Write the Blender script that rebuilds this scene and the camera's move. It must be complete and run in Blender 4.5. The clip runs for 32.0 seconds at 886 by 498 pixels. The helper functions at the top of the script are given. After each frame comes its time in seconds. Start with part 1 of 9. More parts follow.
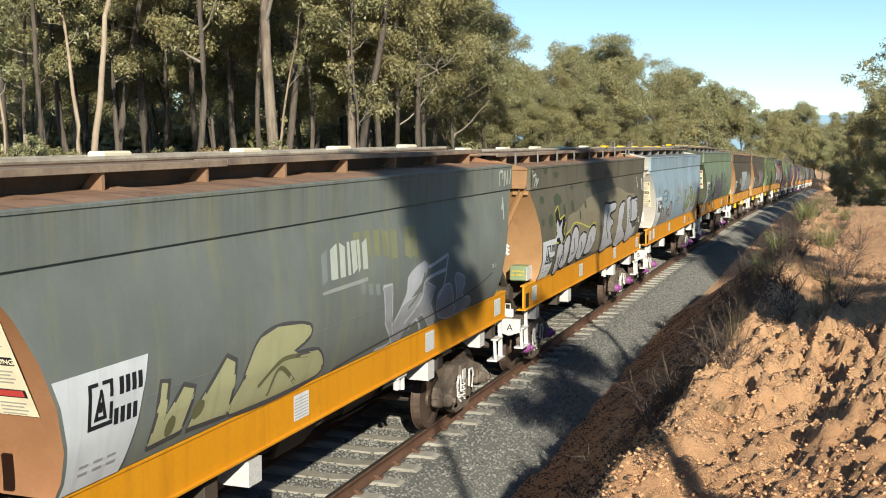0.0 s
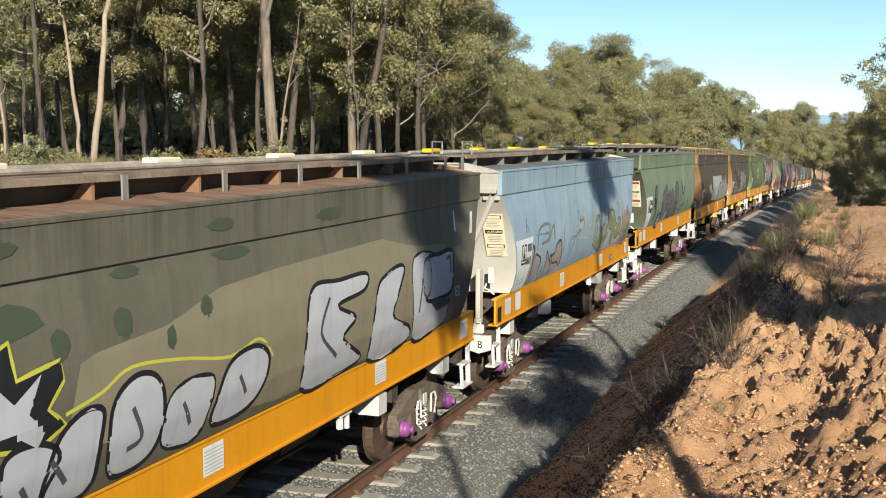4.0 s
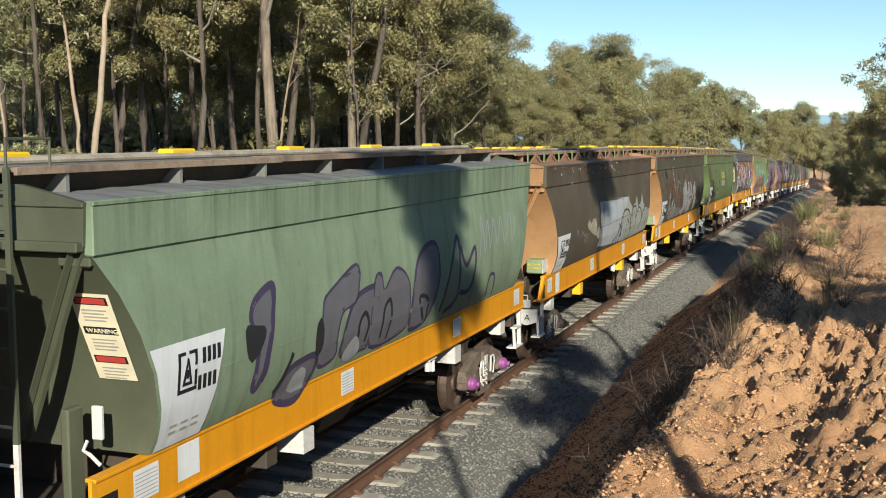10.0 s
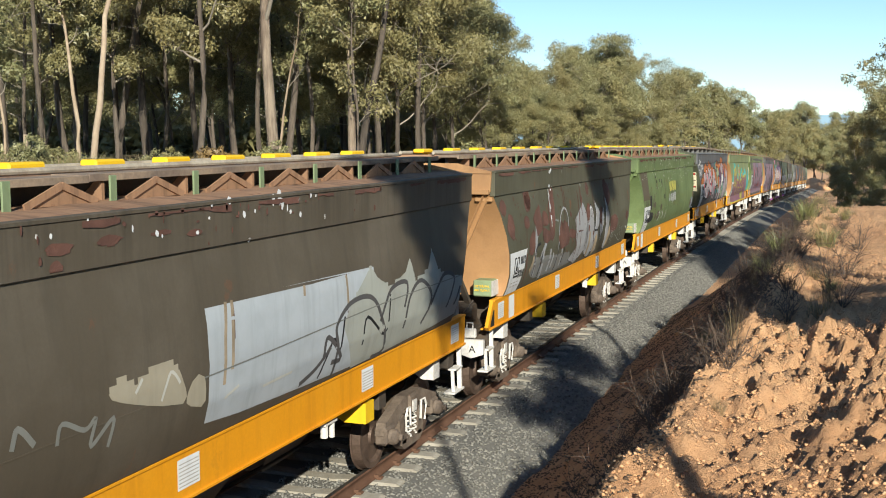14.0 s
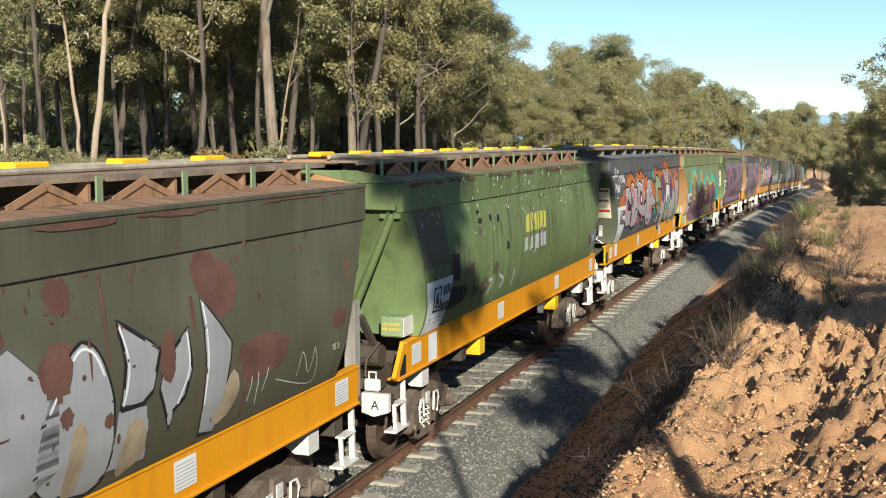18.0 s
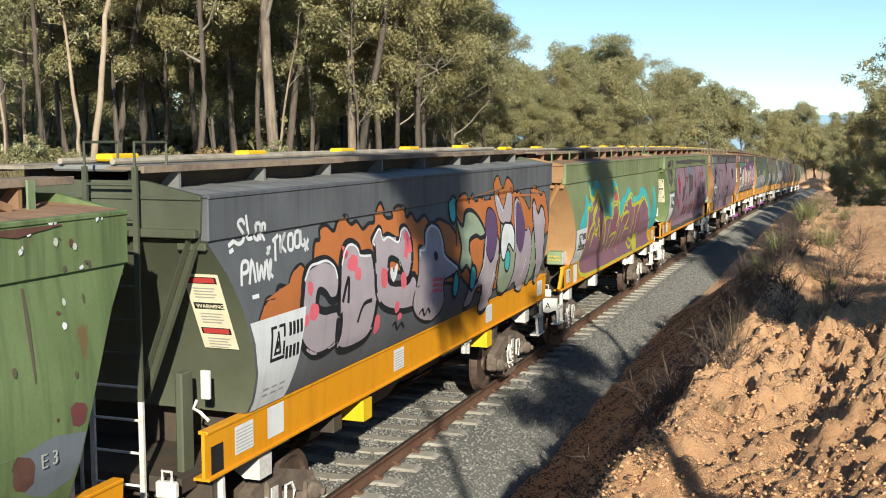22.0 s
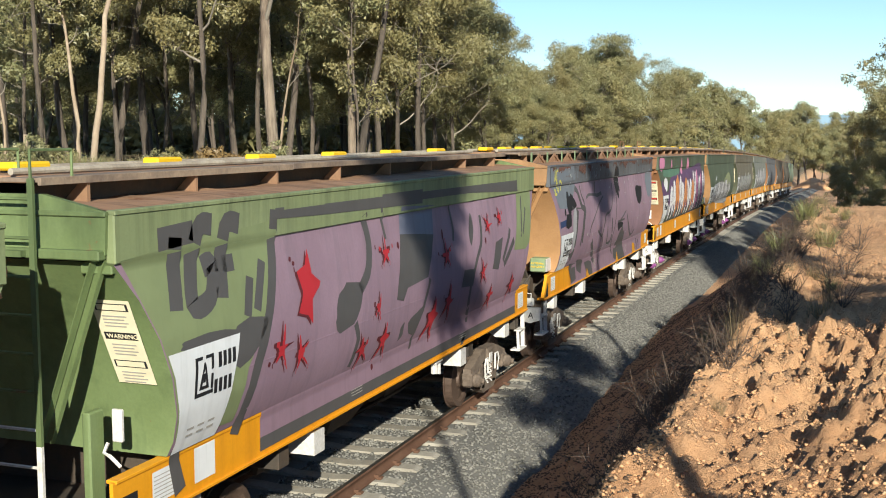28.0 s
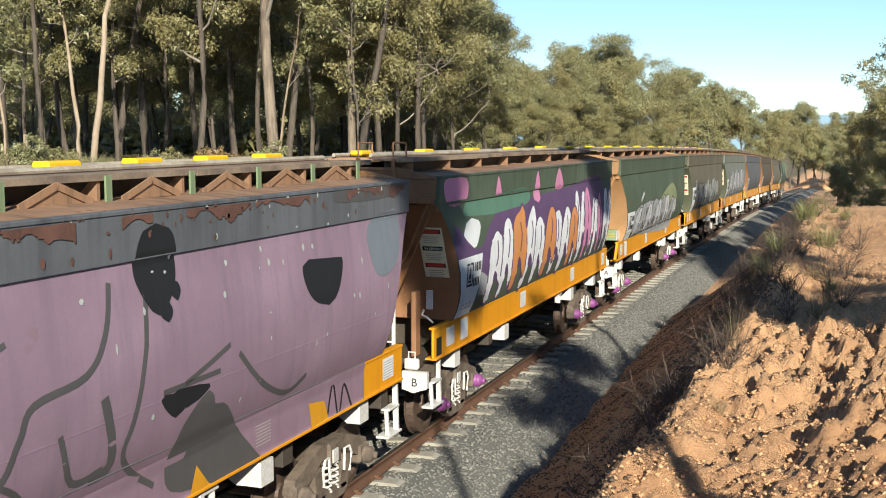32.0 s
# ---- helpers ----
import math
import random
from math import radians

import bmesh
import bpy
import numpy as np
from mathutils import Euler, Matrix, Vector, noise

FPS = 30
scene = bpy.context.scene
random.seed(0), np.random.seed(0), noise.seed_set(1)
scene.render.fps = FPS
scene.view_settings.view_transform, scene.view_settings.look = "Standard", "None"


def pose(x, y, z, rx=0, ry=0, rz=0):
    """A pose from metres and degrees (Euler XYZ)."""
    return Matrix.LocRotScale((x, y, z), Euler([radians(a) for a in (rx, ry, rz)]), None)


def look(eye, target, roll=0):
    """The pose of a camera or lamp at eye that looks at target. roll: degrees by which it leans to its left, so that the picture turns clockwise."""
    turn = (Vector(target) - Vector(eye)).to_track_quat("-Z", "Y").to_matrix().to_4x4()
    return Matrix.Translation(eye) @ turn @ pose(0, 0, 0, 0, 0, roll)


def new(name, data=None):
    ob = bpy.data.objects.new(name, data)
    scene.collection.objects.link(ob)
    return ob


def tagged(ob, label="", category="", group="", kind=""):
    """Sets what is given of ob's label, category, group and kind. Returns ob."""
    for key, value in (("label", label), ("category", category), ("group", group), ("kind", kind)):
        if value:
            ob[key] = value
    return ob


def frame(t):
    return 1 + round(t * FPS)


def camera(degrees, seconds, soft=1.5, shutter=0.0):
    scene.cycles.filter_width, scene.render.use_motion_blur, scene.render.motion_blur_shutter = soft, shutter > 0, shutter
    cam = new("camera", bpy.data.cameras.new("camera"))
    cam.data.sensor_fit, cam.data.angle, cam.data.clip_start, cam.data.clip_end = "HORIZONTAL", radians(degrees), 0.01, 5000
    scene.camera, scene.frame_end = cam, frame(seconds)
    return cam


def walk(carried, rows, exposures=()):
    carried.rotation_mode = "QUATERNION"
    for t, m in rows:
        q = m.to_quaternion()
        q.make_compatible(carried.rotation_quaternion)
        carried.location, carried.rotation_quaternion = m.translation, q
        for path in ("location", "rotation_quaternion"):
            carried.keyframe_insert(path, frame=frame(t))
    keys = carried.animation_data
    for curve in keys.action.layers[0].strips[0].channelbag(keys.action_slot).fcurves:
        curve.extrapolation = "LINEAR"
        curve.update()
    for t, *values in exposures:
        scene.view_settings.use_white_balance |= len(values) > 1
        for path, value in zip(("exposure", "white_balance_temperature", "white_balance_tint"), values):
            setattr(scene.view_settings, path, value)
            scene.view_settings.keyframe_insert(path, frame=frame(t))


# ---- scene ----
# camera: stands still on the cutting's bank, looking along the line
EYE = (6.75, 0.0, 4.55)
YAW, TILT = 19.7, 5.97
cam = camera(43.8, 32.0, soft=1.0)
CAM_POSE = pose(*EYE, 90 - TILT, 0, YAW)
walk(cam, [(0.0, CAM_POSE), (32.0, CAM_POSE)], exposures=[(0.0, 0.64, 6250, 3), (4.0, 0.6, 6250, 3), (6.0, 0.48, 6280, 3), (9.0, 0.48, 6280, 3), (11.5, 0.62, 6250, 3), (17.0, 0.68, 6250, 3), (26.0, 0.68, 6250, 3), (30.0, 0.76, 6250, 3), (32.0, 0.76, 6250, 3)])

# daylight: low winter sun from behind the camera, a little to its right
SUN_AZ, SUN_EL = 27.0, 23.5
world = bpy.data.worlds.new("daylight")
scene.world = world
world.use_nodes = True
wn = world.node_tree
sky = wn.nodes.new("ShaderNodeTexSky")
sky.sky_type = "NISHITA"
sky.sun_disc = False
sky.sun_elevation = radians(SUN_EL)
sky.sun_rotation = radians(180 - SUN_AZ)
sky.air_density, sky.dust_density, sky.ozone_density = 0.85, 0.0, 2.4
sky.altitude = 900
wn.nodes["Background"].inputs["Strength"].default_value = 0.088
wn.links.new(sky.outputs[0], wn.nodes["Background"].inputs["Color"])
sun_data = bpy.data.lights.new("sun", "SUN")
sun_data.energy, sun_data.angle, sun_data.color = 5.0, radians(0.55), (1.0, 0.9, 0.76)
sun = new("sun", sun_data)
az, el = radians(SUN_AZ), radians(SUN_EL)
SUN_DIR = Vector((math.sin(az) * math.cos(el), -math.cos(az) * math.cos(el), math.sin(el)))
sun.matrix_world = look(SUN_DIR * 100, (0, 0, 0))

# ---- materials ----


def nodes_of(name):
    m = bpy.data.materials.new(name)
    m.use_nodes = True
    return m, m.node_tree, m.node_tree.nodes["Principled BSDF"]


def noise_node(nt, coord, scale, detail=4.0, rough=0.55, stretch=None):
    n = nt.nodes.new("ShaderNodeTexNoise")
    n.inputs["Scale"].default_value = scale
    n.inputs["Detail"].default_value = detail
    n.inputs["Roughness"].default_value = rough
    if stretch:
        mp = nt.nodes.new("ShaderNodeMapping")
        mp.inputs["Scale"].default_value = stretch
        nt.links.new(coord, mp.inputs["Vector"])
        coord = mp.outputs[0]
    nt.links.new(coord, n.inputs["Vector"])
    return n.outputs["Fac"]


def ramp_node(nt, fac, lo, hi):
    r = nt.nodes.new("ShaderNodeMapRange")
    r.inputs["From Min"].default_value, r.inputs["From Max"].default_value = lo, hi
    nt.links.new(fac, r.inputs["Value"])
    return r.outputs[0]


def mix_node(nt, fac, a, b, mode="MIX"):
    m = nt.nodes.new("ShaderNodeMix")
    m.data_type, m.blend_type = "RGBA", mode
    for sock, v in ((m.inputs["Factor"], fac), (m.inputs["A"], a), (m.inputs["B"], b)):
        if isinstance(v, (int, float)):
            sock.default_value = v
        elif isinstance(v, tuple):
            sock.default_value = (*v, 1.0)
        else:
            nt.links.new(v, sock)
    return m.outputs["Result"]


def times(nt, a, b):
    m = nt.nodes.new("ShaderNodeMath")
    m.operation = "MULTIPLY"
    for sock, v in ((m.inputs[0], a), (m.inputs[1], b)):
        if isinstance(v, (int, float)):
            sock.default_value = v
        else:
            nt.links.new(v, sock)
    return m.outputs[0]


def bump_node(nt, bsdf, height, strength, distance):
    b = nt.nodes.new("ShaderNodeBump")
    b.inputs["Strength"].default_value, b.inputs["Distance"].default_value = strength, distance
    nt.links.new(height, b.inputs["Height"])
    nt.links.new(b.outputs[0], bsdf.inputs["Normal"])


def surface(name, col, col2, rough=0.8, metal=0.0, big=1.5, fine=18.0, amount=0.6, bump=0.3, depth=0.01, vary=0.0, spread=(0.4, 0.62), stretch=None):
    """A surface of two colours mixed by broad noise, with fine grain and relief."""
    m, nt, bs = nodes_of(name)
    co = nt.nodes.new("ShaderNodeTexCoord").outputs["Object"]
    broad = times(nt, ramp_node(nt, noise_node(nt, co, big, 5.0, 0.62, stretch), *spread), amount)
    grain = noise_node(nt, co, fine, 6.0, 0.7, stretch)
    c = mix_node(nt, broad, col, col2)
    g = ramp_node(nt, grain, 0.25, 0.75)
    c = mix_node(nt, times(nt, g, 0.45), c, tuple(min(1, 0.35 * v) for v in col2))
    if vary:
        info = nt.nodes.new("ShaderNodeObjectInfo").outputs["Random"]
        hsv = nt.nodes.new("ShaderNodeHueSaturation")
        nt.links.new(ramp_node(nt, info, 0.0, 1.0), hsv.inputs["Fac"])
        hsv.inputs["Value"].default_value = 1 - vary
        nt.links.new(c, hsv.inputs["Color"])
        c = hsv.outputs[0]
    nt.links.new(c, bs.inputs["Base Color"])
    bs.inputs["Roughness"].default_value, bs.inputs["Metallic"].default_value = rough, metal
    if bump:
        bump_node(nt, bs, grain, bump, depth)
    return m


RUST, RUST_DARK = (0.17, 0.07, 0.032), (0.07, 0.035, 0.02)


def wagon_paint(name, col, stain=None, rust=0.15, streak=0.5, rough=0.62, chalk=0.25):
    """Weathered wagon paint: chalky patches, vertical run-off streaks, rust spots."""
    m, nt, bs = nodes_of(name)
    co = nt.nodes.new("ShaderNodeTexCoord").outputs["Object"]
    stain = stain or tuple(0.35 * v for v in col)
    light = tuple(min(0.8, v * 1.35 + 0.03) for v in col)
    c = mix_node(nt, times(nt, ramp_node(nt, noise_node(nt, co, 0.9, 5, 0.6), 0.42, 0.68), chalk * 2), col, light)
    run = ramp_node(nt, noise_node(nt, co, 1.0, 5, 0.6, (3.0, 5.5, 0.45)), 0.5, 0.72)
    c = mix_node(nt, times(nt, run, min(1.0, streak * 1.1)), c, stain)
    thin = ramp_node(nt, noise_node(nt, co, 1.0, 6, 0.7, (5.0, 22.0, 0.5)), 0.55, 0.7)
    c = mix_node(nt, times(nt, thin, streak * 0.3), c, stain)
    sep = nt.nodes.new("ShaderNodeSeparateXYZ")
    nt.links.new(co, sep.inputs[0])
    smear = ramp_node(nt, noise_node(nt, co, 1.0, 6, 0.65, (1.0, 7.0, 0.35)), 0.47, 0.66)
    c = mix_node(nt, times(nt, times(nt, smear, ramp_node(nt, sep.outputs["Z"], 3.3, 3.95)), min(1.0, 0.2 + 0.7 * streak)), c, tuple(0.3 * v for v in stain))
    spots = ramp_node(nt, noise_node(nt, co, 2.6, 8, 0.68, (1, 1, 0.7)), 0.66 - 0.12 * rust, 0.69 - 0.1 * rust)
    c = mix_node(nt, times(nt, spots, min(1, rust * 2.5)), c, RUST)
    fine = noise_node(nt, co, 30, 5, 0.7)
    c = mix_node(nt, times(nt, ramp_node(nt, fine, 0.35, 0.75), 0.22), c, stain)
    nt.links.new(c, bs.inputs["Base Color"])
    bs.inputs["Roughness"].default_value = rough
    bump_node(nt, bs, noise_node(nt, co, 1.6, 3, 0.5), 0.35, 0.02)
    return m


def spray(name, col, rough=0.65):
    """Sprayed paint: nearly plain, faintly blotched and scuffed."""
    m, nt, bs = nodes_of(name)
    co = nt.nodes.new("ShaderNodeTexCoord").outputs["Object"]
    c = mix_node(nt, times(nt, ramp_node(nt, noise_node(nt, co, 2.2, 5, 0.6), 0.4, 0.7), 0.3), col, tuple(0.55 * v for v in col))
    c = mix_node(nt, times(nt, ramp_node(nt, noise_node(nt, co, 1, 5, 0.6, (3, 7, 0.5)), 0.52, 0.75), 0.3), c, tuple(0.4 * v + 0.02 for v in col))
    nt.links.new(c, bs.inputs["Base Color"])
    bs.inputs["Roughness"].default_value = rough
    return m


def leaf_material(name, col, col2, dry):
    m, nt, bs = nodes_of(name)
    geo = nt.nodes.new("ShaderNodeNewGeometry").outputs["Random Per Island"]
    info = nt.nodes.new("ShaderNodeObjectInfo").outputs["Random"]
    co = nt.nodes.new("ShaderNodeTexCoord").outputs["Object"]
    c = mix_node(nt, geo, col, col2)
    c = mix_node(nt, times(nt, ramp_node(nt, noise_node(nt, co, 0.55, 3, 0.5), 0.5, 0.75), 0.55), c, dry)
    c = mix_node(nt, times(nt, info, 0.45), c, tuple(0.6 * v for v in dry))
    nt.links.new(c, bs.inputs["Base Color"])
    bs.inputs["Roughness"].default_value = 0.5
    tr = nt.nodes.new("ShaderNodeBsdfTranslucent")
    nt.links.new(c, tr.inputs["Color"])
    mx = nt.nodes.new("ShaderNodeMixShader")
    mx.inputs[0].default_value = 0.07
    nt.links.new(bs.outputs[0], mx.inputs[1])
    nt.links.new(tr.outputs[0], mx.inputs[2])
    nt.links.new(mx.outputs[0], nt.nodes["Material Output"].inputs["Surface"])
    return m


def ground_material():
    """Orange clay; leaf litter and dry grass where the wood stands."""
    m, nt, bs = nodes_of("clay_and_litter")
    co = nt.nodes.new("ShaderNodeTexCoord").outputs["Object"]
    c = mix_node(nt, ramp_node(nt, noise_node(nt, co, 0.6, 5, 0.62), 0.4, 0.65), (0.66, 0.39, 0.205), (0.53, 0.29, 0.145))
    grain = noise_node(nt, co, 9.0, 8, 0.75)
    c = mix_node(nt, times(nt, ramp_node(nt, grain, 0.45, 0.75), 0.4), c, (0.24, 0.11, 0.05))
    c = mix_node(nt, times(nt, ramp_node(nt, noise_node(nt, co, 26.0, 4, 0.7), 0.58, 0.7), 0.5), c, (0.6, 0.4, 0.22))
    litter = mix_node(nt, ramp_node(nt, grain, 0.35, 0.65), (0.12, 0.085, 0.045), (0.2, 0.16, 0.075))
    sep = nt.nodes.new("ShaderNodeSeparateXYZ")
    nt.links.new(co, sep.inputs[0])
    west = ramp_node(nt, sep.outputs["X"], -5.0, -9.0)
    c = mix_node(nt, west, c, litter)
    nt.links.new(c, bs.inputs["Base Color"])
    bs.inputs["Roughness"].default_value = 0.95
    add = nt.nodes.new("ShaderNodeMath")
    add.operation = "ADD"
    nt.links.new(grain, add.inputs[0])
    nt.links.new(times(nt, noise_node(nt, co, 32.0, 6, 0.75), 0.6), add.inputs[1])
    bump_node(nt, bs, add.outputs[0], 0.9, 0.06)
    return m


M_SOIL = ground_material()
M_CLOD = surface("soil_clods", (0.44, 0.21, 0.085), (0.3, 0.14, 0.06), 0.95, 0, 0.8, 14.0, 0.8, 0.6, 0.03)
M_BALLAST = surface("ballast_bed", (0.2, 0.193, 0.175), (0.15, 0.142, 0.126), 0.95, 0, 0.7, 22.0, 0.5, 0.35, 0.03)
M_CONCRETE = surface("weathered_concrete", (0.46, 0.43, 0.37), (0.3, 0.26, 0.2), 0.9, 0, 2.0, 22.0, 0.7, 0.5, 0.01, vary=0.35)
M_RAIL = surface("rusty_rail", (0.13, 0.065, 0.04), (0.2, 0.11, 0.07), 0.75, 0.2, 3.0, 40, 0.7, 0.3, 0.004)
M_RAILTOP = surface("polished_rail_head", (0.42, 0.4, 0.38), (0.25, 0.22, 0.2), 0.32, 0.9, 3.0, 40, 0.5, 0.1, 0.002)
M_BARK_HERO = surface("fibrous_grey_bark", (0.34, 0.27, 0.2), (0.14, 0.1, 0.075), 0.95, 0, 1.5, 12, 0.9, 1.0, 0.06, stretch=(1.6, 1.6, 0.22))
M_BARK = surface("dark_grey_bark", (0.2, 0.16, 0.125), (0.07, 0.055, 0.045), 0.95, 0, 1.5, 12, 0.9, 1.0, 0.06, vary=0.45, stretch=(1.6, 1.6, 0.22))
M_BARK_PALE = surface("pale_smooth_bark", (0.44, 0.35, 0.25), (0.26, 0.18, 0.12), 0.85, 0, 1.0, 9, 0.8, 0.6, 0.03, stretch=(1.2, 1.2, 0.5))
M_LIMB = surface("smooth_pale_limbs", (0.4, 0.35, 0.28), (0.2, 0.165, 0.13), 0.85, 0, 1.4, 9, 0.8, 0.5, 0.02, vary=0.4)
M_LEAF = leaf_material("gum_leaves", (0.125, 0.132, 0.055), (0.31, 0.3, 0.15), (0.38, 0.29, 0.11))
M_LEAF_DRY = leaf_material("dry_shrub_leaves", (0.2, 0.13, 0.05), (0.27, 0.19, 0.08), (0.3, 0.16, 0.05))
M_GRASS = leaf_material("dry_grass", (0.26, 0.2, 0.11), (0.16, 0.12, 0.06), (0.34, 0.25, 0.13))
M_GRASS_GREEN = leaf_material("green_grass_tussock", (0.13, 0.15, 0.05), (0.25, 0.23, 0.1), (0.3, 0.25, 0.12))
M_TWIG = surface("dead_twigs", (0.16, 0.11, 0.08), (0.08, 0.055, 0.04), 0.95, 0, 3, 30, 0.6, 0.2, 0.005)
M_HILL = surface("hazy_hills", (0.28, 0.42, 0.55), (0.25, 0.38, 0.5), 1.0, 0, 0.002, 0.02, 0.6, 0)
# ---- helpers for building ----


def mesh_of(name, bm, material=None, smooth=False):
    me = bpy.data.meshes.new(name)
    bm.to_mesh(me)
    bm.free()
    if material:
        me.materials.append(material)
    if smooth:
        me.polygons.foreach_set("use_smooth", [True] * len(me.polygons))
    return me


def part(name, bm, material, parent, label="", smooth=False):
    """Links a bmesh, or a ready mesh, as one mesh object under a thing or a part."""
    me = mesh_of(name, bm, material, smooth) if isinstance(bm, bmesh.types.BMesh) else bm
    ob = new(name, me)
    ob.parent = parent
    if label:
        ob["label"] = label
    return ob


def add_box(bm, x0, x1, y0, y1, z0, z1, bevel=0.0, m=None):
    r = bmesh.ops.create_cube(bm, size=1.0)
    vs = r["verts"]
    for v in vs:
        v.co = Vector(((x0 + x1) / 2 + v.co.x * (x1 - x0), (y0 + y1) / 2 + v.co.y * (y1 - y0), (z0 + z1) / 2 + v.co.z * (z1 - z0)))
    if m:
        bmesh.ops.transform(bm, matrix=m, verts=vs)
    if bevel:
        es = {e for v in vs for e in v.link_edges}
        bmesh.ops.bevel(bm, geom=list(es), offset=bevel, segments=1, affect="EDGES", profile=0.5)


def box(x0, x1, y0, y1, z0, z1, bevel=0.0, m=None):
    bm = bmesh.new()
    add_box(bm, x0, x1, y0, y1, z0, z1, bevel, m)
    return bm


def add_bar(bm, a, b, w, h=None, round_=False, seg=8):
    """A straight bar from a to b, square or round."""
    a, b = Vector(a), Vector(b)
    d = b - a
    q = d.to_track_quat("Z", "Y").to_matrix().to_4x4()
    m = Matrix.Translation((a + b) / 2) @ q
    if round_:
        r = bmesh.ops.create_cone(bm, cap_ends=True, segments=seg, radius1=w / 2, radius2=(h or w) / 2, depth=d.length)
        bmesh.ops.transform(bm, matrix=m, verts=r["verts"])
    else:
        add_box(bm, -w / 2, w / 2, -(h or w) / 2, (h or w) / 2, -d.length / 2, d.length / 2, 0.0, m)


def bar(a, b, w, h=None, round_=False, seg=8):
    bm = bmesh.new()
    add_bar(bm, a, b, w, h, round_, seg)
    return bm


def add_pipe(bm, pts, r, seg=6):
    """A bent pipe through the points."""
    pts = [Vector(p) for p in pts]
    rings = []
    for i, p in enumerate(pts):
        d = (pts[min(i + 1, len(pts) - 1)] - pts[max(i - 1, 0)]).normalized()
        q = d.to_track_quat("Z", "Y")
        rr = r[i] if isinstance(r, (list, tuple)) else r
        rings.append([bm.verts.new(p + q @ Vector((rr * math.cos(2 * math.pi * k / seg), rr * math.sin(2 * math.pi * k / seg), 0))) for k in range(seg)])
    for a, b in zip(rings, rings[1:]):
        for k in range(seg):
            bm.faces.new((a[k], a[(k + 1) % seg], b[(k + 1) % seg], b[k]))
    bm.faces.new(rings[0][::-1])
    bm.faces.new(rings[-1])


def prism(pts, axis, a, b):
    """A closed outline, extruded from a to b along axis ('x' or 'y')."""
    bm = bmesh.new()
    put = (lambda p, t: (t, p[0], p[1])) if axis == "x" else (lambda p, t: (p[0], t, p[1]))
    va = [bm.verts.new(put(p, a)) for p in pts]
    vb = [bm.verts.new(put(p, b)) for p in pts]
    n = len(pts)
    bm.faces.new(va)
    bm.faces.new(vb[::-1])
    for i in range(n):
        bm.faces.new((va[i], vb[i], vb[(i + 1) % n], va[(i + 1) % n]))
    bmesh.ops.recalc_face_normals(bm, faces=bm.faces)
    return bm


def quick_mesh(name, verts, faces, material, smooth=False):
    me = bpy.data.meshes.new(name)
    verts = np.asarray(verts, dtype=np.float32)
    faces = np.asarray(faces, dtype=np.int32)
    k = faces.shape[1]
    me.vertices.add(len(verts))
    me.vertices.foreach_set("co", verts.ravel())
    me.loops.add(faces.size)
    me.loops.foreach_set("vertex_index", faces.ravel())
    me.polygons.add(len(faces))
    me.polygons.foreach_set("loop_start", np.arange(0, faces.size, k, dtype=np.int32))
    me.polygons.foreach_set("loop_total", np.full(len(faces), k, dtype=np.int32))
    me.update(calc_edges=True)
    me.materials.append(material)
    if smooth:
        me.polygons.foreach_set("use_smooth", [True] * len(faces))
    return me


# ---- the line: level near the camera, then falling away ----


def line_z(y):
    if y < 10:
        return 0.0
    if y < 100:
        return -0.0002 * (y - 10) ** 2
    return -1.62 - 0.036 * (y - 100)


def smooth_step(a, b, v):
    t = min(1.0, max(0.0, (v - a) / (b - a)))
    return t * t * (3 - 2 * t)


def crest_x(y):
    """Where the spoil bank's edge runs."""
    return 5.66 + 0.05 * (min(max(y, -5), 12) - 5) + 0.02 * (min(max(y, 12), 32) - 12)


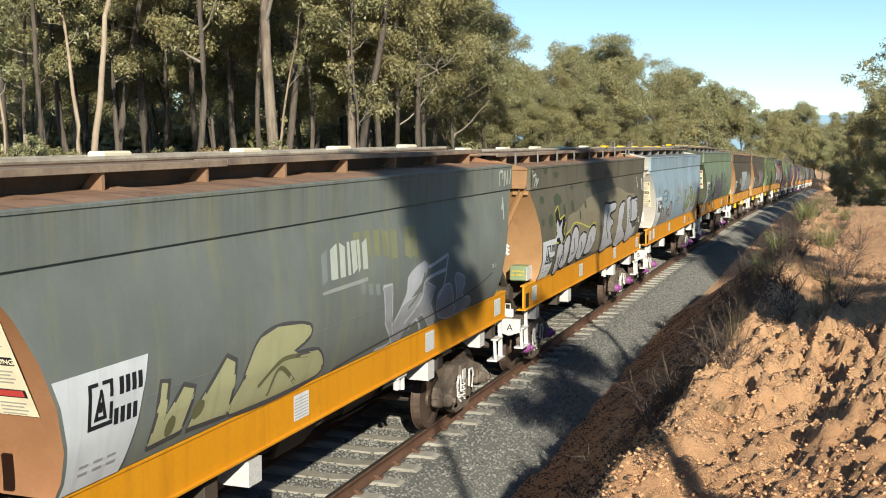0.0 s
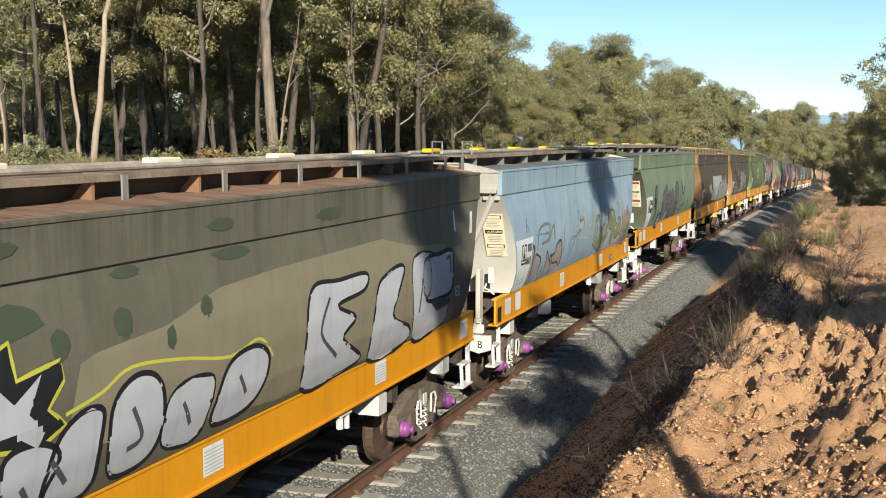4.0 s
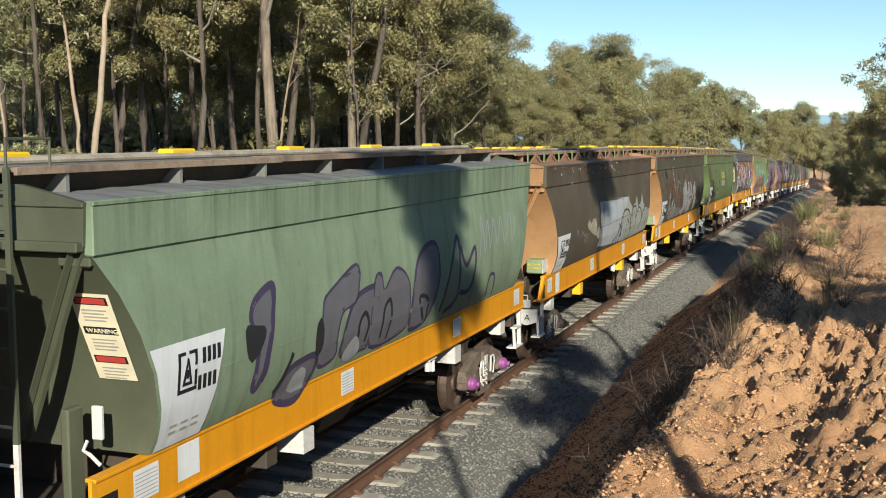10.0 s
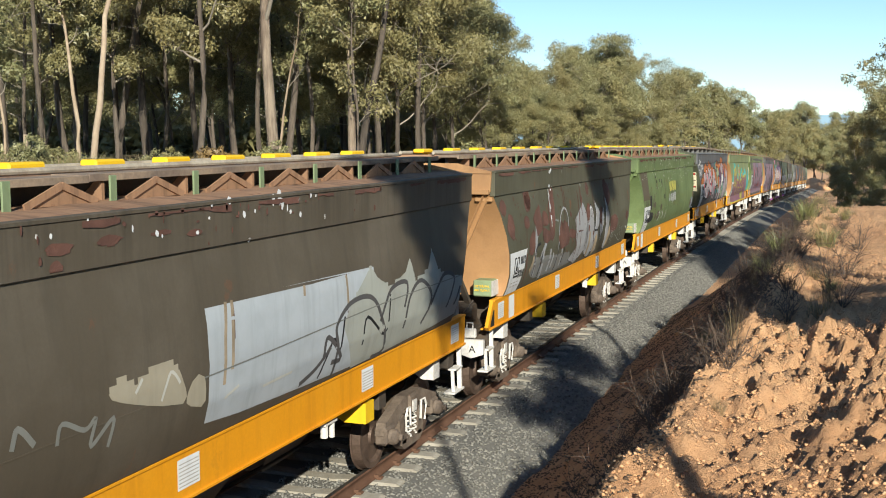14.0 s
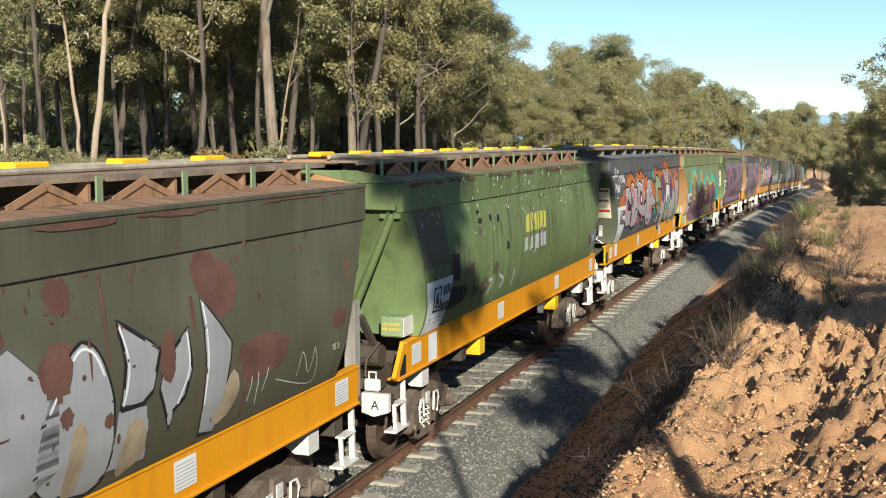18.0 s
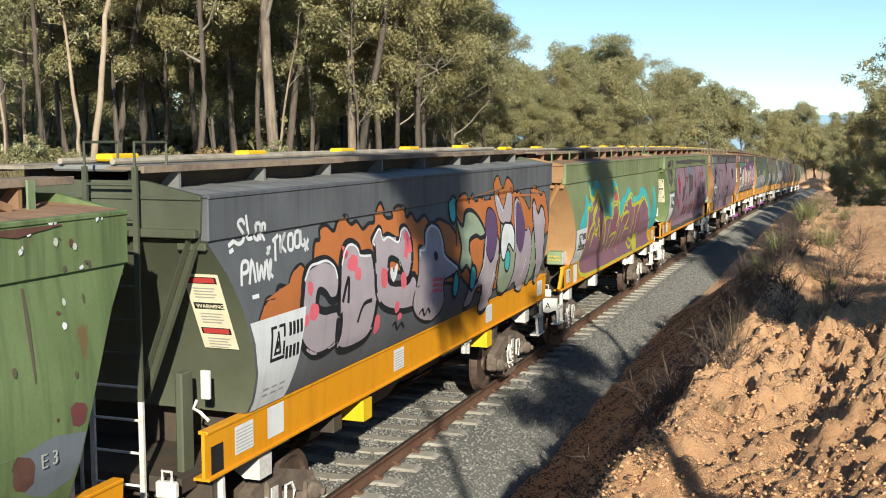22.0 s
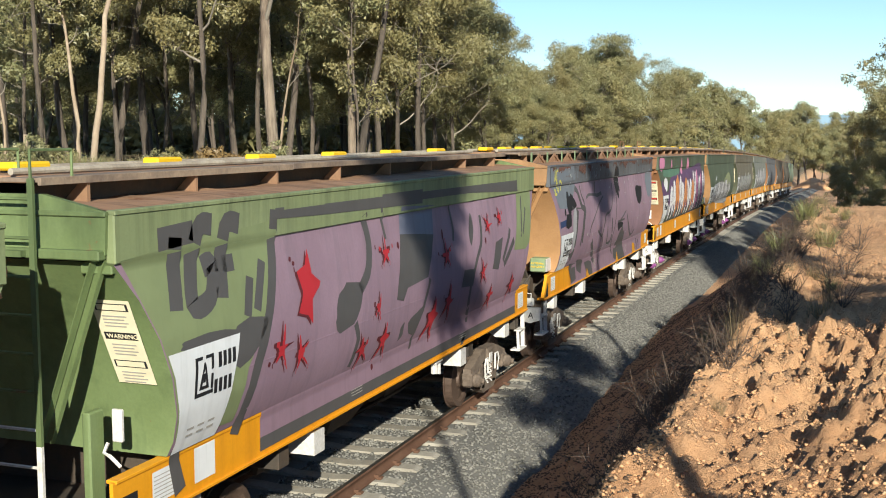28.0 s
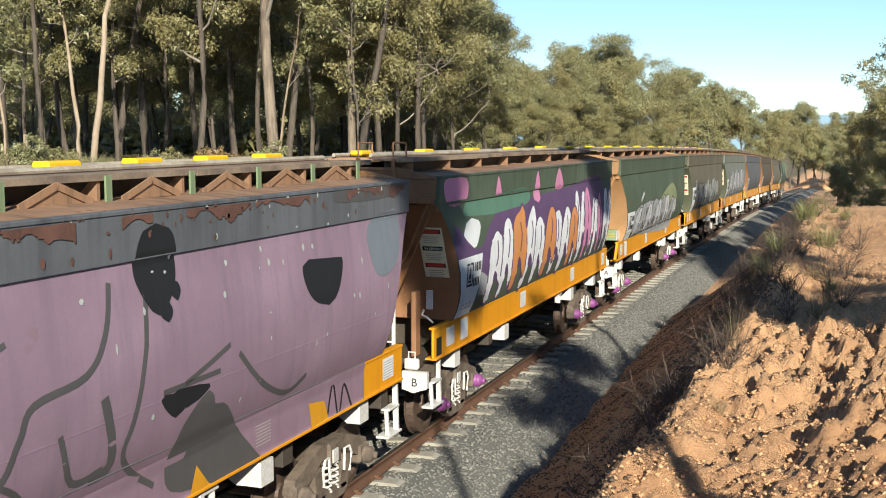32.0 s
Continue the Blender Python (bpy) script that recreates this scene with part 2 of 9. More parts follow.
def ground_z(x, y):
    """Height of the ground: a cutting with a spoil bank on the camera's side."""
    base = line_z(y)
    n1 = noise.noise(Vector((x * 0.23, y * 0.23, 0)))
    n2 = noise.noise(Vector((x * 0.9, y * 0.9, 5)))
    n3 = noise.noise(Vector((x * 2.9, y * 2.9, 9)))
    if x > 0:
        # spoil bank beside the line, ending some way ahead
        n4 = noise.noise(Vector((x * 6.5, y * 6.5, 3)))
        n5 = noise.noise(Vector((x * 9.5, y * 9.5, 7)))
        ends = 1 - smooth_step(28.5, 37, y)
        crest = crest_x(y) + 0.16 * n1
        top = 2.54 + 0.2 * n1 + 0.26 * smooth_step(9, 21, y)
        foot = 2.5 - 0.25 * math.exp(-((y - 31) / 8) ** 2) + 0.4 * smooth_step(40, 52, y) + 0.12 * n2
        rise = min(1.0, max(0.0, (x - foot) / (crest - foot)))
        beyond = (0.6 - 0.5 * smooth_step(9, 21, y)) * smooth_step(crest, crest + 2.7, x) + 0.04 * max(0, min(x, 14) - crest - 2.7)
        lip = 0.16 * math.exp(-((x - crest) / 0.3) ** 2)
        bank = ((top - base + 0.6) * rise ** 1.15 + beyond + lip) * ends
        low = 0.9 * smooth_step(4, 14, x) * (1 - ends)
        crag = abs(n2) * 1.4 - 0.35
        r = min(1.0, max(0.0, (x - foot) * 0.8)) * (1 - 0.6 * smooth_step(11, 20, y)) * smooth_step(-1, 3, y)
        lumpy = 1.0 if x < crest + 1.6 else max(0.25, 1.0 - (x - crest - 1.6) * 0.8)
        # rain gullies down the slope
        gully = abs(noise.noise(Vector((x * 0.5, y * 1.7, 2)))) * (1 - smooth_step(0.85, 1.0, rise)) * min(1, rise * 4)
        chunks = 0.0
        if 2.0 < y < 24 and x < 9.2 and rise > 0.02:
            for f_, a_ in ((4.2, 0.11), (9.5, 0.085)):
                d_, c_ = noise.voronoi(Vector((x * f_ + 0.6 * n3, y * f_ * 0.8, n2)))
                chunks += a_ * (min(0.45, d_[1] - d_[0]) + 0.9 * noise.cell(c_[0] * 3.1) - 0.5)
            chunks *= (0.55 + 0.45 * smooth_step(0.8, 1.0, rise)) * (1 - smooth_step(14, 24, y)) * (1 - smooth_step(8.2, 9.2, x)) * smooth_step(2, 4, y) * min(1, rise * 5) * (0.55 + 0.45 * max(-1, min(1, 2 * n1 + n2)))
        return base - 0.62 + bank + low + chunks - 0.34 * gully * r + r * ends * lumpy * (0.42 + 0.58 * smooth_step(0.8, 1.0, rise)) * (0.12 * crag + 0.05 - 0.1 * abs(n3) + 0.085 * noise.fractal(Vector((x * 4.5, y * 4.5, 6)), 0.35, 2.2, 3)) + r * (1 - ends) * 0.1 * n2
    up = smooth_step(-3.4, -8.5, x) * (4.0 - 1.6 * smooth_step(35, 90, y)) + 0.02 * max(0, -8.5 - x)
    return base - 0.62 + up + min(1, max(0, -x - 3)) * (0.3 * n1 + 0.1 * n2)


def build_ground():
    xs = np.concatenate([[-1500, -700, -300, -150, -80, -50, -35], np.arange(-28, 2.6, 0.8), np.arange(2.6, 5.0, 0.06), np.arange(5.0, 8.2, 0.032), np.arange(8.2, 9.0, 0.1), np.arange(9.1, 16, 0.5), [18, 22, 28, 40, 70, 150, 400, 1500]])
    ys = np.concatenate([[-600, -200, -80, -40, -25], np.arange(-15, -3, 0.4), np.arange(-3, 2.5, 0.16), np.arange(2.5, 11, 0.032), np.arange(11, 14, 0.07), np.arange(14, 28, 0.11), np.arange(28, 50, 0.25), np.arange(50, 120, 2), np.arange(120, 340, 8), [380, 450, 600, 900, 1500, 3000]])
    verts = [(x, y, ground_z(x, min(y, 420)) - (0.012 * max(0, y - 420) if y > 420 else 0)) for y in ys for x in xs]
    nx = len(xs)
    faces = [(j * nx + i, j * nx + i + 1, (j + 1) * nx + i + 1, (j + 1) * nx + i) for j in range(len(ys) - 1) for i in range(nx - 1)]
    ob = new("ground", quick_mesh("ground", verts, faces, M_SOIL))
    tagged(ob, "red-orange clay ground with a rough spoil bank", "ground", kind="structure")


build_ground()


def line_sweep(profile, y0, y1, step):
    """Profile points (x, z) carried along the line."""
    ys = np.arange(y0, y1 + step, step)
    verts = [(px, y, line_z(y) + pz) for y in ys for px, pz in profile]
    k = len(profile)
    faces = [(j * k + i, j * k + i + 1, (j + 1) * k + i + 1, (j + 1) * k + i) for j in range(len(ys) - 1) for i in range(k - 1)]
    return verts, faces


v_, f_ = line_sweep([(-3.2, -0.75), (-1.75, -0.24), (-1.5, -0.21), (-0.75, -0.235), (0.75, -0.235), (1.5, -0.21), (1.75, -0.24), (2.75, -0.66)], -60, 330, 1.5)
bed = tagged(new("ballast_bed", quick_mesh("ballast_bed", v_, f_, M_BALLAST)), "grey crushed-stone ballast bed under the railway track", "ballast", kind="structure")

track = tagged(new("railway_track"), "single railway track with rusty rails on concrete sleepers", "railway track", kind="structure")
RAIL = [(-0.075, -0.17), (-0.075, -0.155), (-0.012, -0.135), (-0.012, -0.045), (-0.036, -0.035), (-0.036, -0.003), (-0.03, 0.0)]
RAIL = RAIL + [(-x, z) for x, z in reversed(RAIL)]
for sx in (-0.835, 0.835):
    v_, f_ = line_sweep([(x + sx, z) for x, z in RAIL], -60, 330, 3)
    rail = part("rail", quick_mesh("rail", v_, f_, M_RAIL), None, track)
    v_, f_ = line_sweep([(sx - 0.028, 0.002), (sx + 0.028, 0.002)], -60, 330, 3)
    part("rail_head", quick_mesh("rail_head", v_, f_, M_RAILTOP), None, rail, "worn bright running surface")


def sleeper_mesh():
    pts = [(-1.3, -0.2), (-1.3, -0.34), (1.3, -0.34), (1.3, -0.2), (1.24, -0.175), (0.5, -0.185), (0.3, -0.205), (-0.3, -0.205), (-0.5, -0.185), (-1.24, -0.175)]
    return mesh_of("sleeper", prism(pts, "y", -0.115, 0.115), M_CONCRETE)


SLEEPER = sleeper_mesh()
CLIP = bmesh.new()
add_box(CLIP, 0.09, 0.17, -0.05, 0.05, -0.175, -0.135, 0.01)
add_box(CLIP, 0.05, 0.12, -0.025, 0.025, -0.16, -0.115, 0.008)
CLIP = mesh_of("rail_clip", CLIP, M_RAIL)
SLEEPER_YS = [4.0 + 0.685 * i for i in range(-60, 300)]
rest_v, rest_f = [], []
rs = random.Random(5)
for y in SLEEPER_YS:
    if 1 < y < 165:
        s = part("sleeper", SLEEPER, None, track)
        s.matrix_basis = pose(rs.uniform(-0.02, 0.02), y + rs.uniform(-0.02, 0.02), line_z(y), 0, 0, rs.uniform(-0.6, 0.6))
        if y < 60:
            c = part("rail_clip", CLIP, None, s)
            c.location = (0.835, 0, 0)
    else:
        base = len(rest_v)
        rest_v += [(v.co.x, v.co.y + y, v.co.z + line_z(y)) for v in SLEEPER.vertices]
        n = len(SLEEPER.vertices) // 2
        rest_f += [(base + i, base + n + i, base + n + (i + 1) % n, base + (i + 1) % n) for i in range(n)]
far = part("far_sleepers", quick_mesh("far_sleepers", rest_v, rest_f, M_CONCRETE), None, track)
far["kind"] = "stuff"


def scatter_stones(name, spots, sizes, material, seed, flat=0.75):
    """Loose stones: an uneven eight-sided lump at each spot, all in one mesh."""
    rg = np.random.default_rng(seed)
    n = len(spots)
    base = np.array([(1, 0, 0), (-1, 0, 0), (0, 1, 0), (0, -1, 0), (0, 0, 1), (0, 0, -1)], dtype=np.float64)
    fc = np.array([(0, 2, 4), (2, 1, 4), (1, 3, 4), (3, 0, 4), (2, 0, 5), (1, 2, 5), (3, 1, 5), (0, 3, 5)])
    q = rg.normal(size=(n, 4))
    q /= np.linalg.norm(q, axis=1)[:, None]
    w, x, y, z = q.T
    R = np.stack([1 - 2 * (y * y + z * z), 2 * (x * y - z * w), 2 * (x * z + y * w), 2 * (x * y + z * w), 1 - 2 * (x * x + z * z), 2 * (y * z - x * w), 2 * (x * z - y * w), 2 * (y * z + x * w), 1 - 2 * (x * x + y * y)], axis=1).reshape(n, 3, 3)
    shape = base[None] * rg.uniform(0.4, 1.3, (n, 6, 1)) * sizes[:, None, None]
    v = np.einsum("nij,nkj->nki", R, shape)
    v[:, :, 2] *= flat
    v += np.asarray(spots)[:, None, :]
    faces = (fc[None] + (np.arange(n) * 6)[:, None, None]).reshape(-1, 3)
    ob = new(name, quick_mesh(name, v.reshape(-1, 3), faces, material))
    return ob


def stone_material(name, cols):
    m, nt, bs = nodes_of(name)
    geo = nt.nodes.new("ShaderNodeNewGeometry").outputs["Random Per Island"]
    r = nt.nodes.new("ShaderNodeValToRGB")
    r.color_ramp.elements[0].color = (*cols[0], 1)
    r.color_ramp.elements[1].color = (*cols[-1], 1)
    for i, c in enumerate(cols[1:-1]):
        e = r.color_ramp.elements.new((i + 1) / (len(cols) - 1))
        e.color = (*c, 1)
    nt.links.new(geo, r.inputs["Fac"])
    nt.links.new(r.outputs["Color"], bs.inputs["Base Color"])
    bs.inputs["Roughness"].default_value = 0.92
    return m


def bed_z(x):
    a = abs(x)
    if a < 1.5:
        return -0.225
    if a < 1.75:
        return -0.21 - 0.12 * (a - 1.5)
    return -0.24 - 0.42 * (a - 1.75)


M_STONE = stone_material("ballast_stones", [(0.12, 0.115, 0.105), (0.17, 0.165, 0.15), (0.2, 0.195, 0.175), (0.25, 0.24, 0.215)])
# kept far darker than the clay, to deepen the slope's shade
M_SHADE_LITTER = stone_material("leaf_litter", [(0.05, 0.033, 0.022), (0.085, 0.055, 0.034), (0.13, 0.085, 0.05), (0.07, 0.045, 0.028), (0.2, 0.14, 0.09)])
M_EARTH = stone_material("earth_lumps", [(0.4, 0.21, 0.105), (0.54, 0.3, 0.15), (0.6, 0.345, 0.18), (0.5, 0.275, 0.135), (0.62, 0.38, 0.21)])


def build_ballast():
    rg = np.random.default_rng(11)
    n = 70000
    y = -5 + 69 * rg.random(n) ** 1.3
    x = rg.uniform(-0.4, 2.75, n)
    keep = (np.abs(x - 0.835) > 0.09)
    x, y = x[keep], y[keep]
    ph = np.abs(((y - 4.0) / 0.685 + 0.5) % 1 - 0.5) * 0.685
    keep = ~((ph < 0.13) & (x < 1.3) & (rg.random(len(x)) < 0.93))
    x, y = x[keep], y[keep]
    z = np.array([bed_z(a) + line_z(b) for a, b in zip(x, y)]) + rg.uniform(-0.01, 0.02, len(x))
    s = rg.uniform(0.02, 0.042, len(x))
    ob = scatter_stones("ballast_stones", np.c_[x, y, z], s, M_STONE, 3)
    tagged(ob, "loose grey crushed ballast stones beside the rails", "ballast", kind="stuff")


def build_clods():
    rg = np.random.default_rng(23)
    n = 300000
    y = 0.5 + 29 * rg.random(n) ** 1.5
    x = rg.uniform(2.7, 8.6, n)
    patch = np.array([noise.noise(Vector((a * 0.8, b * 0.8, 2))) for a, b in zip(x, y)])
    brink = np.array([crest_x(v) for v in y])
    edge = np.exp(-((x - brink - 0.5) / 0.8) ** 2)
    slope = np.where(x < brink - 0.1, 0.3, 1.0) * np.clip(1.25 - y / 22, 0.12, 1)
    keep_it = rg.random(n) < slope * np.clip(0.3 + 0.8 * patch + 0.6 * edge, 0.08, 1)
    x, y = x[keep_it], y[keep_it]
    z = np.array([ground_z(a, b) for a, b in zip(x, y)])
    s = 0.004 + 0.018 * rg.random(len(x)) ** 2
    ob = scatter_stones("soil_lumps", np.c_[x, y, z - s * 0.1], s, M_EARTH, 4, 0.8)
    tagged(ob, "broken lumps of orange clay on the bank", "soil", kind="stuff")


def build_shade_litter():
    """Dead leaves, bark and root scraps, coloured dark to deepen the cutting slope's shade."""
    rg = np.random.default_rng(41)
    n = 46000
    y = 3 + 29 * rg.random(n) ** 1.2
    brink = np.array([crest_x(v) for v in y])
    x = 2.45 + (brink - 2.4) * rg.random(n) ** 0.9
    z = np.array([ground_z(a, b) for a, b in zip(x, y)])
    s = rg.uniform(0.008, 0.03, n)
    ob = scatter_stones("leaf_litter", np.c_[x, y, z + 0.004], s, M_SHADE_LITTER, 6, 0.45)
    tagged(ob, "dark brown litter and bark scraps that deepen the slope's shade", "leaf litter", kind="stuff")


build_ballast()
build_clods()
build_shade_litter()
# ---- trees ----


def tube_geometry(verts, faces, pts, radii, seg):
    base = len(verts)
    n = len(pts)
    for i, p in enumerate(pts):
        d = (pts[min(i + 1, n - 1)] - pts[max(i - 1, 0)]).normalized()
        q = d.to_track_quat("Z", "Y")
        for k in range(seg):
            a = 2 * math.pi * k / seg
            verts.append(p + q @ Vector((radii[i] * math.cos(a), radii[i] * math.sin(a), 0)))
    for i in range(n - 1):
        for k in range(seg):
            a, b = base + i * seg + k, base + i * seg + (k + 1) % seg
            faces.append((a, b, b + seg, a + seg))


def wander(rd, start, way, length, steps, bend, lift=0.0):
    pts, p, d = [start], start.copy(), way.normalized()
    for _ in range(steps):
        d = (d + Vector((rd.gauss(0, bend), rd.gauss(0, bend), rd.gauss(0, bend) + lift))).normalized()
        p = p + d * (length / steps)
        pts.append(p.copy())
    return pts


def leaves_at(rg, centres, spreads, per, size, droop=0.5, flat=0.68):
    """Narrow leaves on domed clumps round the centres, lying along each clump's outside."""
    centres, spreads = np.asarray(centres), np.asarray(spreads)
    share = (spreads / spreads.mean()) ** 2
    c = np.repeat(np.arange(len(centres)), np.maximum(4, (per * share).astype(int)))
    s = spreads[c][:, None]
    n = len(c)
    d = rg.normal(size=(n, 3))
    d[:, 2] += 0.35
    d /= np.linalg.norm(d, axis=1)[:, None]
    p = centres[c] + d * s * np.array([1, 1, flat]) * (0.35 + 0.65 * rg.random((n, 1)) ** 0.4) + rg.normal(size=(n, 3)) * s * 0.17
    face = d + rg.normal(size=(n, 3)) * 0.42
    face /= np.linalg.norm(face, axis=1)[:, None]
    way = rg.normal(size=(n, 3)) * 0.8
    way[:, 2] -= droop
    way -= face * np.sum(way * face, axis=1)[:, None]
    way /= np.linalg.norm(way, axis=1)[:, None]
    side = np.cross(way, face)
    ln = size * rg.uniform(0.6, 1.35, (n, 1))
    wd = ln * rg.uniform(0.17, 0.3, (n, 1))
    v = np.stack([p - side * wd, p + side * wd, p + way * ln], axis=1).reshape(-1, 3)
    f = np.arange(n * 3).reshape(n, 3)
    return v, f


def gum_tree(seed, height, trunk_r, crown_from, clumps, per, leaf, spread, bark, leafmat, lean=(0.0, 0.0), limbs=7, name="gum_tree", clump=0.17, limbmat=None, bend=0.05):
    """A eucalypt: a tapered bent trunk, steep forked limbs, and separate leaf clumps at their ends. Returns (wood, limbs, leaves)."""
    rd, rg = random.Random(seed), np.random.default_rng(seed)
    verts, faces = [], []
    trunk = wander(rd, Vector((0, 0, -0.4)), Vector((lean[0], lean[1], 1)), height * 0.86, 14, bend, 0.02)
    rad = [trunk_r * (1.3 if i == 0 else 1.0) * (1 - 0.82 * (i / 14) ** 1.1) for i in range(15)]
    tube_geometry(verts, faces, trunk, rad, 8)
    wood = quick_mesh("trunk", verts, faces, bark, True)
    verts, faces, tips = [], [], []
    for k in range(limbs):
        f = crown_from + (0.97 - crown_from) * (k + rd.random() * 0.8) / limbs
        i = min(13, int(f * 14))
        start = trunk[i].lerp(trunk[i + 1], f * 14 - i)
        a = k * 2.4 + rd.uniform(-0.6, 0.6)
        out = Vector((math.cos(a), math.sin(a), rd.uniform(0.35, 1.3)))
        ln = spread * rd.uniform(0.6, 1.3) * (1.1 - 0.38 * f)
        limb = wander(rd, start, out, ln, 7, 0.2, 0.08)
        r0 = max(0.018, rad[i] * rd.uniform(0.35, 0.6))
        tube_geometry(verts, faces, limb, [r0 * (1 - 0.75 * j / 7) for j in range(8)], 5)
        tips += [limb[-1], limb[-1]]
        for _ in range(5):
            j = rd.randint(2, 6)
            tw = wander(rd, limb[j], Vector((rd.gauss(0, 1), rd.gauss(0, 1), rd.uniform(0.0, 1.1))), ln * rd.uniform(0.3, 0.6), 4, 0.25, 0.05)
            tube_geometry(verts, faces, tw, [r0 * 0.42 * (1 - 0.75 * q / 4) for q in range(5)], 4)
            tips += [tw[-1], tw[-1], tw[3]]
    rd.shuffle(tips)
    tips = [trunk[-1], trunk[-1], trunk[-2]] + tips
    cs, ss = [], []
    for k in range(clumps):
        t = tips[k % len(tips)]
        cs.append((t.x + rd.gauss(0, 0.2), t.y + rd.gauss(0, 0.2), t.z + rd.gauss(0.05, 0.15)))
        ss.append(rd.uniform(0.5, 1.3) * spread * clump)
    limb_mesh = quick_mesh("branchwork", verts, faces, limbmat or M_LIMB, True)
    lv, lf = leaves_at(rg, cs, ss, per, leaf)
    return wood, limb_mesh, quick_mesh("crown", lv, lf, leafmat)


def plant_tree(meshes, x, y, turn=0.0, size=1.0, label="", name="gum_tree", z=None, group="gum trees along the cutting", category="tree"):
    t = new(name)
    tagged(t, label or "grey-barked gum tree with drooping olive leaves", category, group)
    part("trunk", meshes[0], None, t)
    part("branchwork", meshes[1], None, t)["kind"] = "stuff"
    part("crown", meshes[2], None, t)
    t.matrix_basis = pose(x, y, ground_z(x, y) if z is None else z, 0, 0, turn) @ Matrix.Scale(size, 4)
    return t


TALL = [gum_tree(101 + i, 15.0, 0.12 + 0.025 * i, 0.3, 90, 320, 0.12, 3.0, M_BARK, M_LEAF, (0.05 * (i - 1), 0.04), limbs=12) for i in range(4)]
BUSHY = [gum_tree(201 + i, 10.0, 0.12, 0.25, 100, 400, 0.12, 3.9, M_BARK, M_LEAF, (0.06 * (i - 1.5), 0), limbs=11, clump=0.17) for i in range(5)]
FAR = [gum_tree(301 + i, 11.0, 0.14, 0.3, 95, 215, 0.19, 4.0, M_BARK, M_LEAF, limbs=10, clump=0.18) for i in range(4)]
CANOPY = [gum_tree(151 + i, 17.0, 0.11 + 0.02 * i, 0.52, 100, 330, 0.15, 3.6, M_BARK, M_LEAF, (0.03 * (i - 1), 0.02), limbs=12, clump=0.2) for i in range(3)]
SAPLING = [gum_tree(351 + i, 9.0, 0.05, 0.3, 34, 130, 0.11, 1.3, M_BARK_PALE if i else M_BARK, M_LEAF, (0.1 * (i - 1), 0.05), limbs=8, clump=0.28, bend=0.09) for i in range(3)]
SHRUB = [gum_tree(401 + i, 2.2, 0.03, 0.1, 50, 80, 0.14, 1.0, M_TWIG, M_LEAF, limbs=8, clump=0.25) for i in range(2)]
SHRUB_DRY = [gum_tree(451, 2.2, 0.03, 0.1, 50, 80, 0.13, 1.0, M_TWIG, M_LEAF_DRY, limbs=8, clump=0.25)]


def at_bearing(px, dist):
    """Plan place at a distance along the camera's level axis; px is the slant to its right."""
    ya = radians(YAW)
    fx, fy = -math.sin(ya), math.cos(ya)
    s = dist * (px - 784) / 1960.0
    return EYE[0] + fx * dist + fy * s, EYE[1] + fy * dist - fx * s


# the three trunks that stand out at the edge of the wood
x_, y_ = at_bearing(487, 33)
plant_tree(gum_tree(11, 16, 0.185, 0.33, 90, 190, 0.12, 3.2, M_BARK_HERO, M_LEAF, (-0.02, 0.0), bend=0.03), x_, y_, 0, 1, "tall rough-barked gum tree with a straight leaning trunk")
x_, y_ = at_bearing(624, 36)
plant_tree(gum_tree(12, 16, 0.15, 0.28, 90, 190, 0.12, 3.2, M_BARK_HERO, M_LEAF, (0.01, 0.02), bend=0.02), x_, y_, 0, 1, "tall grey gum tree with a straight upright trunk")
x_, y_ = at_bearing(150, 30)
plant_tree(gum_tree(13, 14, 0.105, 0.55, 50, 150, 0.12, 2.6, M_BARK_PALE, M_LEAF, (0.13, 0.06), bend=0.11), x_, y_, 0, 1, "slender pale-barked gum sapling leaning over")
x_, y_ = at_bearing(70, 36)
plant_tree(gum_tree(14, 15, 0.1, 0.5, 40, 110, 0.14, 2.6, M_BARK, M_LEAF, (-0.01, 0.0)), x_, y_, 0, 1)
x_, y_ = at_bearing(138, 33)
plant_tree(gum_tree(15, 8, 0.08, 0.55, 20, 90, 0.13, 1.4, M_BARK_PALE, M_LEAF, (0.0, 0.03)), x_, y_, 0, 1, "thin crooked pale gum sapling")

rt = random.Random(77)
# sunlit gums at the wood's edge
for px, d, big in ((655, 41, 0.72), (700, 40, 0.8), (752, 43, 0.85), (548, 44, 0.62), (800, 47, 0.75)):
    x_, y_ = at_bearing(px, d)
    plant_tree(rt.choice(BUSHY), x_, y_, rt.uniform(0, 360), big)
# the wood behind them: five rows deep
for d0, n, kinds, lo, hi in ((35, 6, SAPLING + TALL[:1], 0.7, 1.1), (38, 10, CANOPY, 0.85, 1.05), (43, 8, CANOPY + TALL[:2], 0.8, 1.0), (47, 8, TALL + BUSHY[:2], 0.6, 1.0), (56, 10, TALL + BUSHY[:3], 0.7, 1.1), (70, 9, TALL + BUSHY, 0.8, 1.2)):
    for k in range(n):
        px = -80 + 840 * (k + rt.random() * 0.9) / n
        x_, y_ = at_bearing(px, d0 + rt.uniform(-3, 4))
        plant_tree(rt.choice(kinds), x_, y_, rt.uniform(0, 360), rt.uniform(lo, hi))
for k in range(16):
    px = -100 + 960 * (k + rt.random()) / 16
    x_, y_ = at_bearing(px, 88 + rt.uniform(-8, 14))
    plant_tree(rt.choice(FAR), x_, y_, rt.uniform(0, 360), rt.uniform(0.9, 1.4))
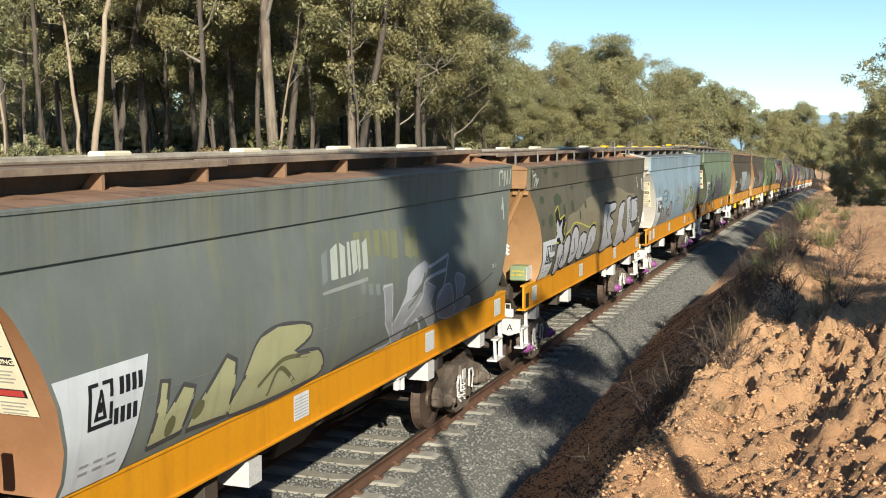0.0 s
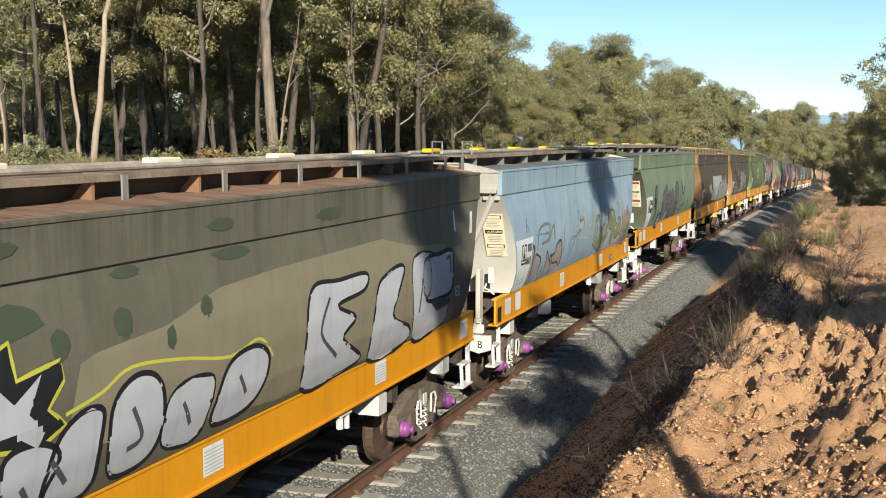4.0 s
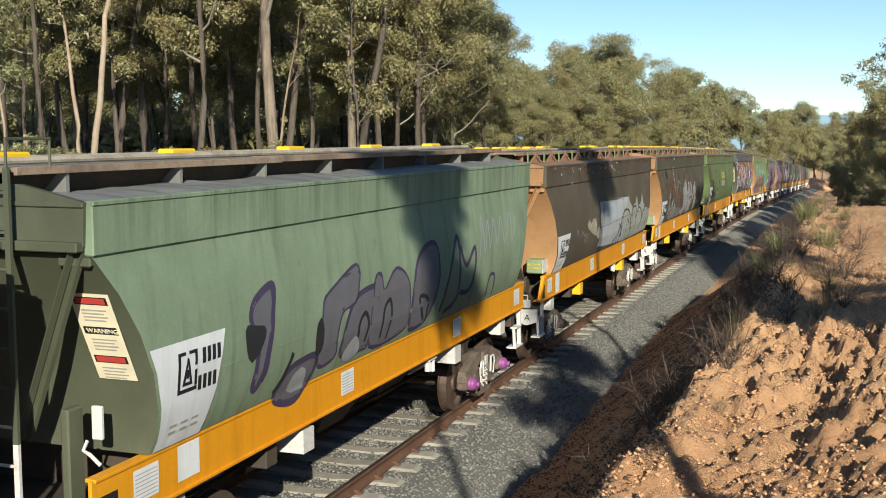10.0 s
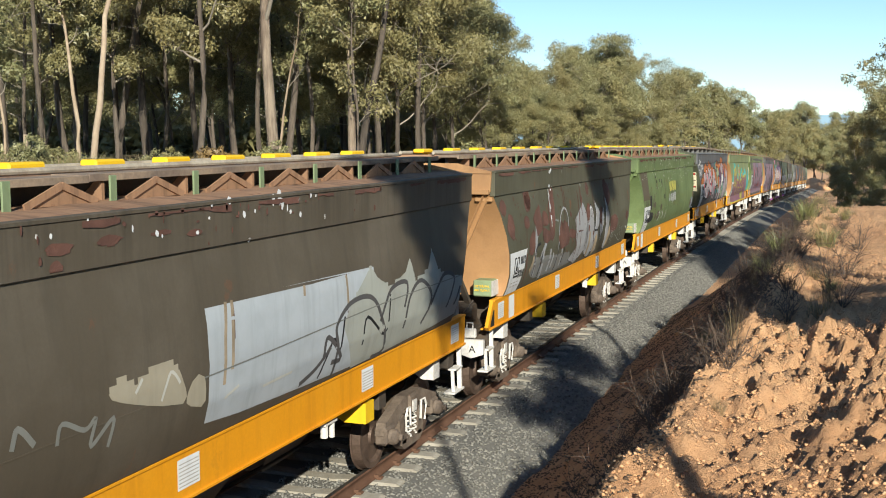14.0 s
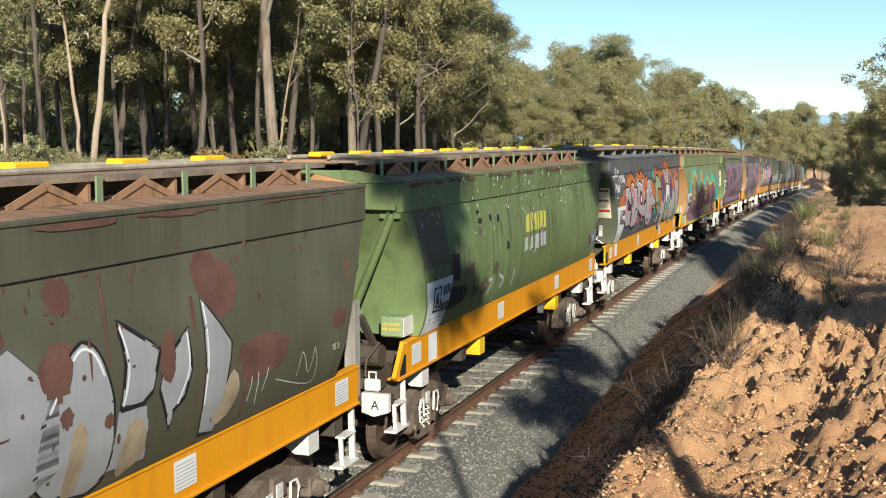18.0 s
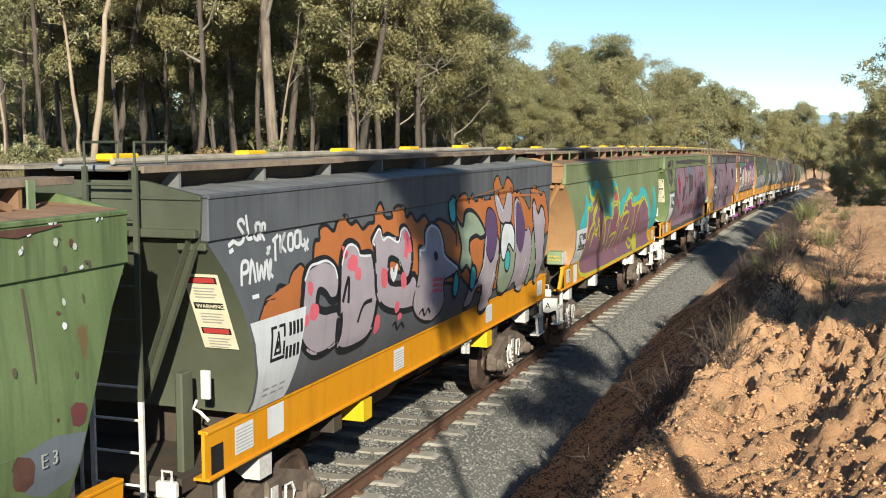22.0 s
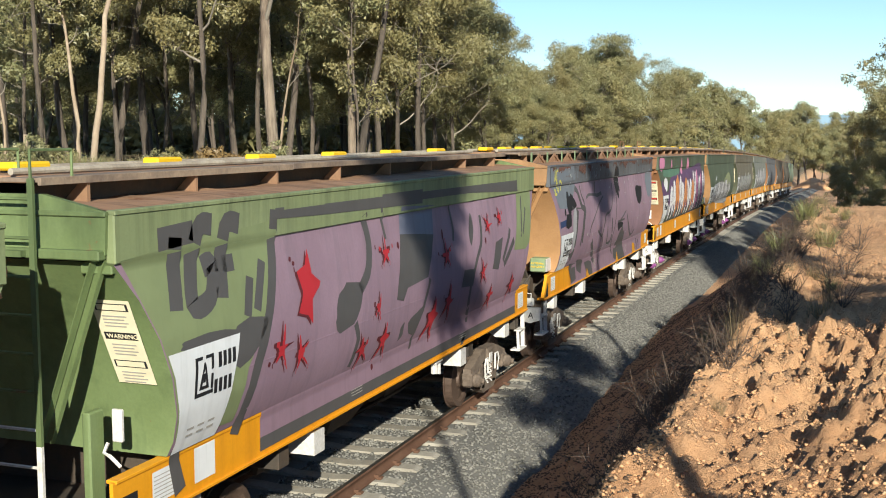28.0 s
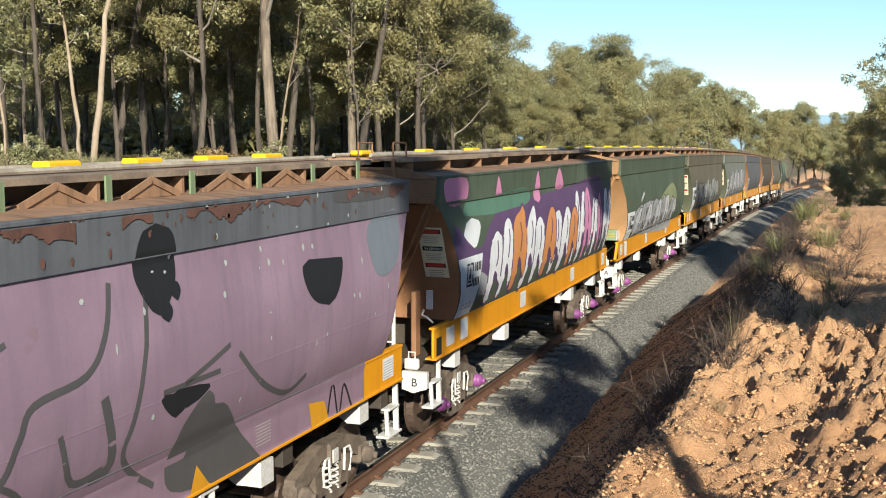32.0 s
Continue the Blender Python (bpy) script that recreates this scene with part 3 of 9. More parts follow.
# the tree line that follows the railway down the slope: place, and height of the top over the camera
def plant_high(meshes, px, dist, top):
    """A tree whose crown reaches the given rise over the camera's level, per metre of distance."""
    x_, y_ = at_bearing(px, dist)
    g = ground_z(x_, y_)
    zs = np.empty(len(meshes[2].vertices) * 3, dtype=np.float32)
    meshes[2].vertices.foreach_get("co", zs)
    tall = float(np.percentile(zs[2::3], 99.7))
    plant_tree(meshes, x_, y_, rt.uniform(0, 360), (EYE[2] + top * dist - g) / tall, z=g)


SKYLINE = [(1568, 0.0), (1530, 0.008), (1500, 0.013), (1470, 0.02), (1430, 0.029), (1390, 0.024), (1350, 0.022), (1310, 0.034), (1245, 0.046), (1225, 0.059), (1160, 0.066), (1100, 0.077), (1050, 0.087), (1000, 0.075), (945, 0.055), (905, 0.08), (870, 0.115), (840, 0.135), (780, 0.155)]


def skyline(px):
    for (a, h), (b, k) in zip(SKYLINE, SKYLINE[1:]):
        if px >= b:
            return k + (h - k) * (px - b) / (a - b)
    return SKYLINE[-1][1]


for px, d, f in ((770, 47, 1.0), (835, 52, 1.0), (862, 58, 0.95), (890, 63, 0.9), (940, 66, 0.85), (975, 72, 0.95), (1015, 76, 0.97), (1052, 82, 1.0), (1090, 86, 0.97), (925, 84, 0.9), (1035, 92, 0.9), (1130, 97, 0.95), (1160, 106, 1.0), (1075, 104, 0.9)):
    plant_high(rt.choice(BUSHY), px, d, skyline(px) * f)
for px, d, f in ((1190, 116, 0.92), (1218, 124, 1.0), (1250, 138, 1.0), (1285, 150, 0.97), (1312, 168, 1.0), (1345, 190, 0.9), (1200, 140, 0.85), (1265, 165, 0.8), (1330, 210, 0.85), (1372, 235, 0.95), (1400, 262, 1.0), (1432, 275, 1.0), (1470, 290, 0.95), (1500, 300, 0.9), (1415, 310, 0.7), (1450, 320, 0.7), (1530, 310, 0.6), (1358, 225, 0.5), (1388, 240, 0.3)):
    plant_high(rt.choice(FAR), px, d, skyline(px) * f)
# undergrowth and lower trees in front of that line
y_ = 46.0
while y_ < 240:
    yy = y_ + rt.uniform(-2, 2)
    plant_tree(rt.choice(BUSHY if yy < 100 else FAR), -8.5 + rt.uniform(-2.2, 1), yy, rt.uniform(0, 360), rt.uniform(0.3, 0.5), "young gum tree with a low leafy crown")
    y_ += 9 if y_ < 110 else 14
# low growth behind the trunks of that line
y_ = 50.0
while y_ < 220:
    plant_tree(rt.choice(BUSHY if y_ < 90 else FAR), -16 + rt.uniform(-3, 3), y_ + rt.uniform(-2, 2), rt.uniform(0, 360), rt.uniform(0.5, 0.75), "young gum tree with a low leafy crown")
    y_ += 6 if y_ < 110 else 8
# shrubs at the wood's edge
for px, d, big, dry in ((380, 27, 0.62, 1), (398, 28, 0.45, 1), (580, 29, 0.95, 0), (560, 30, 0.8, 1), (100, 25, 0.5, 0), (250, 27, 0.4, 0), (470, 30, 0.5, 0), (690, 33, 0.9, 0), (760, 36, 1.0, 0), (850, 42, 1.3, 0), (20, 24, 0.5, 0), (300, 30, 0.45, 0)):
    x_, y_ = at_bearing(px, d)
    plant_tree(rt.choice(SHRUB_DRY if dry else SHRUB), x_, y_, rt.uniform(0, 360), big, "low bushy shrub with rust-brown leaves" if dry else "low bushy green shrub under the gums", "shrub", None, "shrubs at the edge of the wood", "shrub")
# trees on the camera's side of the line, ahead
for x_, y_, big in ((9.9, 47, 0.41), (10.6, 52, 0.46), (9.4, 57, 0.4), (8.4, 62, 0.34), (9.6, 66, 0.5), (7.6, 72, 0.3), (8.6, 80, 0.42), (7.4, 92, 0.36), (7.0, 104, 0.36), (6.8, 116, 0.4), (13, 63, 0.8), (12.5, 75, 1.0), (13, 86, 1.15), (12, 97, 1.2), (13, 108, 1.2), (11, 120, 1.1), (13, 132, 1.2), (9, 150, 1.0), (13, 165, 1.1), (8.5, 190, 1.0), (12, 210, 1.2), (8, 245, 1.1), (3, 285, 1.2), (-3, 310, 1.3), (8, 300, 1.3), (0, 340, 1.5), (6, 350, 1.5)):
    plant_tree(rt.choice(FAR if y_ > 70 else BUSHY), x_, y_, rt.uniform(0, 360), big, group="gum trees beyond the bank")
# unseen trees farther from the line, added to keep that side in shade
for x_, y_, big in ((14.2, 25, 0.95), (17.5, 21.5, 1.1), (13.6, 29.5, 0.9), (18, 28, 1.1), (13.6, 33, 0.9), (14.2, 38, 1.0), (14.6, 43.5, 1.1), (14.8, 49, 1.1), (15.2, 55, 1.15), (18.5, 36, 1.2), (19, 43, 1.2), (19.5, 50, 1.2), (17, 60, 1.2), (17, 68, 1.3), (17.5, 77, 1.4)):
    plant_tree(rt.choice(BUSHY), x_, y_, rt.uniform(0, 360), big, group="gum trees beyond the bank")
# trees behind the camera, whose shade falls across the line
SHADE = [gum_tree(61, 14, 0.13, 0.76, 22, 260, 0.2, 1.7, M_BARK, M_LEAF, limbs=9, clump=0.26), gum_tree(62, 13, 0.15, 0.55, 50, 150, 0.24, 2.6, M_BARK, M_LEAF, limbs=8, clump=0.25)]
for x_, y_, turn, big in ((11.0, -2.6, 20, 0.88), (11.0, 7.2, 250, 1.0)):
    plant_tree(SHADE[0], x_, y_, turn, big, group="gum trees behind the bank")
for x_, y_, turn, big in ((12.5, -0.8, 80, 0.72), (15.8, -3.2, 200, 0.6)):
    plant_tree(SHADE[1], x_, y_, turn, big, group="gum trees behind the bank")
plant_tree(BUSHY[2], 23.0, 9.0, 140, 0.95, group="gum trees behind the bank")
plant_tree(BUSHY[0], 22, 22, 10, 1.0, group="gum trees behind the bank")
# heap of spoil at the far end of the cutting
hv, hf = [], []
for j in range(9):
    for i in range(24):
        r, a = j / 8, 2 * math.pi * i / 24
        h = 2.6 * (1 - r ** 1.6) * (1 + 0.25 * noise.noise(Vector((math.cos(a) * r * 2, math.sin(a) * r * 2, 1))))
        hv.append((5.0 * r * math.cos(a), 4.5 * r * math.sin(a), h - 0.15))
        if j:
            hf.append(((j - 1) * 24 + i, (j - 1) * 24 + (i + 1) % 24, j * 24 + (i + 1) % 24, j * 24 + i))
heap = tagged(new("spoil_heap", quick_mesh("spoil_heap", hv, hf, M_SOIL, True)), "heap of orange clay beside the far track", "soil heap")
heap.matrix_basis = pose(2.0, 262, ground_z(6, 262) + 0.2)

# the far wood, seen between the trunks
rgw = np.random.default_rng(9)
n_ = 15000
px_ = rgw.uniform(-150, 900, n_)
d_ = rgw.uniform(105, 150, n_)
fx_, fy_ = -math.sin(radians(YAW)), math.cos(radians(YAW))
s_ = d_ * (px_ - 784) / 1960.0
c_ = np.c_[EYE[0] + fx_ * d_ + fy_ * s_, EYE[1] + fy_ * d_ - fx_ * s_, rgw.uniform(0.5, 11, n_) * (0.55 + 0.45 * np.sin(px_ * 0.05) ** 2)]
lv_, lf_ = leaves_at(rgw, c_, np.full(n_, 0.6), 1, 1.1)
tagged(new("far_woods", quick_mesh("far_woods", lv_, lf_, M_LEAF)), "far olive-green woodland behind the nearer gums", "woods", kind="stuff")

# distant hills on the skyline
hv, hf = [], []
N = 90
for i in range(N):
    x = -2600 + 4600 * i / (N - 1)
    h = 46 + 9 * noise.noise(Vector((i * 0.11, 3, 0))) + 4 * noise.noise(Vector((i * 0.5, 8, 0)))
    hv += [(x, 2600, -90), (x, 2600, 4.55 + h)]
    if i:
        hf.append((2 * i - 2, 2 * i, 2 * i + 1, 2 * i - 1))
tagged(new("backdrop", quick_mesh("backdrop", hv, hf, M_HILL)), "hazy blue range of distant hills", "hills", kind="structure")


# ---- grass and dead growth on the bank ----


def tuft_mesh(seed, n, height, spread, mat, width=0.006):
    rg = np.random.default_rng(seed)
    v, f = [], []
    for i in range(n):
        a, r = rg.uniform(0, 6.28), spread * 0.35 * rg.random()
        p = np.array([math.cos(a) * r, math.sin(a) * r, -0.03])
        h = height * rg.uniform(0.5, 1.1)
        out = np.array([math.cos(a + rg.normal() * 0.4), math.sin(a + rg.normal() * 0.4), 0]) * spread * rg.uniform(0.2, 0.9)
        mid, tip = p + out * 0.4 + (0, 0, h * 0.65), p + out * 1.0 + (0, 0, h)
        b = rg.uniform(0, 6.28)
        sd = np.array([math.cos(b), math.sin(b), 0]) * width
        k = len(v)
        v += [p - sd, p + sd, mid + sd * 0.8, mid - sd * 0.8, tip, tip]
        f += [(k, k + 1, k + 2, k + 3), (k + 3, k + 2, k + 4, k + 5)]
    return quick_mesh("blades", v, f, mat)


def twig_mesh(seed, height, n):
    rd = random.Random(seed)
    verts, faces = [], []
    for k in range(n):
        a = rd.uniform(0, 6.28)
        st = wander(rd, Vector((0, 0, -0.03)), Vector((math.cos(a) * 0.6, math.sin(a) * 0.6, 1)), height * rd.uniform(0.6, 1.1), 5, 0.2, 0.02)
        tube_geometry(verts, faces, st, [0.008 * (1 - 0.14 * j) for j in range(6)], 3)
        for _ in range(5):
            j = rd.randint(1, 4)
            tw = wander(rd, st[j], Vector((rd.gauss(0, 1), rd.gauss(0, 1), rd.uniform(0, 1))), height * 0.35, 3, 0.3)
            tube_geometry(verts, faces, tw, [0.005, 0.004, 0.003, 0.002], 3)
    return quick_mesh("twigs", verts, faces, M_TWIG)


TUFTS = [tuft_mesh(1, 90, 0.4, 0.3, M_GRASS, 0.0035), tuft_mesh(2, 160, 0.36, 0.34, M_GRASS_GREEN, 0.0035), tuft_mesh(3, 30, 0.75, 0.3, M_GRASS, 0.003)]
TWIGS = [twig_mesh(4, 0.7, 9), twig_mesh(5, 0.5, 7)]


def plant_small(mesh, name, label, category, group, x, y, turn, size):
    ob = new(name, mesh)
    tagged(ob, label, category, group)
    ob.matrix_basis = pose(x, y, ground_z(x, y), 0, 0, turn) @ Matrix.Scale(size, 4)


rg_ = random.Random(31)
for k in range(70):
    y_ = 7 + 22 * rg_.random() ** 0.8
    x_ = crest_x(y_) - 0.1 + rg_.gauss(0, 0.45)
    plant_small(TUFTS[rg_.choice((0, 0, 1, 2, 2))], "grass_tuft", "dry straw-coloured grass tuft on the bank", "grass", "grass tufts on the bank", x_, y_, rg_.uniform(0, 360), rg_.uniform(0.3, 0.7))
for k in range(150):
    y_ = 8.5 + 15 * rg_.random()
    x_ = crest_x(y_) - 0.45 + rg_.gauss(0, 0.55)
    plant_small(TWIGS[k % 2], "dead_shrub", "dead twiggy shrub on the bank's slope", "shrub", "dead shrubs on the bank", x_, y_, rg_.uniform(0, 360), rg_.uniform(0.35, 0.95))
for x_, y_, big in ((5.9, 19, 1.2), (6.6, 19, 1.1), (6.1, 31, 1.5), (6.4, 33, 1.3), (6.9, 31, 1.4), (6.2, 22, 1.3), (5.8, 17, 1.0)):
    plant_small(TUFTS[1], "grass_tussock", "green and straw grass tussock on the bank's top", "grass", "grass tufts on the bank", x_, y_, rg_.uniform(0, 360), big)
for k in range(150):
    px = rg_.uniform(-60, 330)
    x_, y_ = at_bearing(px, rg_.uniform(21, 29))
    plant_small(TUFTS[rg_.choice((0, 1, 1))], "grass_tuft", "tall green-brown grass tuft under the trees", "grass", "grass under the trees", x_, y_, rg_.uniform(0, 360), rg_.uniform(1.2, 2.2))
x_, y_ = at_bearing(43, 26)
post_ = tagged(new("survey_post", mesh_of("survey_post", box(-0.05, 0.05, -0.04, 0.04, -0.2, 1.15, 0.008), M_BARK_PALE)), "weathered wooden post among grass", "post")
post_.matrix_basis = pose(x_, y_, ground_z(x_, y_), 0, 2, 20)
# ---- the wagons ----
PITCH, HALF = 13.783, 6.3
TRAVEL = (12.033, -3.814, -0.02015)
SIDE = [(1.42, 3.54), (1.475, 3.2), (1.52, 2.85), (1.53, 2.5), (1.5, 2.15), (1.43, 1.9), (1.37, 1.77)]
INSET = [(3.54, 0.08), (3.2, 0.27), (2.85, 0.47), (2.5, 0.62), (2.15, 0.72), (1.9, 0.76), (1.77, 0.75)]
EAVE_Z, FASCIA_Z, SILL_TOP, SILL_LOW = 3.94, 3.54, 1.75, 1.3


def along(table, v, i=0, o=1):
    """Linear reading of a table of pairs, in falling order of column i."""
    if v >= table[0][i]:
        return table[0][o]
    for a, b in zip(table, table[1:]):
        if v >= b[i]:
            f = (a[i] - v) / (a[i] - b[i])
            return a[o] + (b[o] - a[o]) * f
    return table[-1][o]


def side_x(z):
    if z >= FASCIA_Z:
        return 1.451
    if z < SILL_TOP + 0.015:
        return 1.369 if z > SILL_TOP - 0.03 else 1.353
    return along(SIDE, z, 1, 0)


def end_inset(z):
    return 0.0 if z >= FASCIA_Z else along(INSET, z)


M_STEEL_DARK = surface("grimy_steel", (0.075, 0.065, 0.055), (0.13, 0.09, 0.06), 0.75, 0.3, 2.5, 25, 0.8, 0.4, 0.006)
M_BOGIE = surface("dusty_cast_steel", (0.22, 0.17, 0.13), (0.1, 0.075, 0.06), 0.8, 0.1, 4, 30, 0.8, 0.5, 0.006)
M_WHEEL = surface("rusty_wheel_steel", (0.16, 0.11, 0.085), (0.09, 0.06, 0.045), 0.6, 0.4, 4, 30, 0.8, 0.3, 0.004)
M_WHITE = surface("dirty_white_paint", (0.74, 0.72, 0.69), (0.45, 0.4, 0.34), 0.6, 0, 4, 25, 0.6, 0.2, 0.003, spread=(0.5, 0.75))
M_PURPLE = spray("magenta_bearing_cap", (0.26, 0.07, 0.25), 0.5)
M_YELLOW = spray("yellow_enamel", (0.8, 0.5, 0.015), 0.5)
M_ORANGE = wagon_paint("orange_sill_paint", (0.73, 0.305, 0.008), (0.4, 0.15, 0.01), 0.05, 0.3, 0.5, 0.1)
M_PANEL = spray("white_stencil_panel", (0.72, 0.73, 0.74))
M_BLACK = spray("black_paint", (0.012, 0.012, 0.014))
M_CREAM = spray("cream_sticker", (0.78, 0.7, 0.5))
M_PRINT = spray("small_print", (0.38, 0.36, 0.32))
M_RED = spray("red_print", (0.5, 0.05, 0.04))
M_GREEN_BOX = wagon_paint("green_box_paint", (0.2, 0.26, 0.14), None, 0.1, 0.4)
M_POST = wagon_paint("grey_post_paint", (0.27, 0.26, 0.24), RUST_DARK, 0.3, 0.5)
M_PIPE = surface("khaki_pipe", (0.3, 0.25, 0.18), (0.16, 0.13, 0.1), 0.7, 0.1, 3, 20, 0.6, 0.2, 0.004)
M_ROOF_RUST = wagon_paint("rusty_roof_sheet", (0.3, 0.17, 0.095), (0.13, 0.075, 0.05), 0.5, 0.5, 0.85)
M_ROOF_GREY = wagon_paint("grey_roof_sheet", (0.2, 0.2, 0.19), (0.08, 0.08, 0.08), 0.15, 0.5, 0.8)
M_PLANK = surface("pale_dusty_plank", (0.5, 0.44, 0.35), (0.27, 0.22, 0.17), 0.85, 0.0, 2.0, 25, 0.7, 0.3, 0.004)
M_WALK = surface("weathered_walkway", (0.36, 0.27, 0.19), (0.15, 0.11, 0.09), 0.85, 0.1, 2.0, 25, 0.8, 0.3, 0.004)

MESHES = {}


def keep(key, build):
    """Builds a shared mesh once."""
    if key not in MESHES:
        MESHES[key] = build()
    return MESHES[key]


def body_mesh(mat):
    """Barrel sides of the hopper with raked ends."""
    bm = bmesh.new()
    zs = [p[1] for p in SIDE]
    ny = 24
    for sx in (1, -1):
        rows = []
        for z in zs:
            y0, y1 = -HALF + end_inset(z), HALF - end_inset(z)
            rows.append([bm.verts.new((sx * side_x(z) if z < FASCIA_Z else sx * 1.42, y0 + (y1 - y0) * k / ny, z)) for k in range(ny + 1)])
        for a, b in zip(rows, rows[1:]):
            for k in range(ny):
                q = (a[k], a[k + 1], b[k + 1], b[k])
                bm.faces.new(q[::-1] if sx > 0 else q)
    bmesh.ops.recalc_face_normals(bm, faces=bm.faces)
    me = mesh_of("body_side", bm, mat, True)
    return me


def end_mesh(mat, front):
    """The raked end sheet between the side edges."""
    bm = bmesh.new()
    s = -1 if front else 1
    rows = []
    for x, z in SIDE:
        y = s * (HALF - end_inset(z))
        rows.append([bm.verts.new((x * f, y, z)) for f in (-1, -0.5, 0, 0.5, 1)])
    for a, b in zip(rows, rows[1:]):
        for k in range(4):
            q = (a[k], a[k + 1], b[k + 1], b[k])
            bm.faces.new(q if s > 0 else q[::-1])
    bmesh.ops.recalc_face_normals(bm, faces=bm.faces)
    for f in bm.faces:
        if f.normal.y * s < 0:
            f.normal_flip()
    return mesh_of("end_sheet", bm, mat, True)


def fascia_mesh(mat, sx):
    bm = bmesh.new()
    add_box(bm, sx * 1.36, sx * 1.45, -HALF, HALF, FASCIA_Z - 0.015, EAVE_Z, 0.012)
    add_box(bm, sx * 1.37, sx * 1.462, -HALF, HALF, EAVE_Z - 0.03, EAVE_Z + 0.012, 0.008)
    return mesh_of("eave_band", bm, mat)


def end_beam_mesh(mat, s):
    """Head beam across the wagon's end: a sloping cap over a flanged plate."""
    bm = bmesh.new()
    y = s * HALF
    outline = [(-1.38, 3.6), (1.38, 3.6), (1.4, EAVE_Z), (0.8, 4.07), (-0.8, 4.07), (-1.4, EAVE_Z)]
    va = [bm.verts.new((x, y - 0.03, z)) for x, z in outline]
    vb = [bm.verts.new((x, y + 0.03, z)) for x, z in outline]
    bm.faces.new(va)
    bm.faces.new(vb[::-1])
    for i in range(6):
        bm.faces.new((va[i], vb[i], vb[(i + 1) % 6], va[(i + 1) % 6]))
    bmesh.ops.recalc_face_normals(bm, faces=bm.faces)
    add_box(bm, -1.37, 1.37, min(y, y + s * 0.1), max(y, y + s * 0.1), 3.56, 3.64, 0.01)
    add_box(bm, -1.4, 1.4, min(y, y + s * 0.05), max(y, y + s * 0.05), 3.9, 3.945, 0.008)
    return mesh_of("head_beam", bm, mat)


def brace_mesh(mat, s, sx):
    """Raking corner channel below the head beam, with its gusset."""
    bm = bmesh.new()
    y = s * HALF
    a = Vector((sx * 1.33, y - s * 0.02, 3.58))
    b = Vector((sx * 0.52, y - s * 0.3, 1.95))
    add_bar(bm, a, b, 0.04, 0.08)
    add_bar(bm, a + Vector((sx * -0.05, s * 0.05, 0)), b + Vector((sx * -0.05, s * 0.05, 0)), 0.06, 0.012)
    add_box(bm, sx * 1.1, sx * 1.4, y - s * 0.02, y - s * 0.16, 3.44, 3.6, 0.01)
    return mesh_of("corner_brace", bm, mat)


def roof_mesh(mat, sx):
    """Roof sheet from the eave to the hatch coaming, with shallow pressed waves."""
    bm = bmesh.new()
    ny = 60
    rows = []
    for x, z in ((1.4, EAVE_Z + 0.008), (1.2, EAVE_Z + 0.03), (0.9, EAVE_Z + 0.04), (0.62, EAVE_Z + 0.05)):
        row = []
        for k in range(ny + 1):
            y = -HALF + 2 * HALF * k / ny
            row.append(bm.verts.new((sx * x, y, z + (0.014 * math.sin(y * 2.9 + sx) + (0.022 if k % 6 == 0 else 0)) * (1.4 - x))))
        rows.append(row)
    for a, b in zip(rows, rows[1:]):
        for k in range(ny):
            bm.faces.new((a[k], a[k + 1], b[k + 1], b[k]))
    bmesh.ops.recalc_face_normals(bm, faces=bm.faces)
    for f in bm.faces:
        if f.normal.z < 0:
            f.normal_flip()
    return mesh_of("roof_sheet", bm, mat)


def coaming_mesh(mat):
    bm = bmesh.new()
    add_box(bm, -0.62, 0.62, -HALF + 0.08, HALF - 0.08, EAVE_Z - 0.05, EAVE_Z + 0.06)
    for sx in (-1, 1):
        add_box(bm, sx * 0.56, sx * 0.615, -HALF + 0.07, HALF - 0.07, EAVE_Z + 0.02, 4.15)
    return mesh_of("hatch_coaming", bm, mat)


def walkway_mesh(mat, side, k):
    bm = bmesh.new()
    n = (2 * HALF + 0.24) / 3
    y0 = -HALF - 0.12 + k * n
    lift = 0.01 * (k % 2)
    add_box(bm, side * 0.46, side * 0.86, y0 + 0.006, y0 + n - 0.006, 4.165 + lift, 4.2 + lift, 0.004)
    add_box(bm, side * 0.83, side * 0.865, y0 + 0.004, y0 + n - 0.004, 4.14 + lift, 4.205 + lift, 0.004)
    return mesh_of("walkway", bm, mat)


def bracket_mesh(mat):
    return mesh_of("walkway_bracket", prism([(0.84, 3.975), (0.84, 4.15), (0.77, 4.15), (0.6, 3.985)], "y", -0.02, 0.02), mat)


def roof_post_mesh(mat):
    return mesh_of("walkway_post", box(0.93, 0.95, -0.045, 0.045, 3.965, 4.2, 0.004), mat)


def triangle_mesh(mat):
    """Low triangular stiffener on the roof sheet."""
    bm = prism([(-0.42, 3.98), (0.42, 3.98), (0.0, 4.13)], "x", 0.9, 0.92)
    add_bar(bm, (0.93, -0.44, 3.985), (0.93, 0.0, 4.14), 0.02, 0.06)
    add_bar(bm, (0.93, 0.44, 3.985), (0.93, 0.0, 4.14), 0.02, 0.06)
    return mesh_of("roof_stiffener", bm, mat)


def hatch_mesh(mat):
    return mesh_of("hatch_lid", box(-0.44, 0.44, -HALF + 0.25, HALF - 0.25, 4.14, 4.2, 0.02), mat)


def hatch_rod_mesh(mat):
    return mesh_of("hatch_rod", bar((0, -HALF + 0.2, 4.235), (0, HALF - 0.2, 4.235), 0.06, None, True, 8), mat)


def lock_mesh(mat):
    bm = bmesh.new()
    add_box(bm, -0.1, 0.1, -0.24, 0.24, 4.225, 4.3, 0.02)
    add_box(bm, -0.06, 0.06, 0.1, 0.22, 4.17, 4.25, 0.015)
    return mesh_of("hatch_lock", bm, mat)


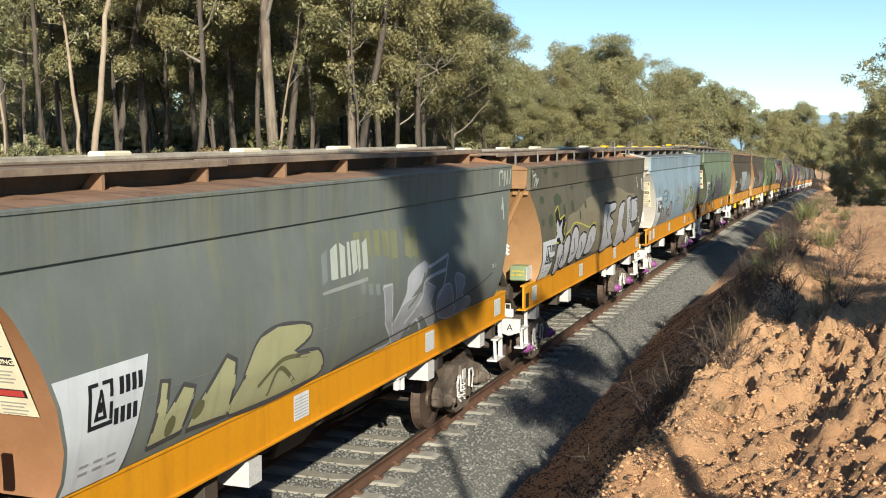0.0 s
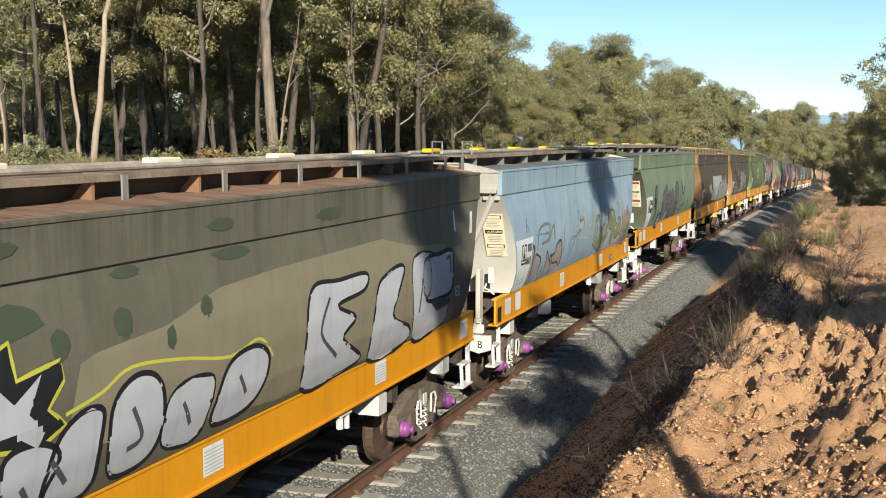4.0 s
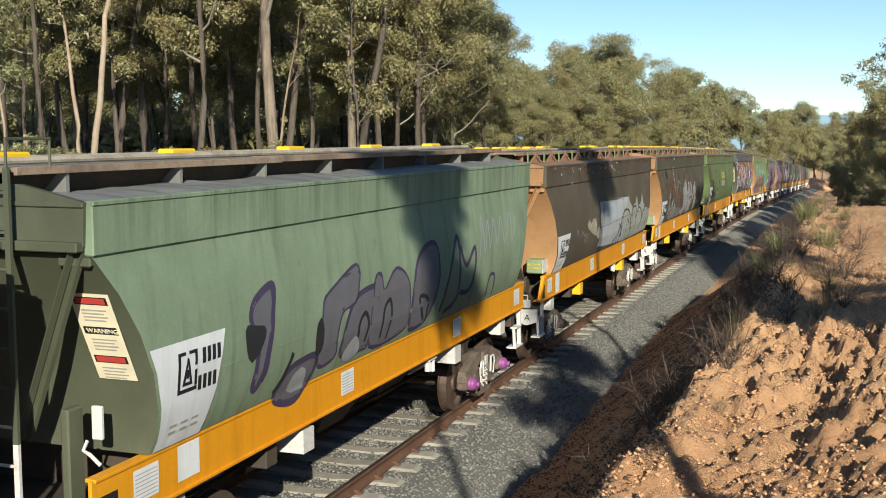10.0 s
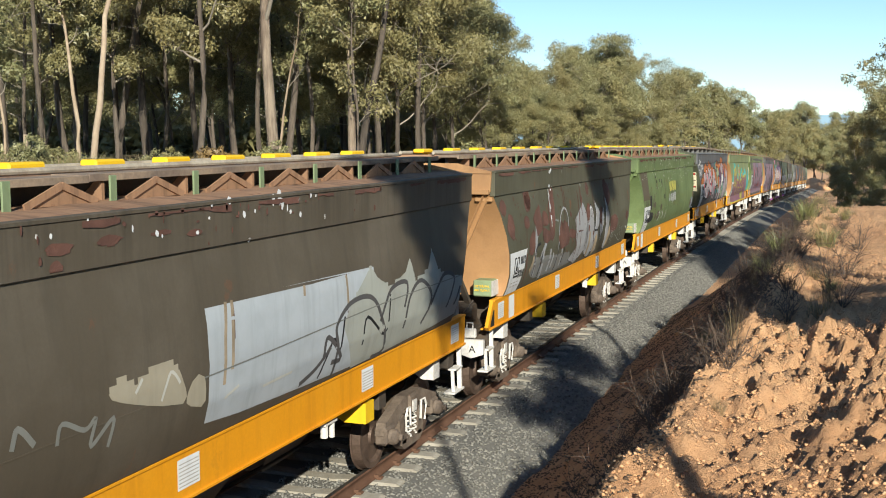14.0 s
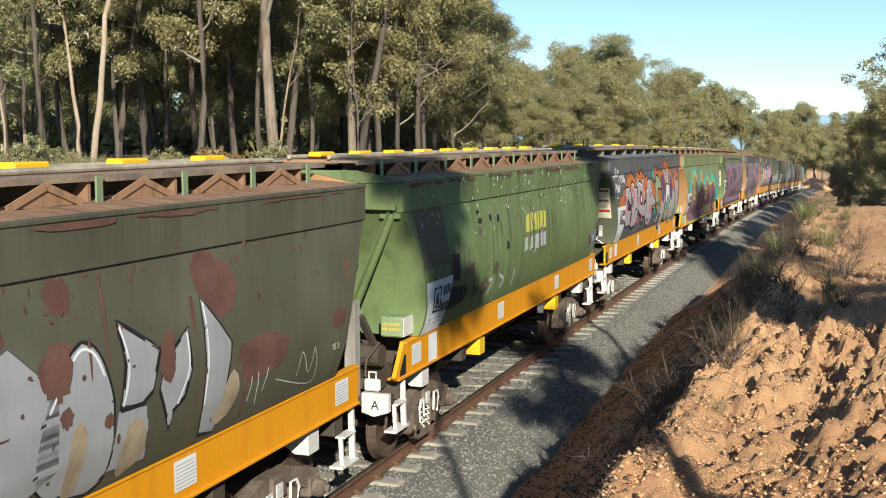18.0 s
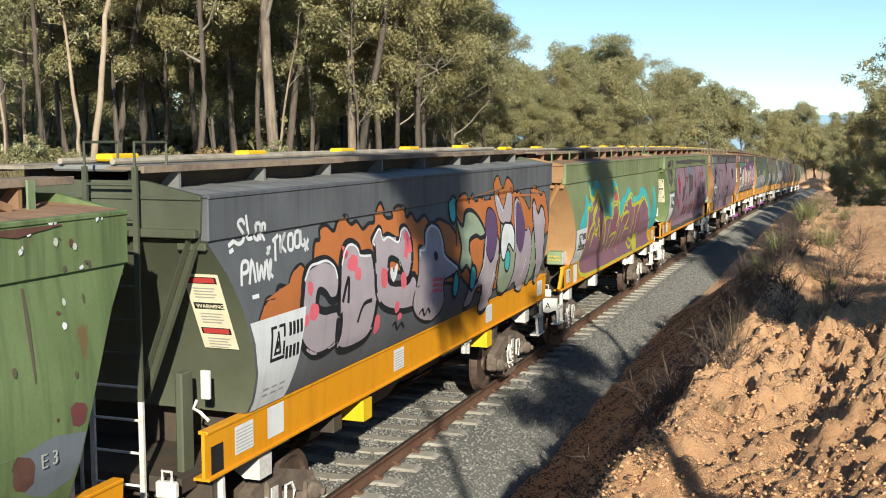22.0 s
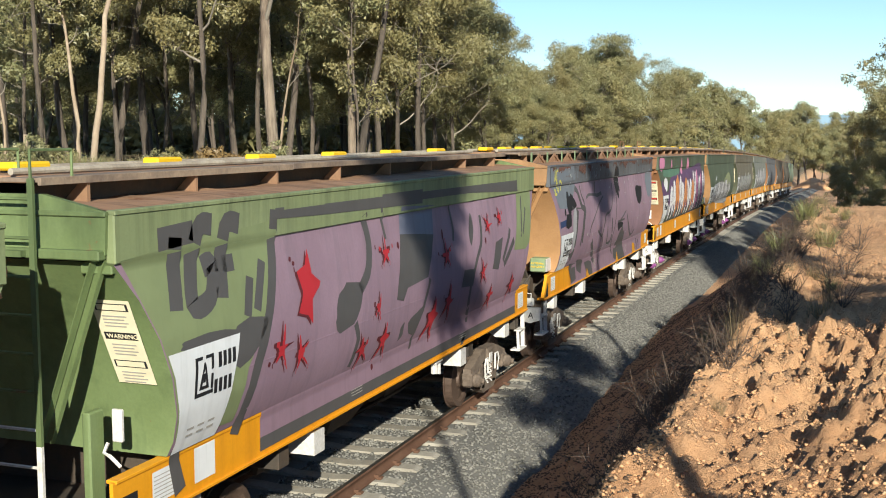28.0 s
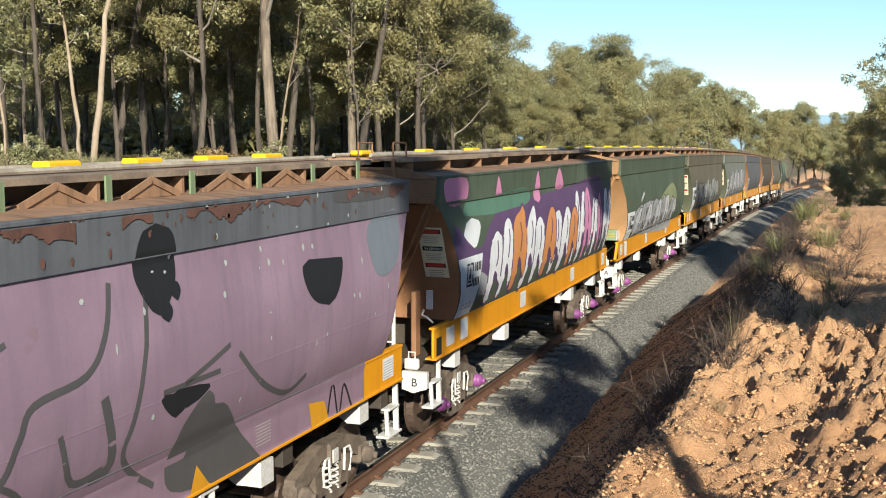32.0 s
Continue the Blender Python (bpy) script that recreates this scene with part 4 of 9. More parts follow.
def sill_mesh(mat, cut):
    """Deep side beam; cut rakes back the lower front corner."""
    f = 0.28 if cut else 0.0
    pts = [(-HALF + 0.02 + f * 0.9, SILL_TOP), (-HALF + 0.02 - f * 0.2, SILL_LOW + 0.02), (-HALF + 0.06, SILL_LOW), (HALF - 0.05, SILL_LOW), (HALF - 0.02, SILL_TOP)]
    bm = prism(pts, "x", 1.315, 1.35)
    add_box(bm, 1.26, 1.365, -HALF + 0.05 + f, HALF - 0.03, SILL_TOP - 0.02, SILL_TOP + 0.012, 0.005)
    add_box(bm, 1.2, 1.375, -HALF + 0.05, HALF - 0.05, SILL_LOW - 0.015, SILL_LOW + 0.015, 0.004)
    if cut:
        add_bar(bm, (1.34, -HALF + 0.27, SILL_TOP), (1.34, -HALF - 0.04, SILL_LOW + 0.02), 0.06, 0.1)
    return mesh_of("side_sill", bm, mat)


def far_sill_mesh(mat):
    bm = box(-1.36, -1.3, -HALF, HALF, SILL_LOW, SILL_TOP, 0.01)
    return mesh_of("side_sill", bm, mat)


def underframe_mesh():
    bm = bmesh.new()
    add_box(bm, -0.22, 0.22, -6.55, 6.55, 0.8, 1.15, 0.02)
    for y in (-5.9, -3.2, 3.2, 5.9):
        add_box(bm, -1.25, 1.25, y - 0.12, y + 0.12, 0.98, 1.25, 0.01)
    # hopper discharge chutes
    for y in (-1.9, 0.0, 1.9):
        r = bmesh.ops.create_cone(bm, cap_ends=True, segments=4, radius1=0.55, radius2=1.35, depth=0.9)
        bmesh.ops.transform(bm, matrix=Matrix.Translation((0, y, 0.98)) @ Matrix.Rotation(math.pi / 4, 4, "Z"), verts=r["verts"])
    add_box(bm, -1.22, 1.22, -5.2, 5.2, 1.2, 1.72)
    add_box(bm, -1.1, 1.1, -6.3, 6.3, 1.15, 1.3, 0.01)
    for s in (-1, 1):
        add_bar(bm, (0.3, -4.0, 0.62), (0.5, 4.0, 0.62), 0.05, None, True)
        add_bar(bm, (s * 0.9, s * 6.2, 1.2), (s * 0.3, s * 5.3, 1.9), 0.1, 0.08)
    return mesh_of("underframe", bm, M_STEEL_DARK)


def coupler_mesh():
    bm = bmesh.new()
    add_box(bm, -0.09, 0.09, 6.3, 6.72, 0.78, 0.98, 0.02)
    add_box(bm, -0.16, 0.13, 6.62, 6.84, 0.72, 1.04, 0.05)
    add_pipe(bm, [(0.25, 6.45, 0.85), (0.28, 6.55, 0.6), (0.22, 6.8, 0.5)], 0.03)
    return mesh_of("coupler", bm, M_STEEL_DARK)


def wheel_mesh():
    bm = bmesh.new()
    prof = [(0.0, 0.07), (0.12, 0.075), (0.14, 0.04), (0.34, 0.025), (0.38, 0.065), (0.455, 0.065), (0.462, -0.05), (0.485, -0.055), (0.485, -0.075), (0.38, -0.07), (0.34, -0.03), (0.12, -0.05), (0.0, -0.05)]
    seg = 24
    rings = [[bm.verts.new((dx, r * math.cos(2 * math.pi * k / seg), r * math.sin(2 * math.pi * k / seg))) for k in range(seg)] for r, dx in prof]
    for a, b in zip(rings, rings[1:]):
        for k in range(seg):
            if a is rings[0] or b is rings[-1]:
                pass
            bm.faces.new((a[k], a[(k + 1) % seg], b[(k + 1) % seg], b[k]))
    bmesh.ops.remove_doubles(bm, verts=bm.verts, dist=1e-5)
    bmesh.ops.recalc_face_normals(bm, faces=bm.faces)
    return mesh_of("wheel", bm, M_WHEEL)


def side_frame_mesh():
    """Cast bogie side frame with a spring opening and horn guides."""
    bm = bmesh.new()
    x0, x1 = 0.98, 1.12
    top = [(-1.05, 0.5), (-0.98, 0.66), (-0.62, 0.78), (-0.3, 0.88), (0.3, 0.88), (0.62, 0.78), (0.98, 0.66), (1.05, 0.5), (0.8, 0.46), (0.5, 0.58), (0.3, 0.7), (-0.3, 0.7), (-0.5, 0.58), (-0.8, 0.46)]
    for pts in (top, [(-0.5, 0.58), (-0.3, 0.62), (-0.2, 0.3), (-0.24, 0.2), (-0.42, 0.22)], [(0.5, 0.58), (0.3, 0.62), (0.2, 0.3), (0.24, 0.2), (0.42, 0.22)], [(-0.42, 0.2), (-0.3, 0.12), (0.3, 0.12), (0.42, 0.2), (0.34, 0.26), (-0.34, 0.26)]):
        g = prism(pts, "x", x0, x1)
        tmp = bpy.data.meshes.new("tmp")
        g.to_mesh(tmp)
        g.free()
        bm.from_mesh(tmp)
        bpy.data.meshes.remove(tmp)
    for s in (-1, 1):
        add_box(bm, 0.96, 1.15, s * 0.88 - 0.15, s * 0.88 + 0.15, 0.36, 0.6, 0.03)
    add_box(bm, 0.9, 1.16, -0.17, 0.17, 0.58, 0.86, 0.03)
    return mesh_of("side_frame", bm, M_BOGIE)


def spring_mesh(mat):
    bm = bmesh.new()
    for dy in (-0.1, 0.1):
        pts = [(1.08 + 0.055 * math.cos(a * 0.9), dy + 0.055 * math.sin(a * 0.9), 0.26 + 0.32 * a / 28) for a in range(0, 29)]
        add_pipe(bm, pts, 0.016, 4)
    return mesh_of("spring", bm, mat)


def cap_mesh(mat):
    bm = bmesh.new()
    r = bmesh.ops.create_uvsphere(bm, u_segments=14, v_segments=8, radius=0.11)
    bmesh.ops.transform(bm, matrix=Matrix.Diagonal((0.75, 1, 1, 1)), verts=r["verts"])
    r = bmesh.ops.create_cone(bm, cap_ends=True, segments=14, radius1=0.11, radius2=0.11, depth=0.1)
    bmesh.ops.transform(bm, matrix=Matrix.Translation((-0.05, 0, 0)) @ Matrix.Rotation(math.pi / 2, 4, "Y"), verts=r["verts"])
    r = bmesh.ops.create_cone(bm, cap_ends=True, segments=10, radius1=0.05, radius2=0.045, depth=0.06)
    bmesh.ops.transform(bm, matrix=Matrix.Translation((0.09, 0, 0)) @ Matrix.Rotation(math.pi / 2, 4, "Y"), verts=r["verts"])
    return mesh_of("bearing_cap", bm, mat, True)


def bogie_hoops_mesh():
    """White painted edges of the wear brackets on a bogie's side frame."""
    bm = bmesh.new()
    for s in (-1, 1):
        add_pipe(bm, [(1.17, s * 0.36, 0.4), (1.18, s * 0.4, 0.62), (1.18, s * 0.34, 0.72), (1.17, s * 0.22, 0.72), (1.17, s * 0.2, 0.45)], 0.018, 5)
    add_box(bm, 1.16, 1.175, -0.1, 0.04, 0.62, 0.78)
    return mesh_of("wear_bracket", bm, M_WHITE)


def build_bogie(wagon, y, purple, white_spring):
    bogie = new("bogie")
    bogie.parent = wagon
    bogie.location = (0, y, 0)
    part("side_frame", keep("side_frame", side_frame_mesh), None, bogie)
    other = part("side_frame", keep("side_frame", side_frame_mesh), None, bogie)
    other.rotation_euler = (0, 0, math.pi)
    part("spring", keep("spring_w" if white_spring else "spring", lambda: spring_mesh(M_WHITE if white_spring else M_BOGIE)), None, bogie)
    part("wear_bracket", keep("hoops", bogie_hoops_mesh), None, bogie, "white-painted brackets")

    def bolster():
        bm = box(-1.0, 1.0, -0.18, 0.18, 0.6, 0.85, 0.03)
        add_bar(bm, (-0.8, 0.88, 0.46), (0.8, 0.88, 0.46), 0.14, None, True, 10)
        add_bar(bm, (-0.8, -0.88, 0.46), (0.8, -0.88, 0.46), 0.14, None, True, 10)
        return mesh_of("bolster", bm, M_STEEL_DARK)

    part("bolster", keep("bolster", bolster), None, bogie)
    for s in (-1, 1):
        for sx in (-1, 1):
            w = part("wheel", keep("wheel", wheel_mesh), None, bogie)
            w.location = (sx * 0.83, s * 0.88, 0.46)
            w.rotation_euler = (0, 0, 0 if sx > 0 else math.pi)
        cap = part("bearing_cap", keep("cap_p" if purple else "cap", lambda: cap_mesh(M_PURPLE if purple else M_BOGIE)), None, bogie, "glossy magenta bearing cap" if purple else "")
        cap.location = (1.2, s * 0.88, 0.46)


def patch_mesh(name, mat, u0, u1, z0, z1, off=0.006, skew=0.0, step=0.12):
    """A painted rectangle lying on the wagon's side; u runs from the wagon's front."""
    nz = max(1, int((z1 - z0) / step))
    verts, faces = [], []
    for i in range(nz + 1):
        z = z0 + (z1 - z0) * i / nz
        sk = skew * (z - z0)
        x = side_x(z) + off
        verts += [(x, -HALF + u0 + sk, z), (x, -HALF + u1 + sk, z)]
        if i:
            k = 2 * i
            faces.append((k - 2, k - 1, k + 1, k))
    return quick_mesh(name, verts, faces, mat)


def sill_patch(name, mat, u0, u1, z0, z1, off=0.0):
    x = 1.354 + off
    return quick_mesh(name, [(x, -HALF + u0, z0), (x, -HALF + u1, z0), (x, -HALF + u1, z1), (x, -HALF + u0, z1)], [(0, 1, 2, 3)], mat)


def letter_mesh(text, size, mat):
    cu = bpy.data.curves.new("letters", "FONT")
    cu.body, cu.size, cu.extrude, cu.align_x = text, size, 0.002, "CENTER"
    ob = bpy.data.objects.new("letters", cu)
    scene.collection.objects.link(ob)
    bpy.context.view_layer.update()
    me = bpy.data.meshes.new_from_object(ob.evaluated_get(bpy.context.evaluated_depsgraph_get()))
    bpy.data.objects.remove(ob)
    me.materials.clear()
    me.materials.append(mat)
    return me


def side_letters(parent, text, size, mat, u, z, name="lettering", off=0.012, slant=0.0):
    """Lettering on the camera's side of the wagon."""
    ob = part(name, letter_mesh(text, size, mat), None, parent)
    ob.matrix_basis = Matrix.Translation((side_x(z + size * 0.3) + off, -HALF + u, z)) @ Matrix.Rotation(math.pi / 2, 4, "Z") @ Matrix.Rotation(math.pi / 2, 4, "X")
    return ob


def end_letters(parent, text, size, mat, x, y, z, name="lettering", tilt=0.0):
    ob = part(name, letter_mesh(text, size, mat), None, parent)
    ob.matrix_basis = Matrix.Translation((x, y, z)) @ Matrix.Rotation(math.pi / 2 - tilt, 4, "X")
    return ob


def side_bars(name, rows, mat, parent, off, label=""):
    """Upright bars or quads (four u, z corners each) lying on the wagon's side."""
    vs, fs = [], []
    for (a, za), (b, _), (c, zc), (d, _) in rows:
        n = max(1, math.ceil((zc - za) / 0.05))
        for i in range(n + 1):
            f, z = i / n, za + (zc - za) * i / n
            vs += [(side_x(z) + off, -HALF + a + (d - a) * f, z), (side_x(z) + off, -HALF + b + (c - b) * f, z)]
            if i:
                k = len(vs)
                fs.append((k - 4, k - 3, k - 1, k - 2))
    return part(name, keep((name, tuple(rows)), lambda: quick_mesh(name, vs, fs, mat)), None, parent, label)


def rect(u0, u1, z0, z1):
    return ((u0, z0), (u1, z0), (u1, z1), (u0, z1))


def stencil_panel(wagon, u0=1.0, top=2.5):
    """White data panel that follows the end's curve, with its mark and rows of print as bars."""
    def sheet():
        vs, fs = [], []
        n = 9
        for i in range(n + 1):
            z = 1.772 + (top - 1.772) * i / n
            left = end_inset(z) + 0.03
            for k in range(5):
                vs.append((side_x(z) + 0.012, -HALF + left + (u0 + 0.5 + 0.24 * i / n - left) * k / 4, z))
            if i:
                fs += [(5 * i - 5 + k, 5 * i - 4 + k, 5 * i + 1 + k, 5 * i + k) for k in range(4)]
        return quick_mesh("data_panel", vs, fs, M_PANEL)

    panel = part("data_panel", keep(("panel", u0, top), sheet), None, wagon, "white data panel with black stencilled print")
    m, h = u0 - 0.04, top - 0.1
    # open square mark with a triangle in it
    mark = [rect(m, m + 0.04, h - 0.36, h), rect(m + 0.26, m + 0.3, h - 0.32, h - 0.18), rect(m + 0.26, m + 0.3, h - 0.14, h), rect(m + 0.04, m + 0.12, h - 0.03, h), rect(m + 0.17, m + 0.26, h - 0.03, h), rect(m + 0.04, m + 0.3, h - 0.36, h - 0.325),
            ((m + 0.07, h - 0.3), (m + 0.11, h - 0.3), (m + 0.165, h - 0.06), (m + 0.14, h - 0.06)), ((m + 0.19, h - 0.3), (m + 0.23, h - 0.3), (m + 0.165, h - 0.06), (m + 0.14, h - 0.06)), rect(m + 0.1, m + 0.2, h - 0.3, h - 0.27), rect(m + 0.13, m + 0.17, h - 0.24, h - 0.16)]
    side_bars("stencil_mark", mark, M_BLACK, panel, 0.0165)
    for k in range(4):
        side_bars("stencil_bar", [rect(m + 0.38 + 0.082 * k, m + 0.435 + 0.082 * k, h - 0.15, h - 0.01)], M_BLACK, panel, 0.0165)
    for k in range(4):
        side_bars("stencil_bar", [rect(m + 0.32 + 0.082 * k, m + 0.375 + 0.082 * k, h - 0.38, h - 0.25)], M_BLACK, panel, 0.0165)
    for r in range(2):
        for c in range(3):
            side_bars("small_print_bar", [rect(m - 0.04 + 0.17 * c, m + 0.07 + 0.17 * c, 1.96 - 0.06 * r, 1.98 - 0.06 * r)], M_PRINT, panel, 0.0165)


def end_y(z):
    return -HALF + end_inset(z)


def warning_board(wagon, ink):
    """Three stacked caution notices on the end sheet."""
    board = new("notice_board", None)
    board.parent = wagon
    z0, z1, x0, x1 = 2.43, 3.2, 1.0, 1.38
    y0, y1 = end_y(z0) - 0.02, end_y(z1) - 0.02

    def plate(a0, a1, c0, c1, off, mat, name):
        def p(x, z):
            f = (z - z0) / (z1 - z0)
            return (x, y0 + (y1 - y0) * f - off, z)
        me = quick_mesh(name, [p(a0, c0), p(a1, c0), p(a1, c1), p(a0, c1)], [(0, 1, 2, 3)], mat)
        return part(name, me, None, board)

    plate(x0, x1, z0, z1, 0.0, M_CREAM, "notice_plate")
    for k, mat in enumerate((M_RED, M_BLACK, M_RED)):
        t = z1 - 0.03 - k * 0.26
        plate(x0 + 0.03, x1 - 0.03, t - 0.066, t, 0.004, M_BLACK, "notice_heading")
        if k != 1:
            plate(x0 + 0.05, x1 - 0.05, t - 0.058, t - 0.008, 0.008, ink, "notice_oval")
        for r in range(4):
            plate(x0 + 0.07, x1 - 0.07 - 0.03 * (r % 2), t - 0.12 - 0.03 * r, t - 0.108 - 0.03 * r, 0.004, M_PRINT, "notice_print")
    t = z1 - 0.03 - 0.26
    zc = t - 0.054
    f = (zc - z0) / (z1 - z0)
    end_letters(board, "WARNING", 0.062, M_CREAM, (x0 + x1) / 2 + 0.02, y0 + (y1 - y0) * f - 0.012, zc, "warning_word", math.atan2(y1 - y0, z1 - z0))


def ladder(wagon, mat):
    """End ladder with a hooped handrail over the roof."""
    lad = new("ladder")
    lad.parent = wagon
    y = -HALF - 0.16
    for x in (0.26, 0.8):
        bm = bmesh.new()
        add_bar(bm, (x, y, 2.05), (x, y, 4.2), 0.05, 0.03)
        add_pipe(bm, [(x, y, 4.2), (x, y, 4.42), (x, y + 0.5, 4.42), (x, y + 0.5, 4.2)], 0.014, 5)
        part("stile", bm, mat, lad)
        part("stile", bar((x, y, 1.1), (x, y, 2.05), 0.05, 0.03), M_WHITE, lad, "white-painted lower stile")
    for k in range(10):
        z = 1.25 + 0.31 * k
        part("rung", bar((0.26, y, z), (0.8, y, z), 0.028, None, True, 6), M_WHITE if z < 2.3 else mat, lad)
    part("ladder_bracket", bar((0.53, y, 3.6), (0.53, y + 0.2, 3.6), 0.3, 0.05), mat, lad)


def end_post(wagon, mat):
    """Stout end stanchion with a raking stay, an air box and hoses."""
    y = -HALF - 0.05
    post = part("stanchion", box(0.68, 0.84, y - 0.14, y + 0.04, 1.0, 2.35, 0.012), mat, wagon)
    part("stay", bar((0.95, y + 0.75, 1.2), (0.84, y + 0.02, 2.15), 0.1, 0.06), M_STEEL_DARK, post)
    air = part("air_supply_box", box(0.95, 1.28, -HALF + 0.4, -HALF + 0.95, SILL_TOP + 0.05, SILL_TOP + 0.33, 0.02), M_GREEN_BOX, wagon, "green external air supply box")
    part("box_end", box(1.282, 1.297, -HALF + 0.39, -HALF + 0.93, SILL_TOP + 0.06, SILL_TOP + 0.32, 0.004), M_WHITE, air)
    for k, word in enumerate(("EXTERNAL", "AIR SUPPLY")):
        end_letters(air, word, 0.055, M_YELLOW, 1.115, -HALF + 0.394, SILL_TOP + 0.21 - 0.07 * k, "box_lettering")
    bm = bmesh.new()
    add_pipe(bm, [(1.0, y + 0.3, 1.75), (0.9, y + 0.1, 1.55), (0.92, y, 1.35), (1.05, y + 0.1, 1.25)], 0.022)
    add_pipe(bm, [(0.6, y + 0.15, 2.3), (0.5, y - 0.05, 2.0), (0.45, y - 0.1, 1.4)], 0.018)
    add_bar(bm, (0.35, y + 0.4, 1.55), (1.0, y + 0.4, 1.55), 0.3, None, True, 12)
    part("air_reservoir", bm, M_STEEL_DARK, wagon)


def hand_brake_mesh():
    """White backing plate with a bent release handle."""
    bm = box(1.1, 1.2, -HALF + 0.36, -HALF + 0.4, 1.98, 2.26, 0.008)
    add_pipe(bm, [(1.08, -HALF + 0.33, 1.98), (1.06, -HALF + 0.3, 1.9), (1.14, -HALF + 0.28, 1.88), (1.24, -HALF + 0.28, 1.8)], 0.016, 5)
    return mesh_of("hand_brake", bm, M_WHITE)


def build_wagon(spec):
    """One grain hopper wagon; its origin is at mid-length on the rail tops, its front towards -y."""
    w = new("hopper_wagon")
    tagged(w, spec["label"], "freight wagon", "wagons of the grain train")
    body, end = spec["body"], spec["end"]
    part("body_side", body_mesh(body), None, w)
    part("end_sheet", keep(("end", end.name, 1), lambda: end_mesh(end, True)), None, w)
    part("end_sheet", keep(("end", end.name, 0), lambda: end_mesh(end, False)), None, w)
    part("weld_seam", keep(("seam", body.name), lambda: mesh_of("weld_seam", box(side_x(2.34) - 0.004, side_x(2.34) + 0.0028, -HALF + 0.75, HALF - 0.75, 2.334, 2.346), body)), None, w)
    fas = spec.get("fascia", body)
    roof = spec.get("roof", M_ROOF_RUST)
    wk = spec.get("walk", M_WALK)
    for s in (1, -1):
        part("eave_band", keep(("fascia", fas.name, s), lambda: fascia_mesh(fas, s)), None, w)
        part("head_beam", keep(("beam", end.name, s), lambda: end_beam_mesh(end, s)), None, w)
        for sx in (1, -1):
            part("corner_brace", keep(("brace", end.name, s, sx), lambda: brace_mesh(end, s, sx)), None, w)
        part("roof_sheet", keep(("roof", roof.name, s), lambda: roof_mesh(roof, s)), None, w)
        for k in range(3):
            plank = wk if s > 0 else M_PLANK
            part("walkway", keep(("walk", plank.name, s, k), lambda: walkway_mesh(plank, s, k)), None, w)
        rod = part("hatch_rod", keep("rod", lambda: hatch_rod_mesh(M_PLANK)), None, w)
        rod.location = (s * 0.3, 0, 0)
    part("hatch_coaming", keep("coaming", lambda: coaming_mesh(M_STEEL_DARK)), None, w)
    part("hatch_lid", keep(("hatch", roof.name), lambda: hatch_mesh(roof)), None, w)
    step = 1.25 if spec.get("fine_roof") else 1.55
    n = int(2 * (HALF - 0.5) / step)
    gap = (2 * HALF - 1.0) / n
    for k in range(n + 1):
        y = -HALF + 0.5 + k * gap
        b = part("walkway_bracket", keep(("bracket", roof.name), lambda: bracket_mesh(roof)), None, w)
        b.location = (0, y, 0)
        if spec.get("fine_roof") or spec.get("posts"):
            rp = spec.get("posts", M_GREEN_BOX)
            b = part("walkway_post", keep(("roof_post", rp.name), lambda: roof_post_mesh(rp)), None, w)
            b.location = (0, y + (0.3 if spec.get("posts") else 0), 0)
            if k < n and spec.get("fine_roof"):
                b = part("roof_stiffener", keep(("stiff", roof.name), lambda: triangle_mesh(roof)), None, w)
                b.location = (0, y + gap / 2, 0)
    lock_n = spec.get("locks", 5)
    for k in range(lock_n):
        b = part("hatch_lock", keep(("lock", spec.get("lock", M_YELLOW).name), lambda: lock_mesh(spec.get("lock", M_YELLOW))), None, w, "cream hatch lock" if "lock" in spec else "yellow hatch lock")
        b.location = (-0.15, -HALF + 0.9 + k * (2 * HALF - 1.8) / max(1, lock_n - 1), 0)
    sill = spec.get("sill", M_ORANGE)
    cut = spec["front"] == "post" and spec.get("cut", True)
    part("side_sill", keep(("sill", sill.name, cut), lambda: sill_mesh(sill, cut)), None, w)
    part("side_sill", keep(("sill_far", sill.name), lambda: far_sill_mesh(sill)), None, w)
    part("underframe", keep("underframe", underframe_mesh), None, w)
    part("coupler", keep("coupler", coupler_mesh), None, w)
    c = part("coupler", keep("coupler", coupler_mesh), None, w)
    c.rotation_euler = (0, 0, math.pi)
    for y in (-4.6, 4.6):
        build_bogie(w, y, spec.get("purple", False), spec.get("springs", True))
    # brake-rod guards hung under the sill
    guard = spec.get("guard", M_WHITE)
    for y, long_ in ((-5.0, 0.3), (-2.5, 0.42), (2.6, 0.42), (5.2, 0.3)):
        gm = guard if abs(y) < 4 else M_WHITE
        g = part("brake_guard", keep(("guard", gm.name, long_), lambda: mesh_of("brake_guard", prism([(-long_ / 2, 0.84), (-long_ / 2 + 0.12, 0.76), (long_ / 2, 0.76), (long_ / 2, 1.02), (-long_ / 2 + 0.12, 1.02)], "y", -0.13, 0.13), gm)), None, w)
        g.location = (1.12, y, 0.2)
    part("brake_pipe", keep("brake_pipe", lambda: mesh_of("brake_pipe", bar((1.12, -5.6, 1.16), (1.12, 5.0, 1.16), 0.05, None, True, 6), M_PIPE)), None, w)

    def white_bits():
        bm = bmesh.new()
        add_box(bm, 1.2, 1.32, 1.35, 1.68, 1.2, 1.24, 0.01)
        add_bar(bm, (1.27, 1.42, 1.22), (1.27, 1.42, 1.06), 0.09, None, True)
        add_bar(bm, (1.27, 1.62, 1.22), (1.27, 1.62, 1.02), 0.07, None, True)
        return mesh_of("slack_adjuster", bm, M_WHITE)

    part("slack_adjuster", keep("white_bits", white_bits), None, w)
